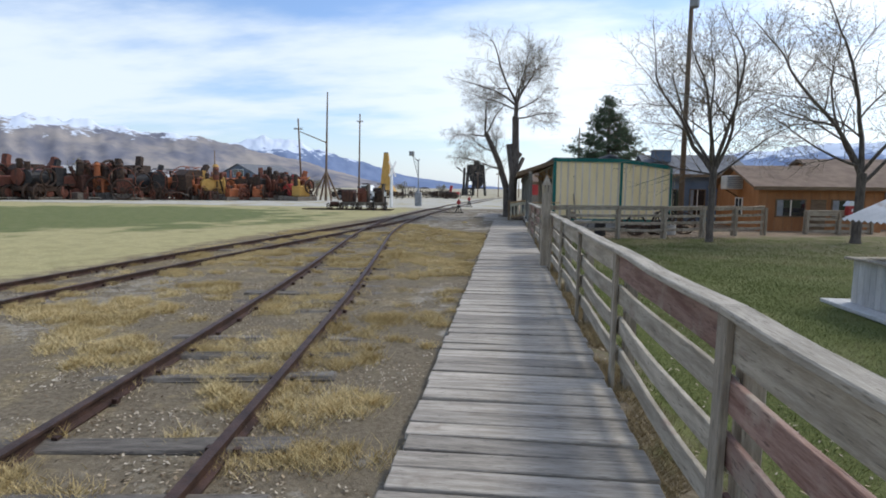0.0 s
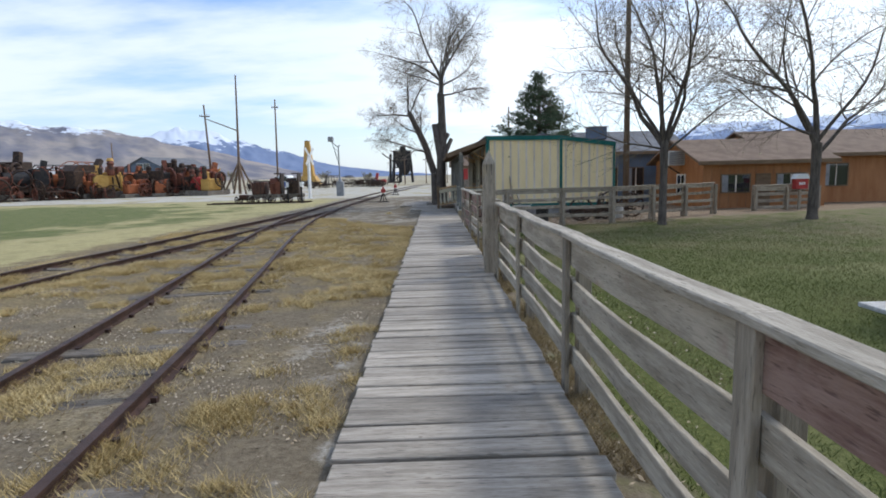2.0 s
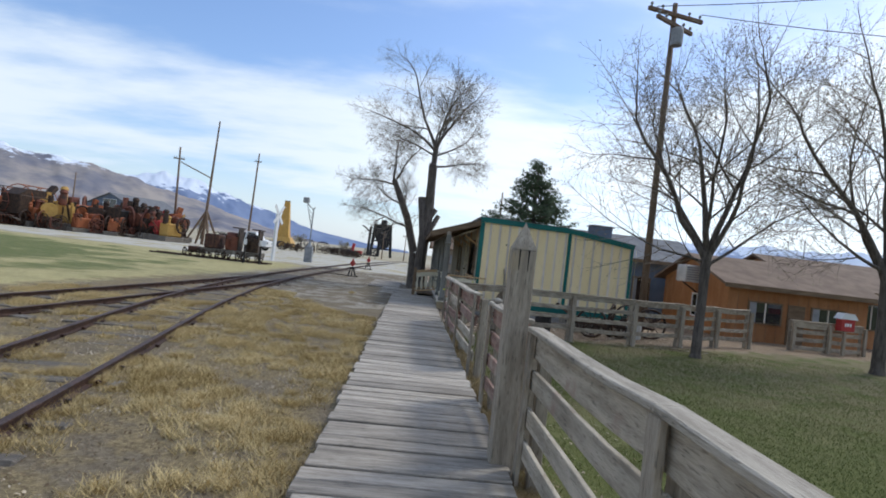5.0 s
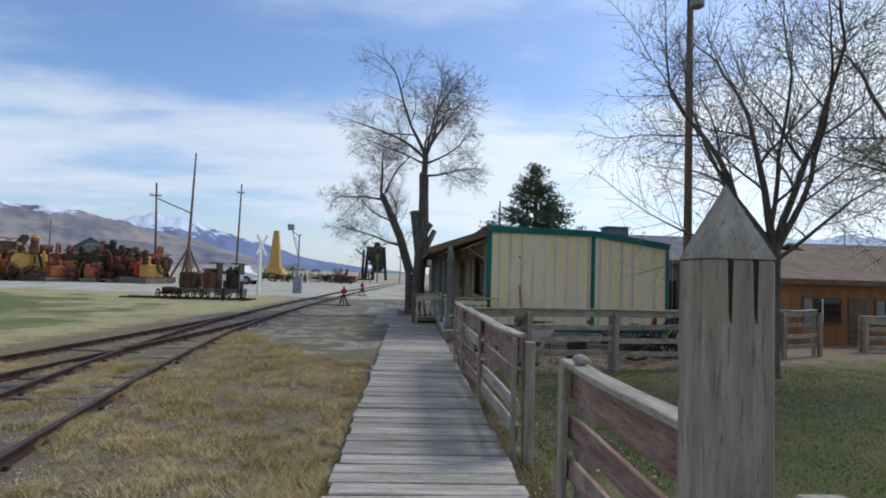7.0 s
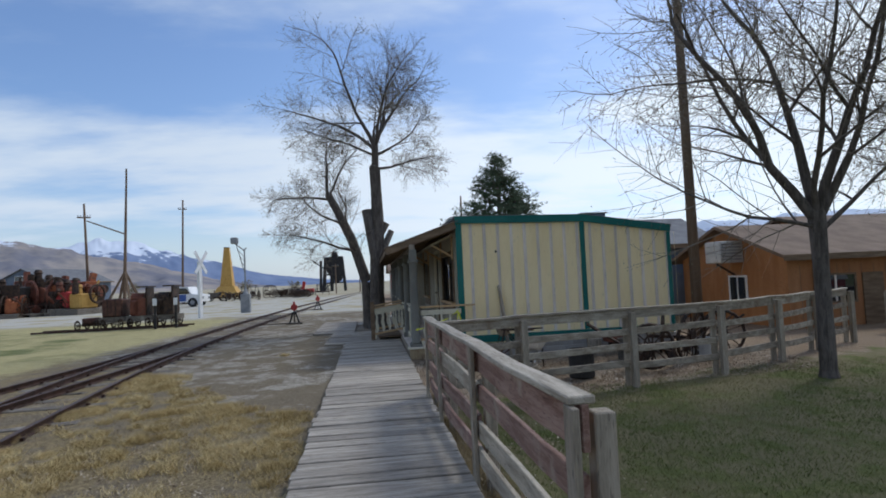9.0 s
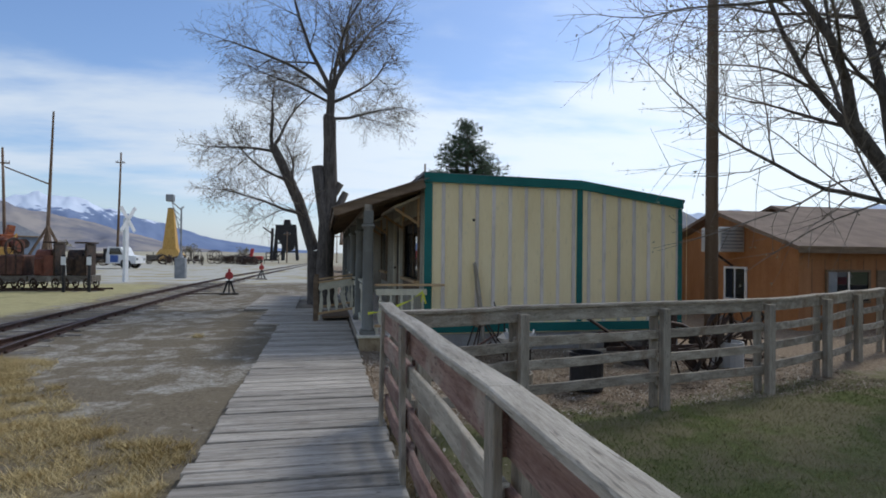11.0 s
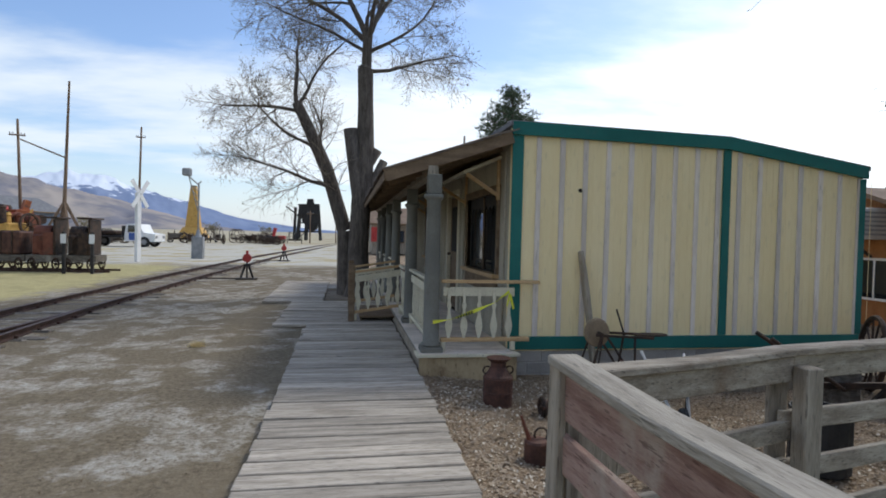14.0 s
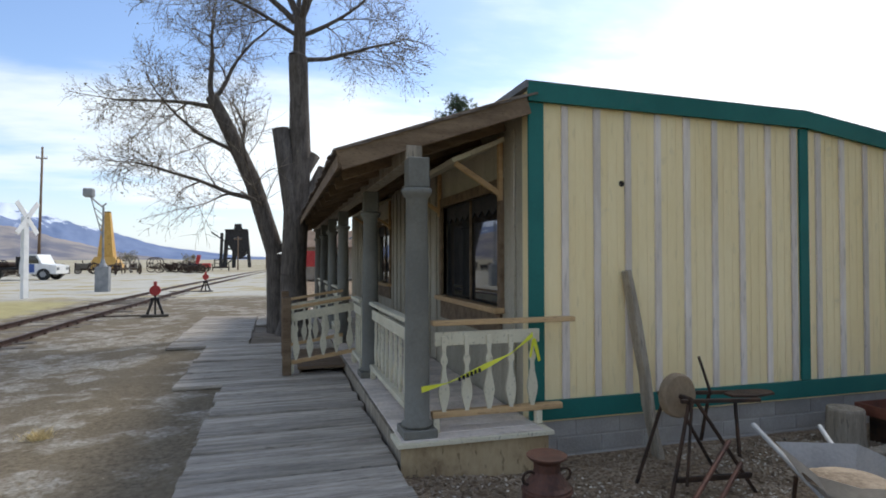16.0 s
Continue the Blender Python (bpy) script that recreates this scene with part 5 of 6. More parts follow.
# ---- old farm and mining machinery ----
def tractor(at, turn, paint, s, label, tracks=False):
    t = thing("old_tractor", at, label, "tractor", "old machinery", turn)
    part("hood", box(B(), -1.5 * s, 0.2 * s, -0.38 * s, 0.38 * s, 0.75 * s, 1.5 * s, 0.07 * s), paint, t)
    part("radiator", box(B(), -1.62 * s, -1.5 * s, -0.42 * s, 0.42 * s, 0.65 * s, 1.6 * s, 0.03 * s), IRON, t)
    part("frame", box(B(), -1.5 * s, 1.2 * s, -0.25 * s, 0.25 * s, 0.5 * s, 0.76 * s, 0.02), IRON, t)
    part("smokestack", rod(B(), (-0.7 * s, 0.1, 1.5 * s), (-0.7 * s, 0.1, 1.95 * s), 0.06 * s, n=8), IRON, t)
    part("fuel_tank", rod(B(), (0.2 * s, -0.3 * s, 1.35 * s), (0.2 * s, 0.3 * s, 1.35 * s), 0.28 * s, n=14), paint, t)
    part("seat", box(B(), 0.85 * s, 1.25 * s, -0.25 * s, 0.25 * s, 1.15 * s, 1.28 * s, 0.03), IRON, t)
    part("steering_wheel", ring(B(), (0.65 * s, 0, 1.65 * s), (0.5, 0, 1), 0.22 * s, 0.025, 14, 5), IRON, t)
    if tracks:
        for y in (-0.62, 0.62):
            bm = B()
            n = 22
            for i in range(n):
                a = 2 * math.pi * i / n
                c = Vector((1.05 * s * math.copysign(abs(math.cos(a)) ** 0.6, math.cos(a)), y * s, 0.48 * s + 0.46 * s * math.sin(a)))
                box(bm, c.x - 0.12 * s, c.x + 0.12 * s, c.y - 0.17 * s, c.y + 0.17 * s, c.z - 0.05 * s, c.z + 0.05 * s)
            tagged(part("crawler_track", bm, IRON, t), kind="stuff")
            for x in (-0.75, 0.0, 0.75):
                part("roller", rod(B(), (x * s, (y - 0.1) * s, 0.42 * s), (x * s, (y + 0.1) * s, 0.42 * s), 0.3 * s, n=12), paint, t)
    else:
        for y in (-0.75, 0.75):
            wheel(t, (0.75 * s, y * s, 0.78 * s), 0.72 * s, 0.08 * s, (0, 1, 0), IRON, 10, "rear_wheel")
        for y in (-0.5, 0.5):
            wheel(t, (-1.25 * s, y * s, 0.42 * s), 0.37 * s, 0.06 * s, (0, 1, 0), paint, 8, "front_wheel")


def harvester(at, turn, paint, s, label):
    t = thing("old_harvester", at, label, "farm machine", "old machinery", turn)
    part("body", box(B(), -1.2 * s, 1.2 * s, -0.6 * s, 0.6 * s, 0.7 * s, 1.9 * s, 0.06), paint, t)
    bm = B()
    prism(bm, [(-1.2 * s, 1.9 * s), (1.2 * s, 1.9 * s), (0.9 * s, 2.3 * s), (-0.5 * s, 2.3 * s)], "y", -0.5 * s, 0.5 * s)
    part("hopper", bm, IRON, t)
    part("chute", beam(B(), (1.1 * s, 0, 1.5 * s), (2.2 * s, 0, 2.7 * s), 0.4 * s, 0.3 * s), paint, t)
    part("pulley", rod(B(), (0.2 * s, -0.72 * s, 1.3 * s), (0.2 * s, -0.64 * s, 1.3 * s), 0.4 * s, n=18), IRON, t)
    part("drawbar", beam(B(), (-1.2 * s, 0, 0.7 * s), (-2.3 * s, 0, 0.4 * s), 0.12, 0.12), IRON, t)
    for x, r in ((-0.8, 0.45), (0.75, 0.7)):
        for y in (-0.75, 0.75):
            wheel(t, (x * s, y * s, (r + 0.07) * s), r * s, 0.07 * s, (0, 1, 0), IRON, 10)


def reel(at, turn, paint, s, label):
    """A hay machine: a frame of hoops, teeth and big wheels."""
    t = thing("hay_machine", at, label, "farm machine", "old machinery", turn)
    for x in (-1.1, 0, 1.1):
        part("hoop", ring(B(), (x * s, 0, 1.5 * s), (1, 0, 0), 0.85 * s, 0.04, 18, 5), paint, t)
    for i in range(8):
        a = i * math.pi / 4
        part("bar", rod(B(), (-1.2 * s, 0.85 * s * math.cos(a), 1.5 * s + 0.85 * s * math.sin(a)), (1.2 * s, 0.85 * s * math.cos(a), 1.5 * s + 0.85 * s * math.sin(a)), 0.035, n=5), paint, t)
    part("axle", rod(B(), (-1.5 * s, 0, 0.75 * s), (1.5 * s, 0, 0.75 * s), 0.06), IRON, t)
    for x in (-1.45, 1.45):
        wheel(t, (x * s, 0, 0.76 * s), 0.7 * s, 0.06 * s, (1, 0, 0), IRON, 12)
    part("tongue", beam(B(), (0, 0, 0.8 * s), (0, -2.0 * s, 0.4 * s), 0.12, 0.12), TIE, t)


def crane(at, turn, paint, s, label):
    t = thing("mining_rig", at, label, "mining machine", "old machinery", turn)
    part("deck", box(B(), -1.3 * s, 1.3 * s, -0.7 * s, 0.7 * s, 0.5 * s, 0.75 * s, 0.03), IRON, t)
    part("boiler", rod(B(), (-1.1 * s, 0, 1.25 * s), (0.3 * s, 0, 1.25 * s), 0.48 * s, n=16), paint, t)
    part("smokestack", rod(B(), (-0.9 * s, 0, 1.6 * s), (-0.9 * s, 0, 2.2 * s), 0.13 * s, 0.16 * s, 12), IRON, t)
    part("boom", beam(B(), (0.7 * s, 0, 0.75 * s), (1.1 * s, 0, 2.4 * s), 0.3 * s, 0.3 * s), paint, t)
    part("cab", box(B(), 0.35 * s, 1.15 * s, -0.6 * s, 0.6 * s, 0.76 * s, 1.9 * s, 0.04), paint, t)
    part("flywheel", ring(B(), (-0.3 * s, -0.75 * s, 1.3 * s), (0, 1, 0), 0.5 * s, 0.06 * s, 18, 6), IRON, t)
    for x in (-0.9, 0.9):
        for y in (-0.7, 0.7):
            wheel(t, (x * s, y * s, 0.46 * s), 0.42 * s, 0.06 * s, (0, 1, 0), IRON, 8)


def engine_jumble(at, turn, paint, s, label, seed):
    """A tall old engine: a timber bed with cylinders, gears, pipes and levers."""
    r = random.Random(seed)
    t = thing("old_engine", at, label, "engine", "old machinery", turn)
    other = RUSTRED if paint is not RUSTRED else IRON
    part("bed", box(B(), -1.2 * s, 1.2 * s, -0.6 * s, 0.6 * s, 0, 0.35 * s, 0.03), TIE, t)
    part("block", box(B(), -0.8 * s, 0.5 * s, -0.42 * s, 0.42 * s, 0.35 * s, 1.25 * s, 0.08 * s), paint, t)
    for i in range(3):
        x = (-0.7 + i * 0.42) * s
        h = r.uniform(1.5, 2.2) * s
        part("cylinder", lathe(B(), [(0.17 * s, 1.2 * s), (0.19 * s, 1.3 * s), (0.15 * s, h - 0.2 * s), (0.2 * s, h - 0.15 * s), (0.12 * s, h)], 12, Matrix.Translation((x, r.uniform(-0.2, 0.2) * s, 0))), r.choice([paint, other, IRON]), t)
    for sy in (-1, 1):
        gx, gz, gr = r.uniform(-0.2, 0.8) * s, r.uniform(0.8, 1.2) * s, r.uniform(0.5, 0.8) * s
        wheel(t, (gx, sy * 0.7 * s, gz), gr, 0.07 * s, (0, 1, 0), r.choice([IRON, other]), 8, "flywheel")
    for i in range(5):
        p = Vector((r.uniform(-1, 1), r.uniform(-0.4, 0.4), r.uniform(0.4, 1.2))) * s
        q = p + Vector((r.uniform(-0.7, 0.7), r.uniform(-0.2, 0.2), r.uniform(0.3, 1.0))) * s
        part("pipe", rod(B(), p, q, r.uniform(0.04, 0.09) * s, n=7), r.choice([IRON, other, paint]), t)
    part("tank", rod(B(), (0.75 * s, -0.45 * s, 1.35 * s), (0.75 * s, 0.45 * s, 1.35 * s), r.uniform(0.25, 0.42) * s, n=14), r.choice([paint, other]), t)
    part("frame", beam(B(), (0.75 * s, 0, 0.35 * s), (0.75 * s, 0, 1.2 * s), 0.3 * s, 0.3 * s), IRON, t)


def machinery_row():
    r = random.Random(17)
    n = 54
    for i in range(n):
        f = i / (n - 1)
        x = -62 + f * 38 + r.uniform(-0.5, 0.5)
        y = 45.5 + f * 16.5 + r.uniform(-1.2, 3.0)
        k = r.random()
        # the row is dark and rusty, with some red, orange and yellow machines
        paint, word = r.choice([(RUSTRED, "rusty red"), (IRON, "dark rusty"), (BLACKP, "blackened"), (RUSTRED, "rusty red"), (ORANGE, "orange"), (IRON, "dark rusty"), (IRON, "dark rusty"), (CANRUST, "brown rusty")])
        if 0.75 < f < 0.79:
            paint, word = YELLOWP, "yellow"
        s = r.uniform(1.3, 1.8) * (1.12 if f < 0.55 else 0.92)
        turn = r.uniform(40, 140)
        at = (x, y, ground_z(x, y))
        if k < 0.25:
            engine_jumble(at, turn, paint, s * 1.12, f"{word} old stationary engine with flywheels and pipes", 200 + i)
        elif k < 0.42:
            tractor(at, turn, paint, s, f"{word} antique tractor with spoked iron wheels on gravel")
        elif k < 0.55:
            tractor(at, turn, paint, s, f"{word} antique crawler tractor on gravel", True)
        elif k < 0.7:
            harvester(at, turn, paint, s, f"{word} old harvesting machine with a loading chute")
        elif k < 0.85:
            reel(at, turn, paint, s * 0.95, f"{word} old hay machine with hooped reel")
        else:
            crane(at, turn, paint, s, f"{word} old steam mining rig with a smokestack")
    for i in range(30):
        x = -25 + i * 0.9 + r.uniform(-0.6, 0.6)
        y = 78 + r.uniform(-5, 8) + i * 0.45
        if abs(x - curve_at(TRACK_A, y)) < 3.2 or x > -6:
            continue
        paint, word = r.choice([(IRON, "dark rusty"), (BLACKP, "blackened"), (TIE, "weathered brown")])
        r.choice([tractor, tractor, reel])((x, y, -0.1), r.uniform(0, 180), paint, r.uniform(0.5, 0.75), f"{word} small antique machine far along the gravel")


machinery_row()
engine_jumble((-24.4, 61.0, -0.1), 80, REDP, 1.5, "bright red old pumping engine beside the mast", 301)
engine_jumble((-22.9, 60.2, -0.1), 70, YELLOWP, 1.35, "yellow old engine beside the mast", 302)
engine_jumble((-27.5, 59.0, -0.1), 100, ORANGE, 1.0, "low orange old engine in front of the barn", 303)
engine_jumble((-29.8, 58.0, -0.1), 60, ORANGE, 1.05, "low orange old engine near the barn", 304)


def scrap_row():
    r = random.Random(71)
    for i in range(44):
        f = r.random()
        x, y = -60 + f * 37, 44.2 + f * 16.5 + r.uniform(-0.6, 1.0)
        pick = r.random()
        at = (x, y, ground_z(x, y))
        if pick < 0.4:
            p = thing("iron_wheel", at, "loose spoked iron wheel standing among the machines", "wheel", "loose wheels", r.uniform(0, 180))
            rr = r.uniform(0.4, 0.75)
            wheel(p, (0, 0, rr + 0.06), rr, 0.05, (0.1, 1, 0), r.choice([IRON, RUSTRED]), 10, "rim")
            part("stand", beam(B(), (-0.5, 0, 0.05), (0.5, 0, 0.05), 0.15, 0.1), TIE, p)
        elif pick < 0.7:
            p = thing("rake_frame", at, "rusty hay rake frame with curved teeth", "farm machine", "old machinery", r.uniform(40, 140))
            part("bar", rod(B(), (-1.4, 0, 0.8), (1.4, 0, 0.8), 0.05), IRON, p)
            for k in range(9):
                part("tooth", ring(B(), (-1.2 + k * 0.3, 0.15, 0.5), (1, 0, 0), 0.42, 0.018, 12, 4), RUSTRED, p)
            for sx in (-1.5, 1.5):
                wheel(p, (sx, 0, 0.68), 0.62, 0.04, (1, 0, 0), IRON, 10)
        else:
            p = thing("scrap_crate", at, "low weathered timber sled with iron parts", "sled", "old machinery", r.uniform(0, 180))
            for sy in (-0.5, 0.5):
                part("runner", beam(B(), (-1.1, sy, 0.1), (1.1, sy, 0.1), 0.15, 0.2), TIE, p)
            for k in range(5):
                part("slat", box(B(), -1.0 + k * 0.42, -0.7 + k * 0.42, -0.6, 0.6, 0.2, 0.26, 0.01), POSTWOOD, p)
            part("gear", rod(B(), (0, -0.1, 0.6), (0, 0.1, 0.6), 0.33, n=16), RUSTRED, p)


scrap_row()


def pyramid_derrick():
    d = thing("yellow_tower", (-25.6, 118, -0.1), "tall tapering yellow wooden tower", "tower")
    bm = B()
    bmesh.ops.create_cone(bm, cap_ends=True, segments=4, radius1=1.55, radius2=0.62, depth=7.2, matrix=Matrix.Translation((0, 0, 5.2)) @ Euler((0, 0, radians(45))).to_matrix().to_4x4())
    part("shaft", bm, YELLOWP, d)
    bm = B()
    bmesh.ops.create_cone(bm, cap_ends=True, segments=4, radius1=3.3, radius2=1.9, depth=1.9, matrix=Matrix.Translation((0, 0, 0.95)) @ Euler((0, 0, radians(45))).to_matrix().to_4x4())
    part("base", bm, YELLOWP, d)
    part("cap", box(B(), -0.45, 0.45, -0.45, 0.45, 8.81, 8.95, 0.02), IRON, d)


pyramid_derrick()


def ore_bin():
    t = thing("timber_tower", (-7.1, 128, -0.1), "dark timber loading tower on splayed posts", "tower")
    for x in (-1.9, -0.5, 1.9):
        for y in (-1.5, 1.5):
            part("post", beam(B(), (x * 1.15, y, 0), (x * 0.85, y, 6.8), 0.45, 0.45), BLACKP, t)
    bm = B()
    prism(bm, [(-0.45, 2.6), (0.4, 1.5), (1.5, 2.2), (1.75, 3.4), (1.65, 6.0), (1.5, 6.9), (0.75, 7.0), (0.7, 7.9), (-0.35, 7.8), (-0.45, 6.9), (-1.35, 6.5), (-1.6, 5.0), (-1.2, 3.6)], "y", -1.7, 1.7)
    part("bin", bm, BLACKP, t)
    for z in (1.6, 3.3, 5.0, 6.7):
        part("girt", beam(B(), (-2.0, -1.78, z), (1.95, -1.78, z + 0.1), 0.28, 0.28), BLACKP, t)
    for x in (-1.2, -0.2, 0.8):
        part("top_post", beam(B(), (x, -1.2, 6.6), (x, -1.2, 8.1 - abs(x)), 0.22, 0.22), BLACKP, t)
    part("side_leg", beam(B(), (-2.7, -1.0, 0), (-2.5, -1.0, 6.2), 0.5, 0.5), BLACKP, t)
    part("brace", beam(B(), (-2, -1.75, 0.3), (1.6, -1.75, 3.4), 0.25, 0.2), BLACKP, t)
    part("spout", beam(B(), (-1.8, 0, 4.5), (-4.4, 0, 6.4), 0.3, 0.25), BLACKP, t)


ore_bin()


def handcar():
    t = thing("red_wagon", (-9.3, 92, -0.1), "low red wagon beside the distant track", "wagon")
    part("bed", box(B(), -1.5, 1.5, -0.8, 0.8, 0.55, 1.0, 0.03), REDP, t)
    part("pump_frame", beam(B(), (0, 0, 1.0), (0.2, 0, 2.0), 0.4, 0.4), REDP, t)
    for x in (-1.0, 1.0):
        for y in (-0.8, 0.8):
            wheel(t, (x, y, 0.42), 0.38, 0.06, (0, 1, 0), IRON, 8)


handcar()


def pickup():
    t = thing("flatbed_truck", (-18.2, 66.5, -0.1), "white and blue flatbed truck parked on gravel", "truck", turn=-8)
    bm = B()
    prism(bm, [(0.6, 0.45), (3.0, 0.45), (3.05, 1.05), (2.1, 1.18), (1.75, 1.85), (0.75, 1.85), (0.6, 1.1)], "y", -0.9, 0.9)
    part("cab", bm, WHITEP, t, "white cab")
    part("door_panel", box(B(), 0.95, 1.6, -0.915, -0.902, 0.55, 1.15), BLUEP, t, "blue door panel")
    bm = B()
    prism(bm, [(0.85, 1.2), (1.95, 1.2), (1.68, 1.75), (0.9, 1.75)], "y", -0.912, -0.902)
    part("side_window", bm, GLASS, t)
    part("flatbed", box(B(), -2.9, 0.55, -1.0, 1.0, 0.75, 0.9, 0.02), BLACKP, t)
    part("headboard", box(B(), 0.42, 0.52, -1.0, 1.0, 0.9, 1.7, 0.02), BLACKP, t)
    part("load", box(B(), -2.4, -0.3, -0.6, 0.6, 0.91, 1.3, 0.1), IRON, t)
    for x in (-1.9, 2.2):
        for y in (-0.85, 0.85):
            wh = part("wheel", rod(B(), (x, y - 0.13, 0.42), (x, y + 0.13, 0.42), 0.42, n=18), RUBBER, t)
            part("rim", rod(B(), (x, y - 0.14, 0.42), (x, y + 0.14, 0.42), 0.22, n=12), GREYP, wh)
    for y in (-0.65, 0.65):
        part("headlight", box(B(), 3.02, 3.06, y - 0.15, y + 0.15, 0.72, 0.92), GREYP, t)


pickup()


# ---- houses ----
def gable_house(name, at, turn, L, W, eave, ridge_h, wall_m, roof_m, label, windows=(), over=0.35, door=None):
    """A house whose ridge runs along its own x; windows: (side, centre, sill, width, height)."""
    h = thing(name, at, label, "house", turn=turn)
    bm = B()
    prism(bm, [(0, 0), (W, 0), (W, eave), (W / 2, ridge_h), (0, eave)], "x", 0, L)
    part("wall", bm, wall_m, h)
    s = (ridge_h - eave) / (W / 2)
    for y0, y1, sg in ((-over, W / 2, 1), (W / 2, W + over, -1)):
        bm = B()
        z0 = eave - over * s if sg > 0 else ridge_h
        z1 = ridge_h if sg > 0 else eave - over * s
        prism(bm, [(y0, z0 + 0.01), (y1, z1 + 0.01), (y1, z1 + 0.10), (y0, z0 + 0.10)], "x", -over, L + over)
        part("roof_slope", bm, roof_m, h)
    part("fascia", box(B(), -over, L + over, -over - 0.03, -over, eave - over * s - 0.05, eave - over * s + 0.1), RAFTER, h)
    for side, c, z, wd, ht in windows:
        if side == "front":
            wn = part("window", box(B(), c - wd / 2, c + wd / 2, -0.03, -0.005, z, z + ht), GLASS, h)
            for a in ((c - wd / 2 - 0.05, c + wd / 2 + 0.05, z - 0.05, z), (c - wd / 2 - 0.05, c + wd / 2 + 0.05, z + ht, z + ht + 0.05), (c - wd / 2 - 0.05, c - wd / 2, z, z + ht), (c + wd / 2, c + wd / 2 + 0.05, z, z + ht), (c - 0.02, c + 0.02, z, z + ht)):
                part("window_frame", box(B(), a[0], a[1], -0.05, -0.004, a[2], a[3]), BATTEN if a[1] - a[0] < 0.045 else RAFTER, wn)
            part("curtain", box(B(), c - wd / 2, c - wd / 2 + wd * 0.22, -0.036, -0.031, z, z + ht), GREYP, wn)
        else:
            wn = part("window", box(B(), -0.03, -0.005, c - wd / 2, c + wd / 2, z, z + ht), GLASS, h)
            for a in ((c - wd / 2 - 0.05, c + wd / 2 + 0.05, z - 0.05, z), (c - wd / 2 - 0.05, c + wd / 2 + 0.05, z + ht, z + ht + 0.05), (c - wd / 2 - 0.05, c - wd / 2, z, z + ht), (c + wd / 2, c + wd / 2 + 0.05, z, z + ht), (c - 0.015, c + 0.015, z, z + ht)):
                part("window_frame", box(B(), -0.05, -0.004, a[0], a[1], a[2], a[3]), WHITEP, wn)
    if door is not None:
        part("door", box(B(), door - 0.3, door + 0.3, -0.03, -0.004, 0, 1.5, 0.003), RAFTER, h)
    return h


oh = gable_house("house", (10.5, 23.9, -0.35), 0, 4.9, 4.8, 2.05, 2.9, ORANGEWALL, BROWNROOF, "orange board-sided house with a brown roof and small windows",
                 (("front", 1.3, 0.80, 1.1, 0.66), ("front", 3.5, 0.80, 1.1, 0.66), ("side", 1.95, 0.72, 0.7, 0.76)), door=2.4)
for x in np.arange(0.35, 4.85, 0.35):
    part("board_joint", box(B(), x - 0.006, x + 0.006, -0.006, -0.001, 0.05, 1.75), RAFTER, oh)
aerial = thing("tv_aerial", (16.5, 28.9, 2.85), "thin metal television aerial on the house roof", "aerial")
part("mast", rod(B(), (0, 0, 0), (0, 0, 1.1), 0.018), GREYP, aerial)
for i in range(4):
    part("element", rod(B(), (-0.3 + 0.03 * i, -0.1 + i * 0.08, 0.75 + i * 0.09), (0.3 - 0.03 * i, -0.1 + i * 0.08, 0.75 + i * 0.09), 0.01, n=5), GREYP, aerial)
cooler = thing("air_cooler", (10.13, 25.9, 1.55), "boxy pale evaporative cooler mounted on the gable wall", "air cooler")
part("case", box(B(), -0.35, 0.36, -0.36, 0.36, -0.0, 0.62, 0.02), TIN, cooler)
for i in range(6):
    part("louvre", box(B(), -0.30, 0.30, -0.372, -0.362, 0.08 + i * 0.085, 0.12 + i * 0.085), GREYP, cooler)
part("bracket", beam(B(), (0.3, 0, -0.35), (-0.25, 0, -0.01), 0.05, 0.05), IRON, cooler)
gable_house("house", (14.6, 25.9, -0.35), 0, 12, 6, 2.3, 3.35, ORANGEWALL, BROWNROOF, "second orange house with a brown roof further back", (("front", 2.6, 0.9, 1.0, 0.9),))
gable_house("house", (8.6, 34.0, -0.2), 90, 10, 5.2, 2.6, 3.7, BLUEWALL, GREYROOF, "slate blue gabled shed with white vertical stripes")
gable_house("house", (7.6, 29.5, -0.2), 0, 4.5, 5.0, 2.55, 3.55, BLUEWALL, GREYROOF, "slate blue shed behind the cream building", (("front", 0.9, 0.4, 0.7, 1.3), ("front", 2.2, 0.4, 0.7, 1.3), ("side", 1.5, 1.0, 0.7, 0.9)))
vent = thing("roof_cooler", (8.2, 31.0, 3.0), "boxy grey cooler on the shed roof", "air cooler")
part("case", box(B(), -0.4, 0.5, -0.4, 0.4, 0.0, 0.6, 0.03), BLUEWALL, vent)
part("lid", box(B(), -0.46, 0.56, -0.46, 0.46, 0.601, 0.65, 0.01), GREYP, vent)
gable_house("house", (-45, 98, -0.1), 75, 12, 9, 3.6, 5.6, BLUEWALL, GREYROOF, "grey gabled barn beyond the machinery", (("side", 4.5, 3.4, 2.4, 1.2), ("front", 3, 1.0, 1.4, 1.4), ("front", 7, 1.0, 1.4, 1.4)))
gable_house("house", (-72, 72, -0.1), 20, 9, 7, 2.8, 4.3, GREYP, TIN, "pale distant shed with a metal roof")
gable_house("house", (-58, 78, -0.1), 40, 8, 6, 2.4, 3.8, POSTWOOD, TIN, "weathered wooden shed behind the machines")
gable_house("house", (1.9, 60, -0.1), 0, 7, 6, 2.4, 3.6, POSTWOOD, BROWNROOF, "weathered wooden depot shed beyond the tree", (("front", 2, 0.9, 0.9, 0.9),))
rs = thing("red_sign", (2.3, 55.0, -0.1), "red board sign with white border on a post", "sign")
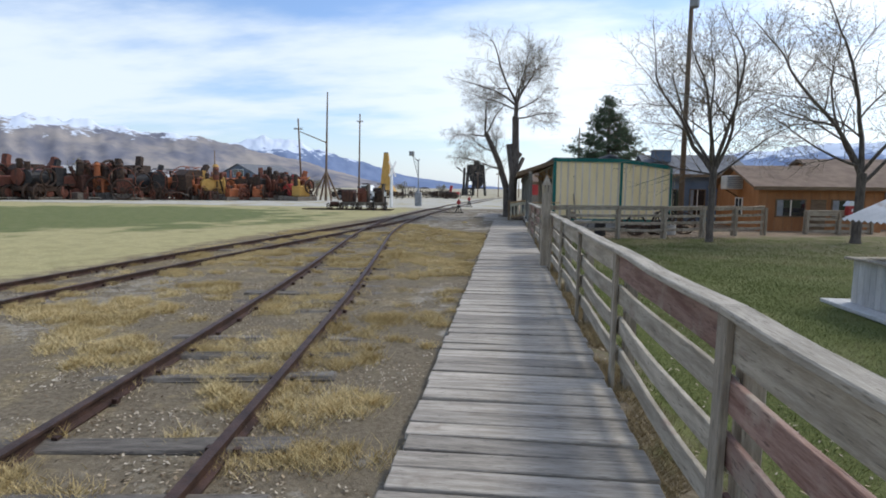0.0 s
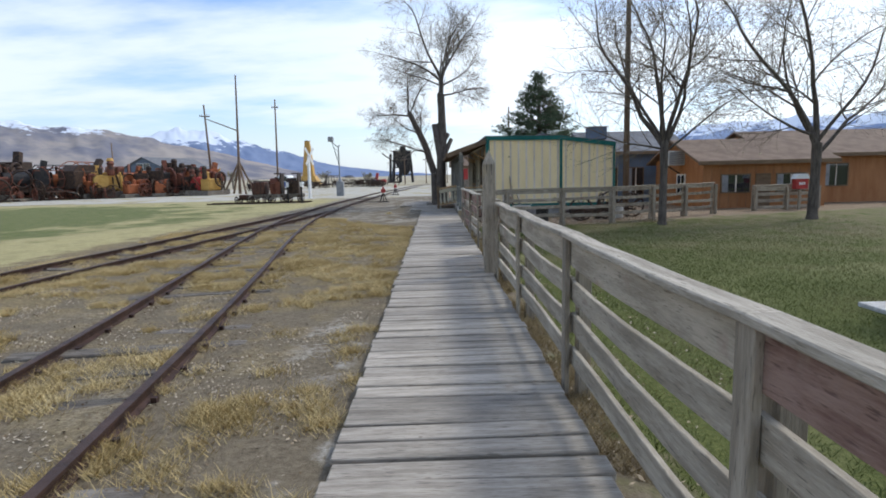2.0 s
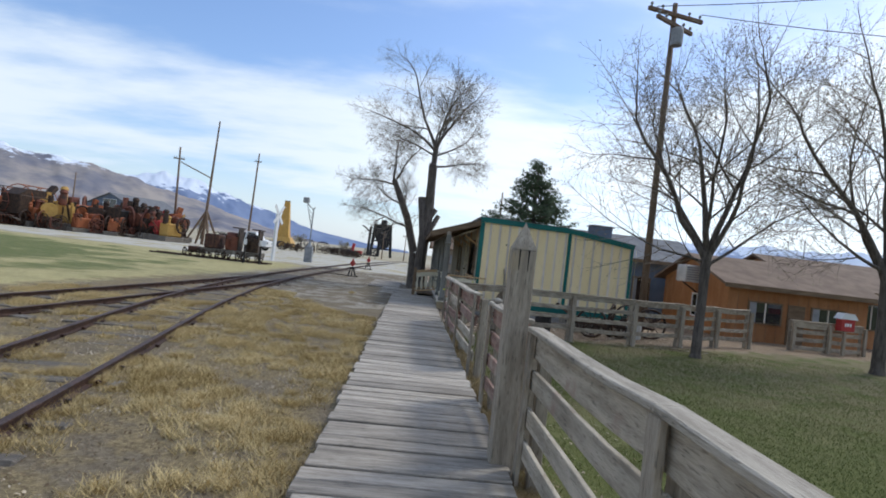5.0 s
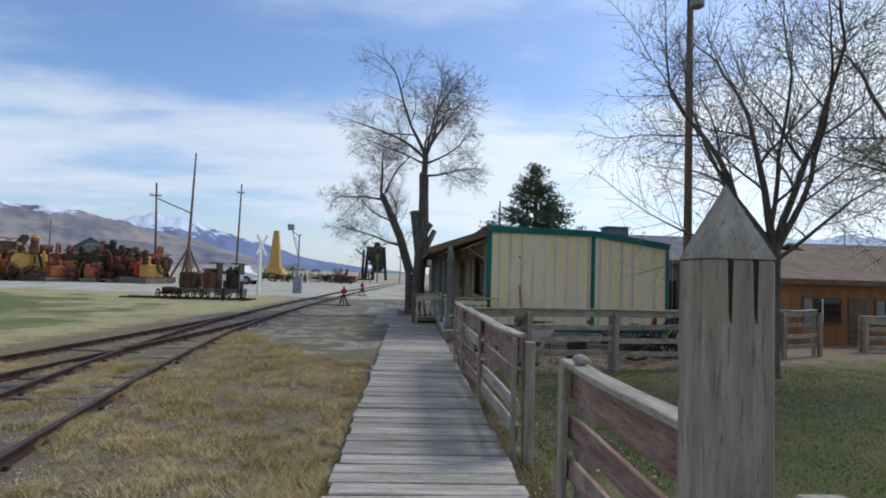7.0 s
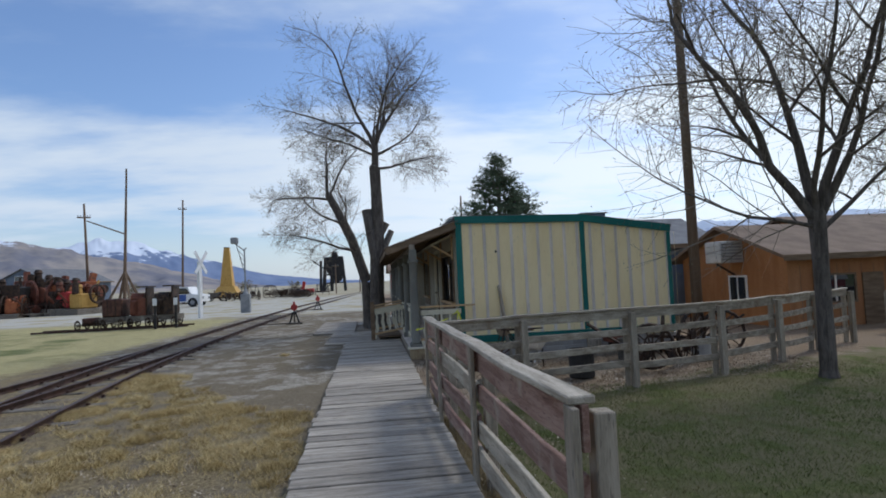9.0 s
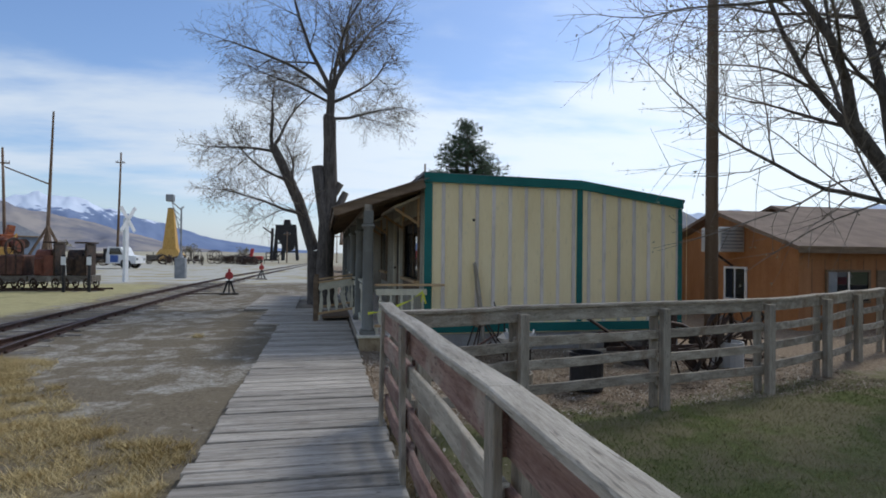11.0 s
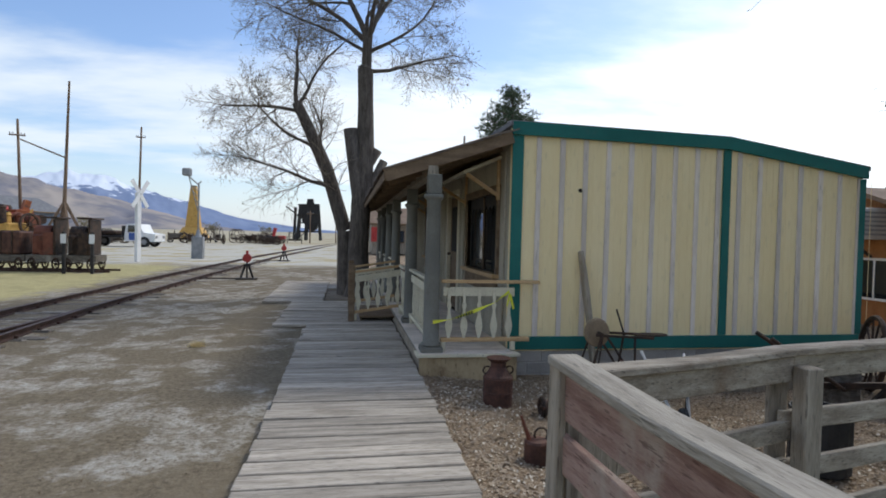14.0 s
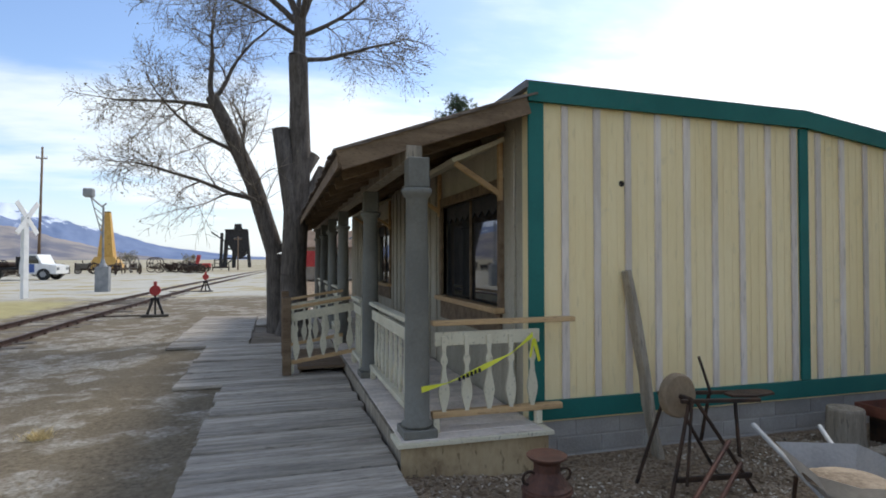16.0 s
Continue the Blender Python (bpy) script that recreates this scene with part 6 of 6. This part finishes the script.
part("post", box(B(), -0.05, 0.05, -0.05, 0.05, 0, 1.2), POSTWOOD, rs)
part("board", box(B(), -0.7, 0.7, -0.08, -0.051, 1.0, 2.0, 0.005), REDP, rs)
rb = thing("red_box", (13.3, 22.2, 0.22), "small red house-shaped box with white lettering on the fence", "box")
part("case", box(B(), -0.22, 0.22, -0.12, 0.12, 0.35, 0.72, 0.008), REDP, rb)
part("stand", box(B(), -0.04, 0.04, -0.04, 0.04, -0.55, 0.349), POSTWOOD, rb)
bm = B()
prism(bm, [(-0.28, 0.72), (0.28, 0.72), (0.16, 0.90), (-0.16, 0.90)], "y", -0.16, 0.16)
part("lid", bm, WHITEP, rb, "pale sloped lid")
bm = B()
for i in range(3):
    box(bm, -0.11 + i * 0.08, -0.06 + i * 0.08, -0.124, -0.1205, 0.5, 0.6)
part("lettering", bm, WHITEP, rb, "white lettering")


# ---- the wishing well on the lawn ----
def well():
    wl = thing("wishing_well", (5.9, 7.0, -0.28), "whitewashed square board wishing well with a corrugated tin roof", "well", turn=90)
    part("plinth", box(B(), -1.0, 1.0, -1.0, 1.0, 0, 0.06, 0.01), WHITEBOARD, wl)
    me = mesh_of(box(B(), -0.068, 0.068, -0.012, 0.012, 0.06, 0.72, 0.004), WHITEBOARD)
    for i in range(10):
        a = -0.63 + i * 0.14
        part("stave", me, WHITEBOARD, wl, at=pose(a, -0.70, 0))
        part("stave", me, WHITEBOARD, wl, at=pose(a, 0.70, 0))
        part("stave", me, WHITEBOARD, wl, at=pose(-0.70, a, 0, 0, 0, 90))
        part("stave", me, WHITEBOARD, wl, at=pose(0.70, a, 0, 0, 0, 90))
    for a in ((-0.8, 0.8, -0.8, -0.62), (-0.8, 0.8, 0.62, 0.8), (-0.8, -0.62, -0.619, 0.619), (0.62, 0.8, -0.619, 0.619)):
        part("cap_board", box(B(), *a, 0.721, 0.755, 0.006), CAPWOOD, wl)
    for x in (-0.62, 0.62):
        part("roof_post", box(B(), x - 0.035, x + 0.035, -0.035, 0.035, 0.756, 1.52, 0.005), POSTWOOD, wl)
    for sg in (-1, 1):
        bm = B()
        rows = []
        for i in range(49):
            x = -0.85 + 1.7 * i / 48
            z = 0.018 * math.cos(i * math.pi / 2)
            rows.append([bm.verts.new((x, sg * y, 1.74 - y * 0.5 + z + dz)) for y in (0.0, 0.85) for dz in (0, 0.006)])
        for a, b in zip(rows, rows[1:]):
            bm.faces.new((a[0], b[0], b[2], a[2]))
            bm.faces.new((a[1], a[3], b[3], b[1]))
        part("tin_sheet", bm, TIN, wl, "corrugated tin roof sheet")
    part("ridge_pole", rod(B(), (-0.85, 0, 1.70), (0.85, 0, 1.70), 0.04), POSTWOOD, wl)
    part("windlass", rod(B(), (-0.62, 0, 1.2), (0.62, 0, 1.2), 0.06), POSTWOOD, wl)


well()


# ---- the yard beside the building ----
GZ = -0.20


def milk_can():
    c = thing("milk_can", (1.36, 21.2, GZ), "rusty dark red metal milk can", "milk can")
    c.scale = (0.84, 0.84, 0.82)
    part("body", lathe(B(), [(0.16, 0), (0.165, 0.02), (0.165, 0.35), (0.162, 0.375), (0.14, 0.395), (0.105, 0.45), (0.088, 0.48), (0.088, 0.535), (0.135, 0.575), (0.135, 0.585)], 22), CANRUST, c)
    for z in (0.02, 0.20, 0.355):
        part("band", ring(B(), (0, 0, z), (0, 0, 1), 0.165, 0.008, 22, 5), CANRUST, c)
    part("lid", lathe(B(), [(0.08, 0.55), (0.10, 0.56), (0.10, 0.57), (0.02, 0.565)], 18), IRON, c)
    for sx in (-1, 1):
        part("handle", ring(B(), (sx * 0.13, 0, 0.44), (0, 1, 0), 0.045, 0.01, 10, 5), IRON, c)


milk_can()


def oil_can():
    c = thing("oil_can", (1.28, 19.85, GZ), "rusty oil can with a long spout on gravel", "can")
    part("body", lathe(B(), [(0.085, 0), (0.09, 0.01), (0.09, 0.17), (0.08, 0.185), (0.03, 0.2)], 16), CANRUST, c)
    part("spout", rod(B(), (-0.05, 0, 0.17), (-0.12, 0, 0.36), 0.018, 0.01), RUSTRED, c)
    part("handle", ring(B(), (0.03, 0, 0.22), (0, 1, 0), 0.05, 0.008, 10, 5), IRON, c)


oil_can()


def grindstone():
    g = thing("grindstone", (2.60, 21.55, GZ), "old sandstone grinding wheel on a rusty iron frame", "grindstone")
    g.scale = (0.78, 0.85, 0.88)
    part("stone", lathe(B(), [(0.03, -0.04), (0.155, -0.04), (0.168, -0.028), (0.17, 0.0), (0.168, 0.028), (0.155, 0.04), (0.03, 0.04)], 26, Matrix.Translation((-0.12, 0, 0.74)) @ Euler((radians(90), 0, 0)).to_matrix().to_4x4()), SAND, g)
    part("axle", rod(B(), (-0.12, -0.16, 0.74), (-0.12, 0.16, 0.74), 0.02), IRON, g)
    for y in (-0.14, 0.14):
        part("frame_bar", beam(B(), (-0.2, y, 0.73), (0.62, y, 0.69), 0.03, 0.03), IRON, g)
        part("leg", beam(B(), (-0.12, y, 0.73), (-0.38, y * 1.5, 0), 0.025, 0.025), IRON, g)
        part("leg", beam(B(), (-0.05, y, 0.72), (0.5, y * 1.5, 0), 0.025, 0.025), IRON, g)
        part("leg", beam(B(), (0.35, y, 0.70), (0.32, y * 1.5, 0.3), 0.025, 0.025), IRON, g)
    bm = B()
    prism(bm, [(0.42, -0.05), (0.62, -0.11), (0.86, -0.07), (0.90, 0.0), (0.86, 0.07), (0.62, 0.11), (0.42, 0.05)], "z", 0.70, 0.718)
    part("seat", bm, IRON, g, "worn iron seat")
    part("crossbar", beam(B(), (-0.3, -0.2, 0.18), (0.45, -0.2, 0.15), 0.025, 0.04), IRON, g)
    part("pedal_rod", rod(B(), (-0.12, -0.17, 0.74), (-0.25, -0.25, 0.15), 0.012), IRON, g)
    part("lever", rod(B(), (0.33, 0.1, 0.7), (0.22, 0.12, 1.0), 0.012), IRON, g)


grindstone()


def hand_plow():
    p = thing("hand_cultivator", (1.95, 20.95, GZ), "rusty walking cultivator with a long handle and small wheels", "farm tool")
    part("handle", rod(B(), (0.70, 0.30, 0.42), (0.05, -0.05, 0.14), 0.015), CANRUST, p)
    part("handle", rod(B(), (0.60, 0.10, 0.36), (0.15, -0.1, 0.10), 0.014), CANRUST, p)
    for y in (-0.13, 0.03):
        part("frame_bar", beam(B(), (-0.27, y, 0.10), (0.2, y + 0.02, 0.12), 0.028, 0.03), CANRUST, p)
    for x in (-0.2, 0.0, 0.15):
        part("cross_bar", rod(B(), (x, -0.13, 0.11), (x, 0.04, 0.115), 0.011), IRON, p)
    for x in (-0.25, 0.17):
        wheel(p, (x, -0.05, 0.085), 0.08, 0.02, (1, 0, 0), IRON, 5)
    part("tine", rod(B(), (-0.05, 0, 0.1), (-0.1, -0.06, 0.0), 0.012), IRON, p)


hand_plow()


def wheelbarrow():
    b = thing("wheelbarrow", (2.78, 20.55, GZ), "old rusty wheelbarrow with a worn pale tray full of gravel", "wheelbarrow", turn=248)
    b.scale = (0.80, 0.80, 0.82)
    bm = B()
    rim = [(-0.42, -0.28), (0.25, -0.34), (0.42, -0.2), (0.42, 0.2), (0.25, 0.34), (-0.42, 0.28)]
    floor_ = [(-0.26, -0.17), (0.12, -0.2), (0.2, -0.12), (0.2, 0.12), (0.12, 0.2), (-0.26, 0.17)]
    top = [bm.verts.new((x, y, 0.62)) for x, y in rim]
    low = [bm.verts.new((x, y, 0.42)) for x, y in floor_]
    for i in range(6):
        bm.faces.new((low[i], low[(i + 1) % 6], top[(i + 1) % 6], top[i]))
    bm.faces.new(low[::-1])
    bmesh.ops.solidify(bm, geom=bm.faces[:], thickness=0.012)
    part("tray", bm, TIN, b, "worn pale rusty tray")
    part("wheel", ring(B(), (0.52, 0, 0.17), (0, 1, 0), 0.125, 0.045, 18, 8), RUBBER, b)
    part("hub", rod(B(), (0.52, -0.07, 0.17), (0.52, 0.07, 0.17), 0.05), IRON, b)
    for y in (-0.2, 0.2):
        part("handle", rod(B(), (0.52, y * 0.3, 0.18), (-0.85, y * 1.25, 0.62), 0.018), TIN, b)
        part("leg", rod(B(), (-0.3, y, 0.42), (-0.38, y, 0.0), 0.015), IRON, b)
    part("load", lathe(B(), [(0.28, 0.50), (0.2, 0.53), (0.05, 0.54)], 12), GRAVEL, b, "gravel in the tray")


wheelbarrow()
stump = thing("stump", (4.5, 21.95, GZ), "short sawn grey tree stump", "stump")
part("body", lathe(B(), [(0.16, 0), (0.145, 0.08), (0.14, 0.30), (0.132, 0.32), (0.0, 0.32)], 18), POSTWOOD, stump)
trough = thing("red_trough", (5.0, 21.9, GZ), "shallow rusty red metal tray on blocks", "trough")
trough.scale = (0.66, 0.66, 0.7)
part("support", box(B(), -0.3, 0.3, -0.12, 0.12, 0, 0.34, 0.01), IRON, trough)
bm = B()
for a in ((-0.42, 0.42, -0.22, 0.22, 0.342, 0.36), (-0.42, 0.42, -0.22, -0.20, 0.361, 0.47), (-0.42, 0.42, 0.20, 0.22, 0.361, 0.47), (-0.42, -0.40, -0.199, 0.199, 0.361, 0.47), (0.40, 0.42, -0.199, 0.199, 0.361, 0.47)):
    box(bm, *a)
part("tray", bm, RUSTRED, trough, "rusty red tray")
lean = thing("leaning_plank", (2.72, 22.12, GZ), "weathered split plank leaning against the wall", "plank")
bm = beam(B(), (0.06, 0.0, 0.0), (-0.09, 0.18, 1.48), 0.05, 0.11, 0.01)
bmesh.ops.subdivide_edges(bm, edges=[e for e in bm.edges if e.calc_length() > 1], cuts=6)
for v in bm.verts:
    v.co.x += 0.03 * noise.noise(v.co * 4)
part("plank", bm, POSTWOOD, lean)
log = thing("timber_beam", (5.0, 21.62, GZ), "long weathered square timber lying on gravel", "timber")
part("beam", beam(B(), (-1.1, -0.12, 0.06), (1.0, 0.0, 0.09), 0.12, 0.12, 0.01), POSTWOOD, log)


def wagon_wheel(at, r, lean_deg, turn):
    wg = thing("wagon_wheel", at, "old iron-rimmed wagon wheel leaning in the yard", "wheel", "wagon wheels", turn)
    tilt = Vector((0, math.cos(radians(lean_deg)), math.sin(radians(lean_deg))))
    wheel(wg, (0, 0, r + 0.03), r, 0.03, tilt, IRON, 12, "rim")


wagon_wheel((4.6, 19.75, GZ), 0.36, -6, -20)
wagon_wheel((5.6, 20.2, GZ), 0.45, 10, 30)
wagon_wheel((5.7, 21.4, GZ), 0.40, 5, 60)
wagon_wheel((6.6, 20.8, GZ), 0.40, -8, -10)


def tin_drum(at, r, h, m, label):
    d = thing("tub", at, label, "tub", "yard tubs")
    part("body", lathe(B(), [(r * 0.9, 0), (r, 0.02), (r, h), (r * 0.93, h), (r * 0.9, h * 0.5), (0.0, h * 0.45)], 18), m, d)


tin_drum((3.3, 19.55, GZ), 0.20, 0.45, BLACKP, "black round cast iron pot on gravel")
tin_drum((4.75, 20.9, GZ), 0.21, 0.40, TIE, "dark weathered half barrel standing in the yard")
tin_drum((6.0, 20.5, GZ), 0.22, 0.38, TIN, "pale galvanised wash tub behind the fence")
tin_drum((2.2, 19.3, GZ), 0.30, 0.30, POSTWOOD, "weathered wooden half barrel behind the fence")


def harrow(at, turn, label):
    h = thing("old_plough", at, label, "farm tool", "yard tools", turn)
    part("beam", beam(B(), (-0.8, 0, 0.35), (0.7, 0, 0.25), 0.05, 0.06), IRON, h)
    for y in (-0.2, 0.2):
        part("handle", rod(B(), (0.3, y * 0.3, 0.25), (1.0, y, 0.72), 0.02), IRON, h)
    part("share", beam(B(), (-0.2, 0, 0.3), (0.1, 0.05, 0.0), 0.05, 0.16), IRON, h)
    wheel(h, (-0.7, 0, 0.2), 0.18, 0.02, (0, 1, 0), IRON, 6)


harrow((5.3, 20.3, GZ), 20, "rusty walking plough standing in the yard")
harrow((6.2, 21.3, GZ), -10, "rusty horse plough near the building corner")
harrow((4.9, 20.6, GZ), 160, "rusty old plough lying behind the fence")


# ---- loose cover: grass, leaves, gravel ----
def scatter(n, x0, x1, y0, y1, seed, keep):
    r = np.random.default_rng(seed)
    xy = np.stack([r.uniform(x0, x1, n), r.uniform(y0, y1, n)], 1)
    out = [(x, y, ground_z(x, y) - 0.005) for x, y in xy if keep(x, y, r)]
    return np.array(out)


def stuff(name, me, label, category):
    tagged(new(name, me), label, category, kind="stuff")


def patch(x, y, f, s):
    return noise.noise(Vector((x * f, y * f, s)))


def lawn_keep(x, y, r):
    return y - 0.24 * x < 18.1 and r.random() < 1.2 - 0.09 * x and not (4.85 < x < 6.95 and 5.95 < y < 8.05)


stuff("lawn_grass", blades_mesh("lawn", np.concatenate([scatter(520000, 0.95, 14.0, -3, 19.5, 1, lawn_keep)]), 0.042, 0.0035, 0.8, GREENBLADE, 3),
      "short green lawn grass with dry spots", "grass")


def tufts(n, x0, x1, y0, y1, seed, density, per, spread):
    """Feet of grass blades gathered in tufts; density(x, y) gives a tuft's odds."""
    r = np.random.default_rng(seed)
    feet = []
    for x, y in zip(r.uniform(x0, x1, n), r.uniform(y0, y1, n)):
        if r.random() > density(x, y):
            continue
        k = int(per * r.uniform(0.4, 1.3))
        s = spread * r.uniform(0.6, 1.5)
        for dx, dy in r.normal(0, s, (k, 2)):
            if x + dx < -0.7 or x + dx > 0.69:
                feet.append((x + dx, y + dy, ground_z(x + dx, y + dy) - 0.005))
    return np.array(feet)


def dry_density(x, y):
    rail = curve_at(TRACK_A, y)
    d = patch(x, y, 0.75, 1.0) + 0.6 * patch(x, y, 1.9, 4.0)
    if 8.2 + 0.8 * patch(x, 0, 1.5, 2) < y < 16.0 - 1.5 * x + 1.0 * patch(x, y, 0.7, 9) and rail + 0.45 < x:
        return 1.0 if d + 0.7 * patch(x, y, 4.2, 8.0) > 0.0 else 0.08
    if y >= 18:
        return 0.06 if d > 0.55 else 0.0
    return 0.8 if d > 0.16 else 0.03


stuff("dry_grass", blades_mesh("dry", tufts(11500, -7.6, -0.75, -3, 24, 5, dry_density, 140, 0.055), 0.07, 0.0032, 1.0, DRYBLADE, 6), "golden dry grass tufts along the track", "grass")
stuff("edge_grass", blades_mesh("edge", scatter(34000, 0.68, 1.02, -4, 18.4, 7, lambda x, y, r: patch(x, y, 1.4, 3) > -0.25), 0.065, 0.003, 1.0, DEADWEED, 8), "dry weeds along the boardwalk edge", "grass")


def leaf_mesh(n, feet, size, seed, material):
    r = np.random.default_rng(seed)
    a = r.uniform(0, 2 * np.pi, n)
    u = np.stack([np.cos(a), np.sin(a), r.normal(0, 0.35, n)], 1) * (size * r.uniform(0.5, 1.3, n))[:, None]
    v = np.stack([-np.sin(a), np.cos(a), r.normal(0, 0.35, n)], 1) * (size * 0.6 * r.uniform(0.5, 1.3, n))[:, None]
    c = feet + np.array([0, 0, 0.015])
    q = np.stack([c - u, c - v * 0.9, c + u, c + v], 1).reshape(-1, 3)
    faces = np.arange(4 * n).reshape(-1, 4)
    return raw_mesh("leaf", q.tolist(), faces.tolist(), material)


def litter_keep(x, y, r):
    return patch(x, y, 0.9, 7) + 0.5 * patch(x, y, 2.6, 2) > 0.05


def rail_litter(x, y, r):
    near = min(abs(abs(x - curve_at(TRACK_A, y)) - GAUGE / 2), abs(abs(x - curve_at(TRACK_B, y)) - GAUGE / 2))
    if 8 < y < 18 and x > curve_at(TRACK_A, y) + 0.5:
        return r.random() < 0.4
    return r.random() < math.exp(-near * 3.2) * (1.0 if patch(x, y, 1.1, 5) > -0.2 else 0.25) + 0.04


feet = scatter(90000, -7.8, -0.75, -2, 20, 29, rail_litter)
stuff("leaf_litter", leaf_mesh(len(feet), feet, 0.013, 30, BROWNLITTER), "dark brown leaf litter and twigs along the rails", "leaves")
feet = scatter(42000, -7.2, -0.75, -2, 17, 9, litter_keep)
stuff("fallen_leaves", leaf_mesh(len(feet), feet, 0.0135, 10, LEAFLITTER), "small pale dry leaves scattered over the dirt", "leaves")
feet = scatter(1500, 0.8, 2.2, -2, 18, 19, lambda x, y, r: True)
stuff("fallen_leaves", leaf_mesh(len(feet), feet, 0.02, 11, LEAFLITTER), "small pale dry leaves at the foot of the fence", "leaves")


def yard_keep(x, y, r):
    return y - 0.1 * x > 18.4 and not (x > BX0 - 0.1 and y > 22.25) and not (y > BY - 0.1)


feet = scatter(52000, 0.72, 7.5, 18.1, 22.4, 12, yard_keep)
stuff("gravel", leaf_mesh(len(feet), feet, 0.015, 13, GRAVEL), "loose brown gravel and wood chips in the yard", "gravel")
feet = scatter(9000, 0.72, 7.5, 18.1, 22.4, 16, lambda x, y, r: yard_keep(x, y, r) and patch(x, y, 1.3, 6) > -0.15)
stuff("wood_chips", leaf_mesh(len(feet), feet, 0.014, 17, CHIP), "pale bleached wood chips among the gravel", "wood chips")
feet = scatter(4500, -7.5, -0.75, -2, 34, 14, lambda x, y, r: True)
stuff("gravel", leaf_mesh(len(feet), feet, 0.010, 15, GRAVEL), "small loose stones beside the track", "gravel")
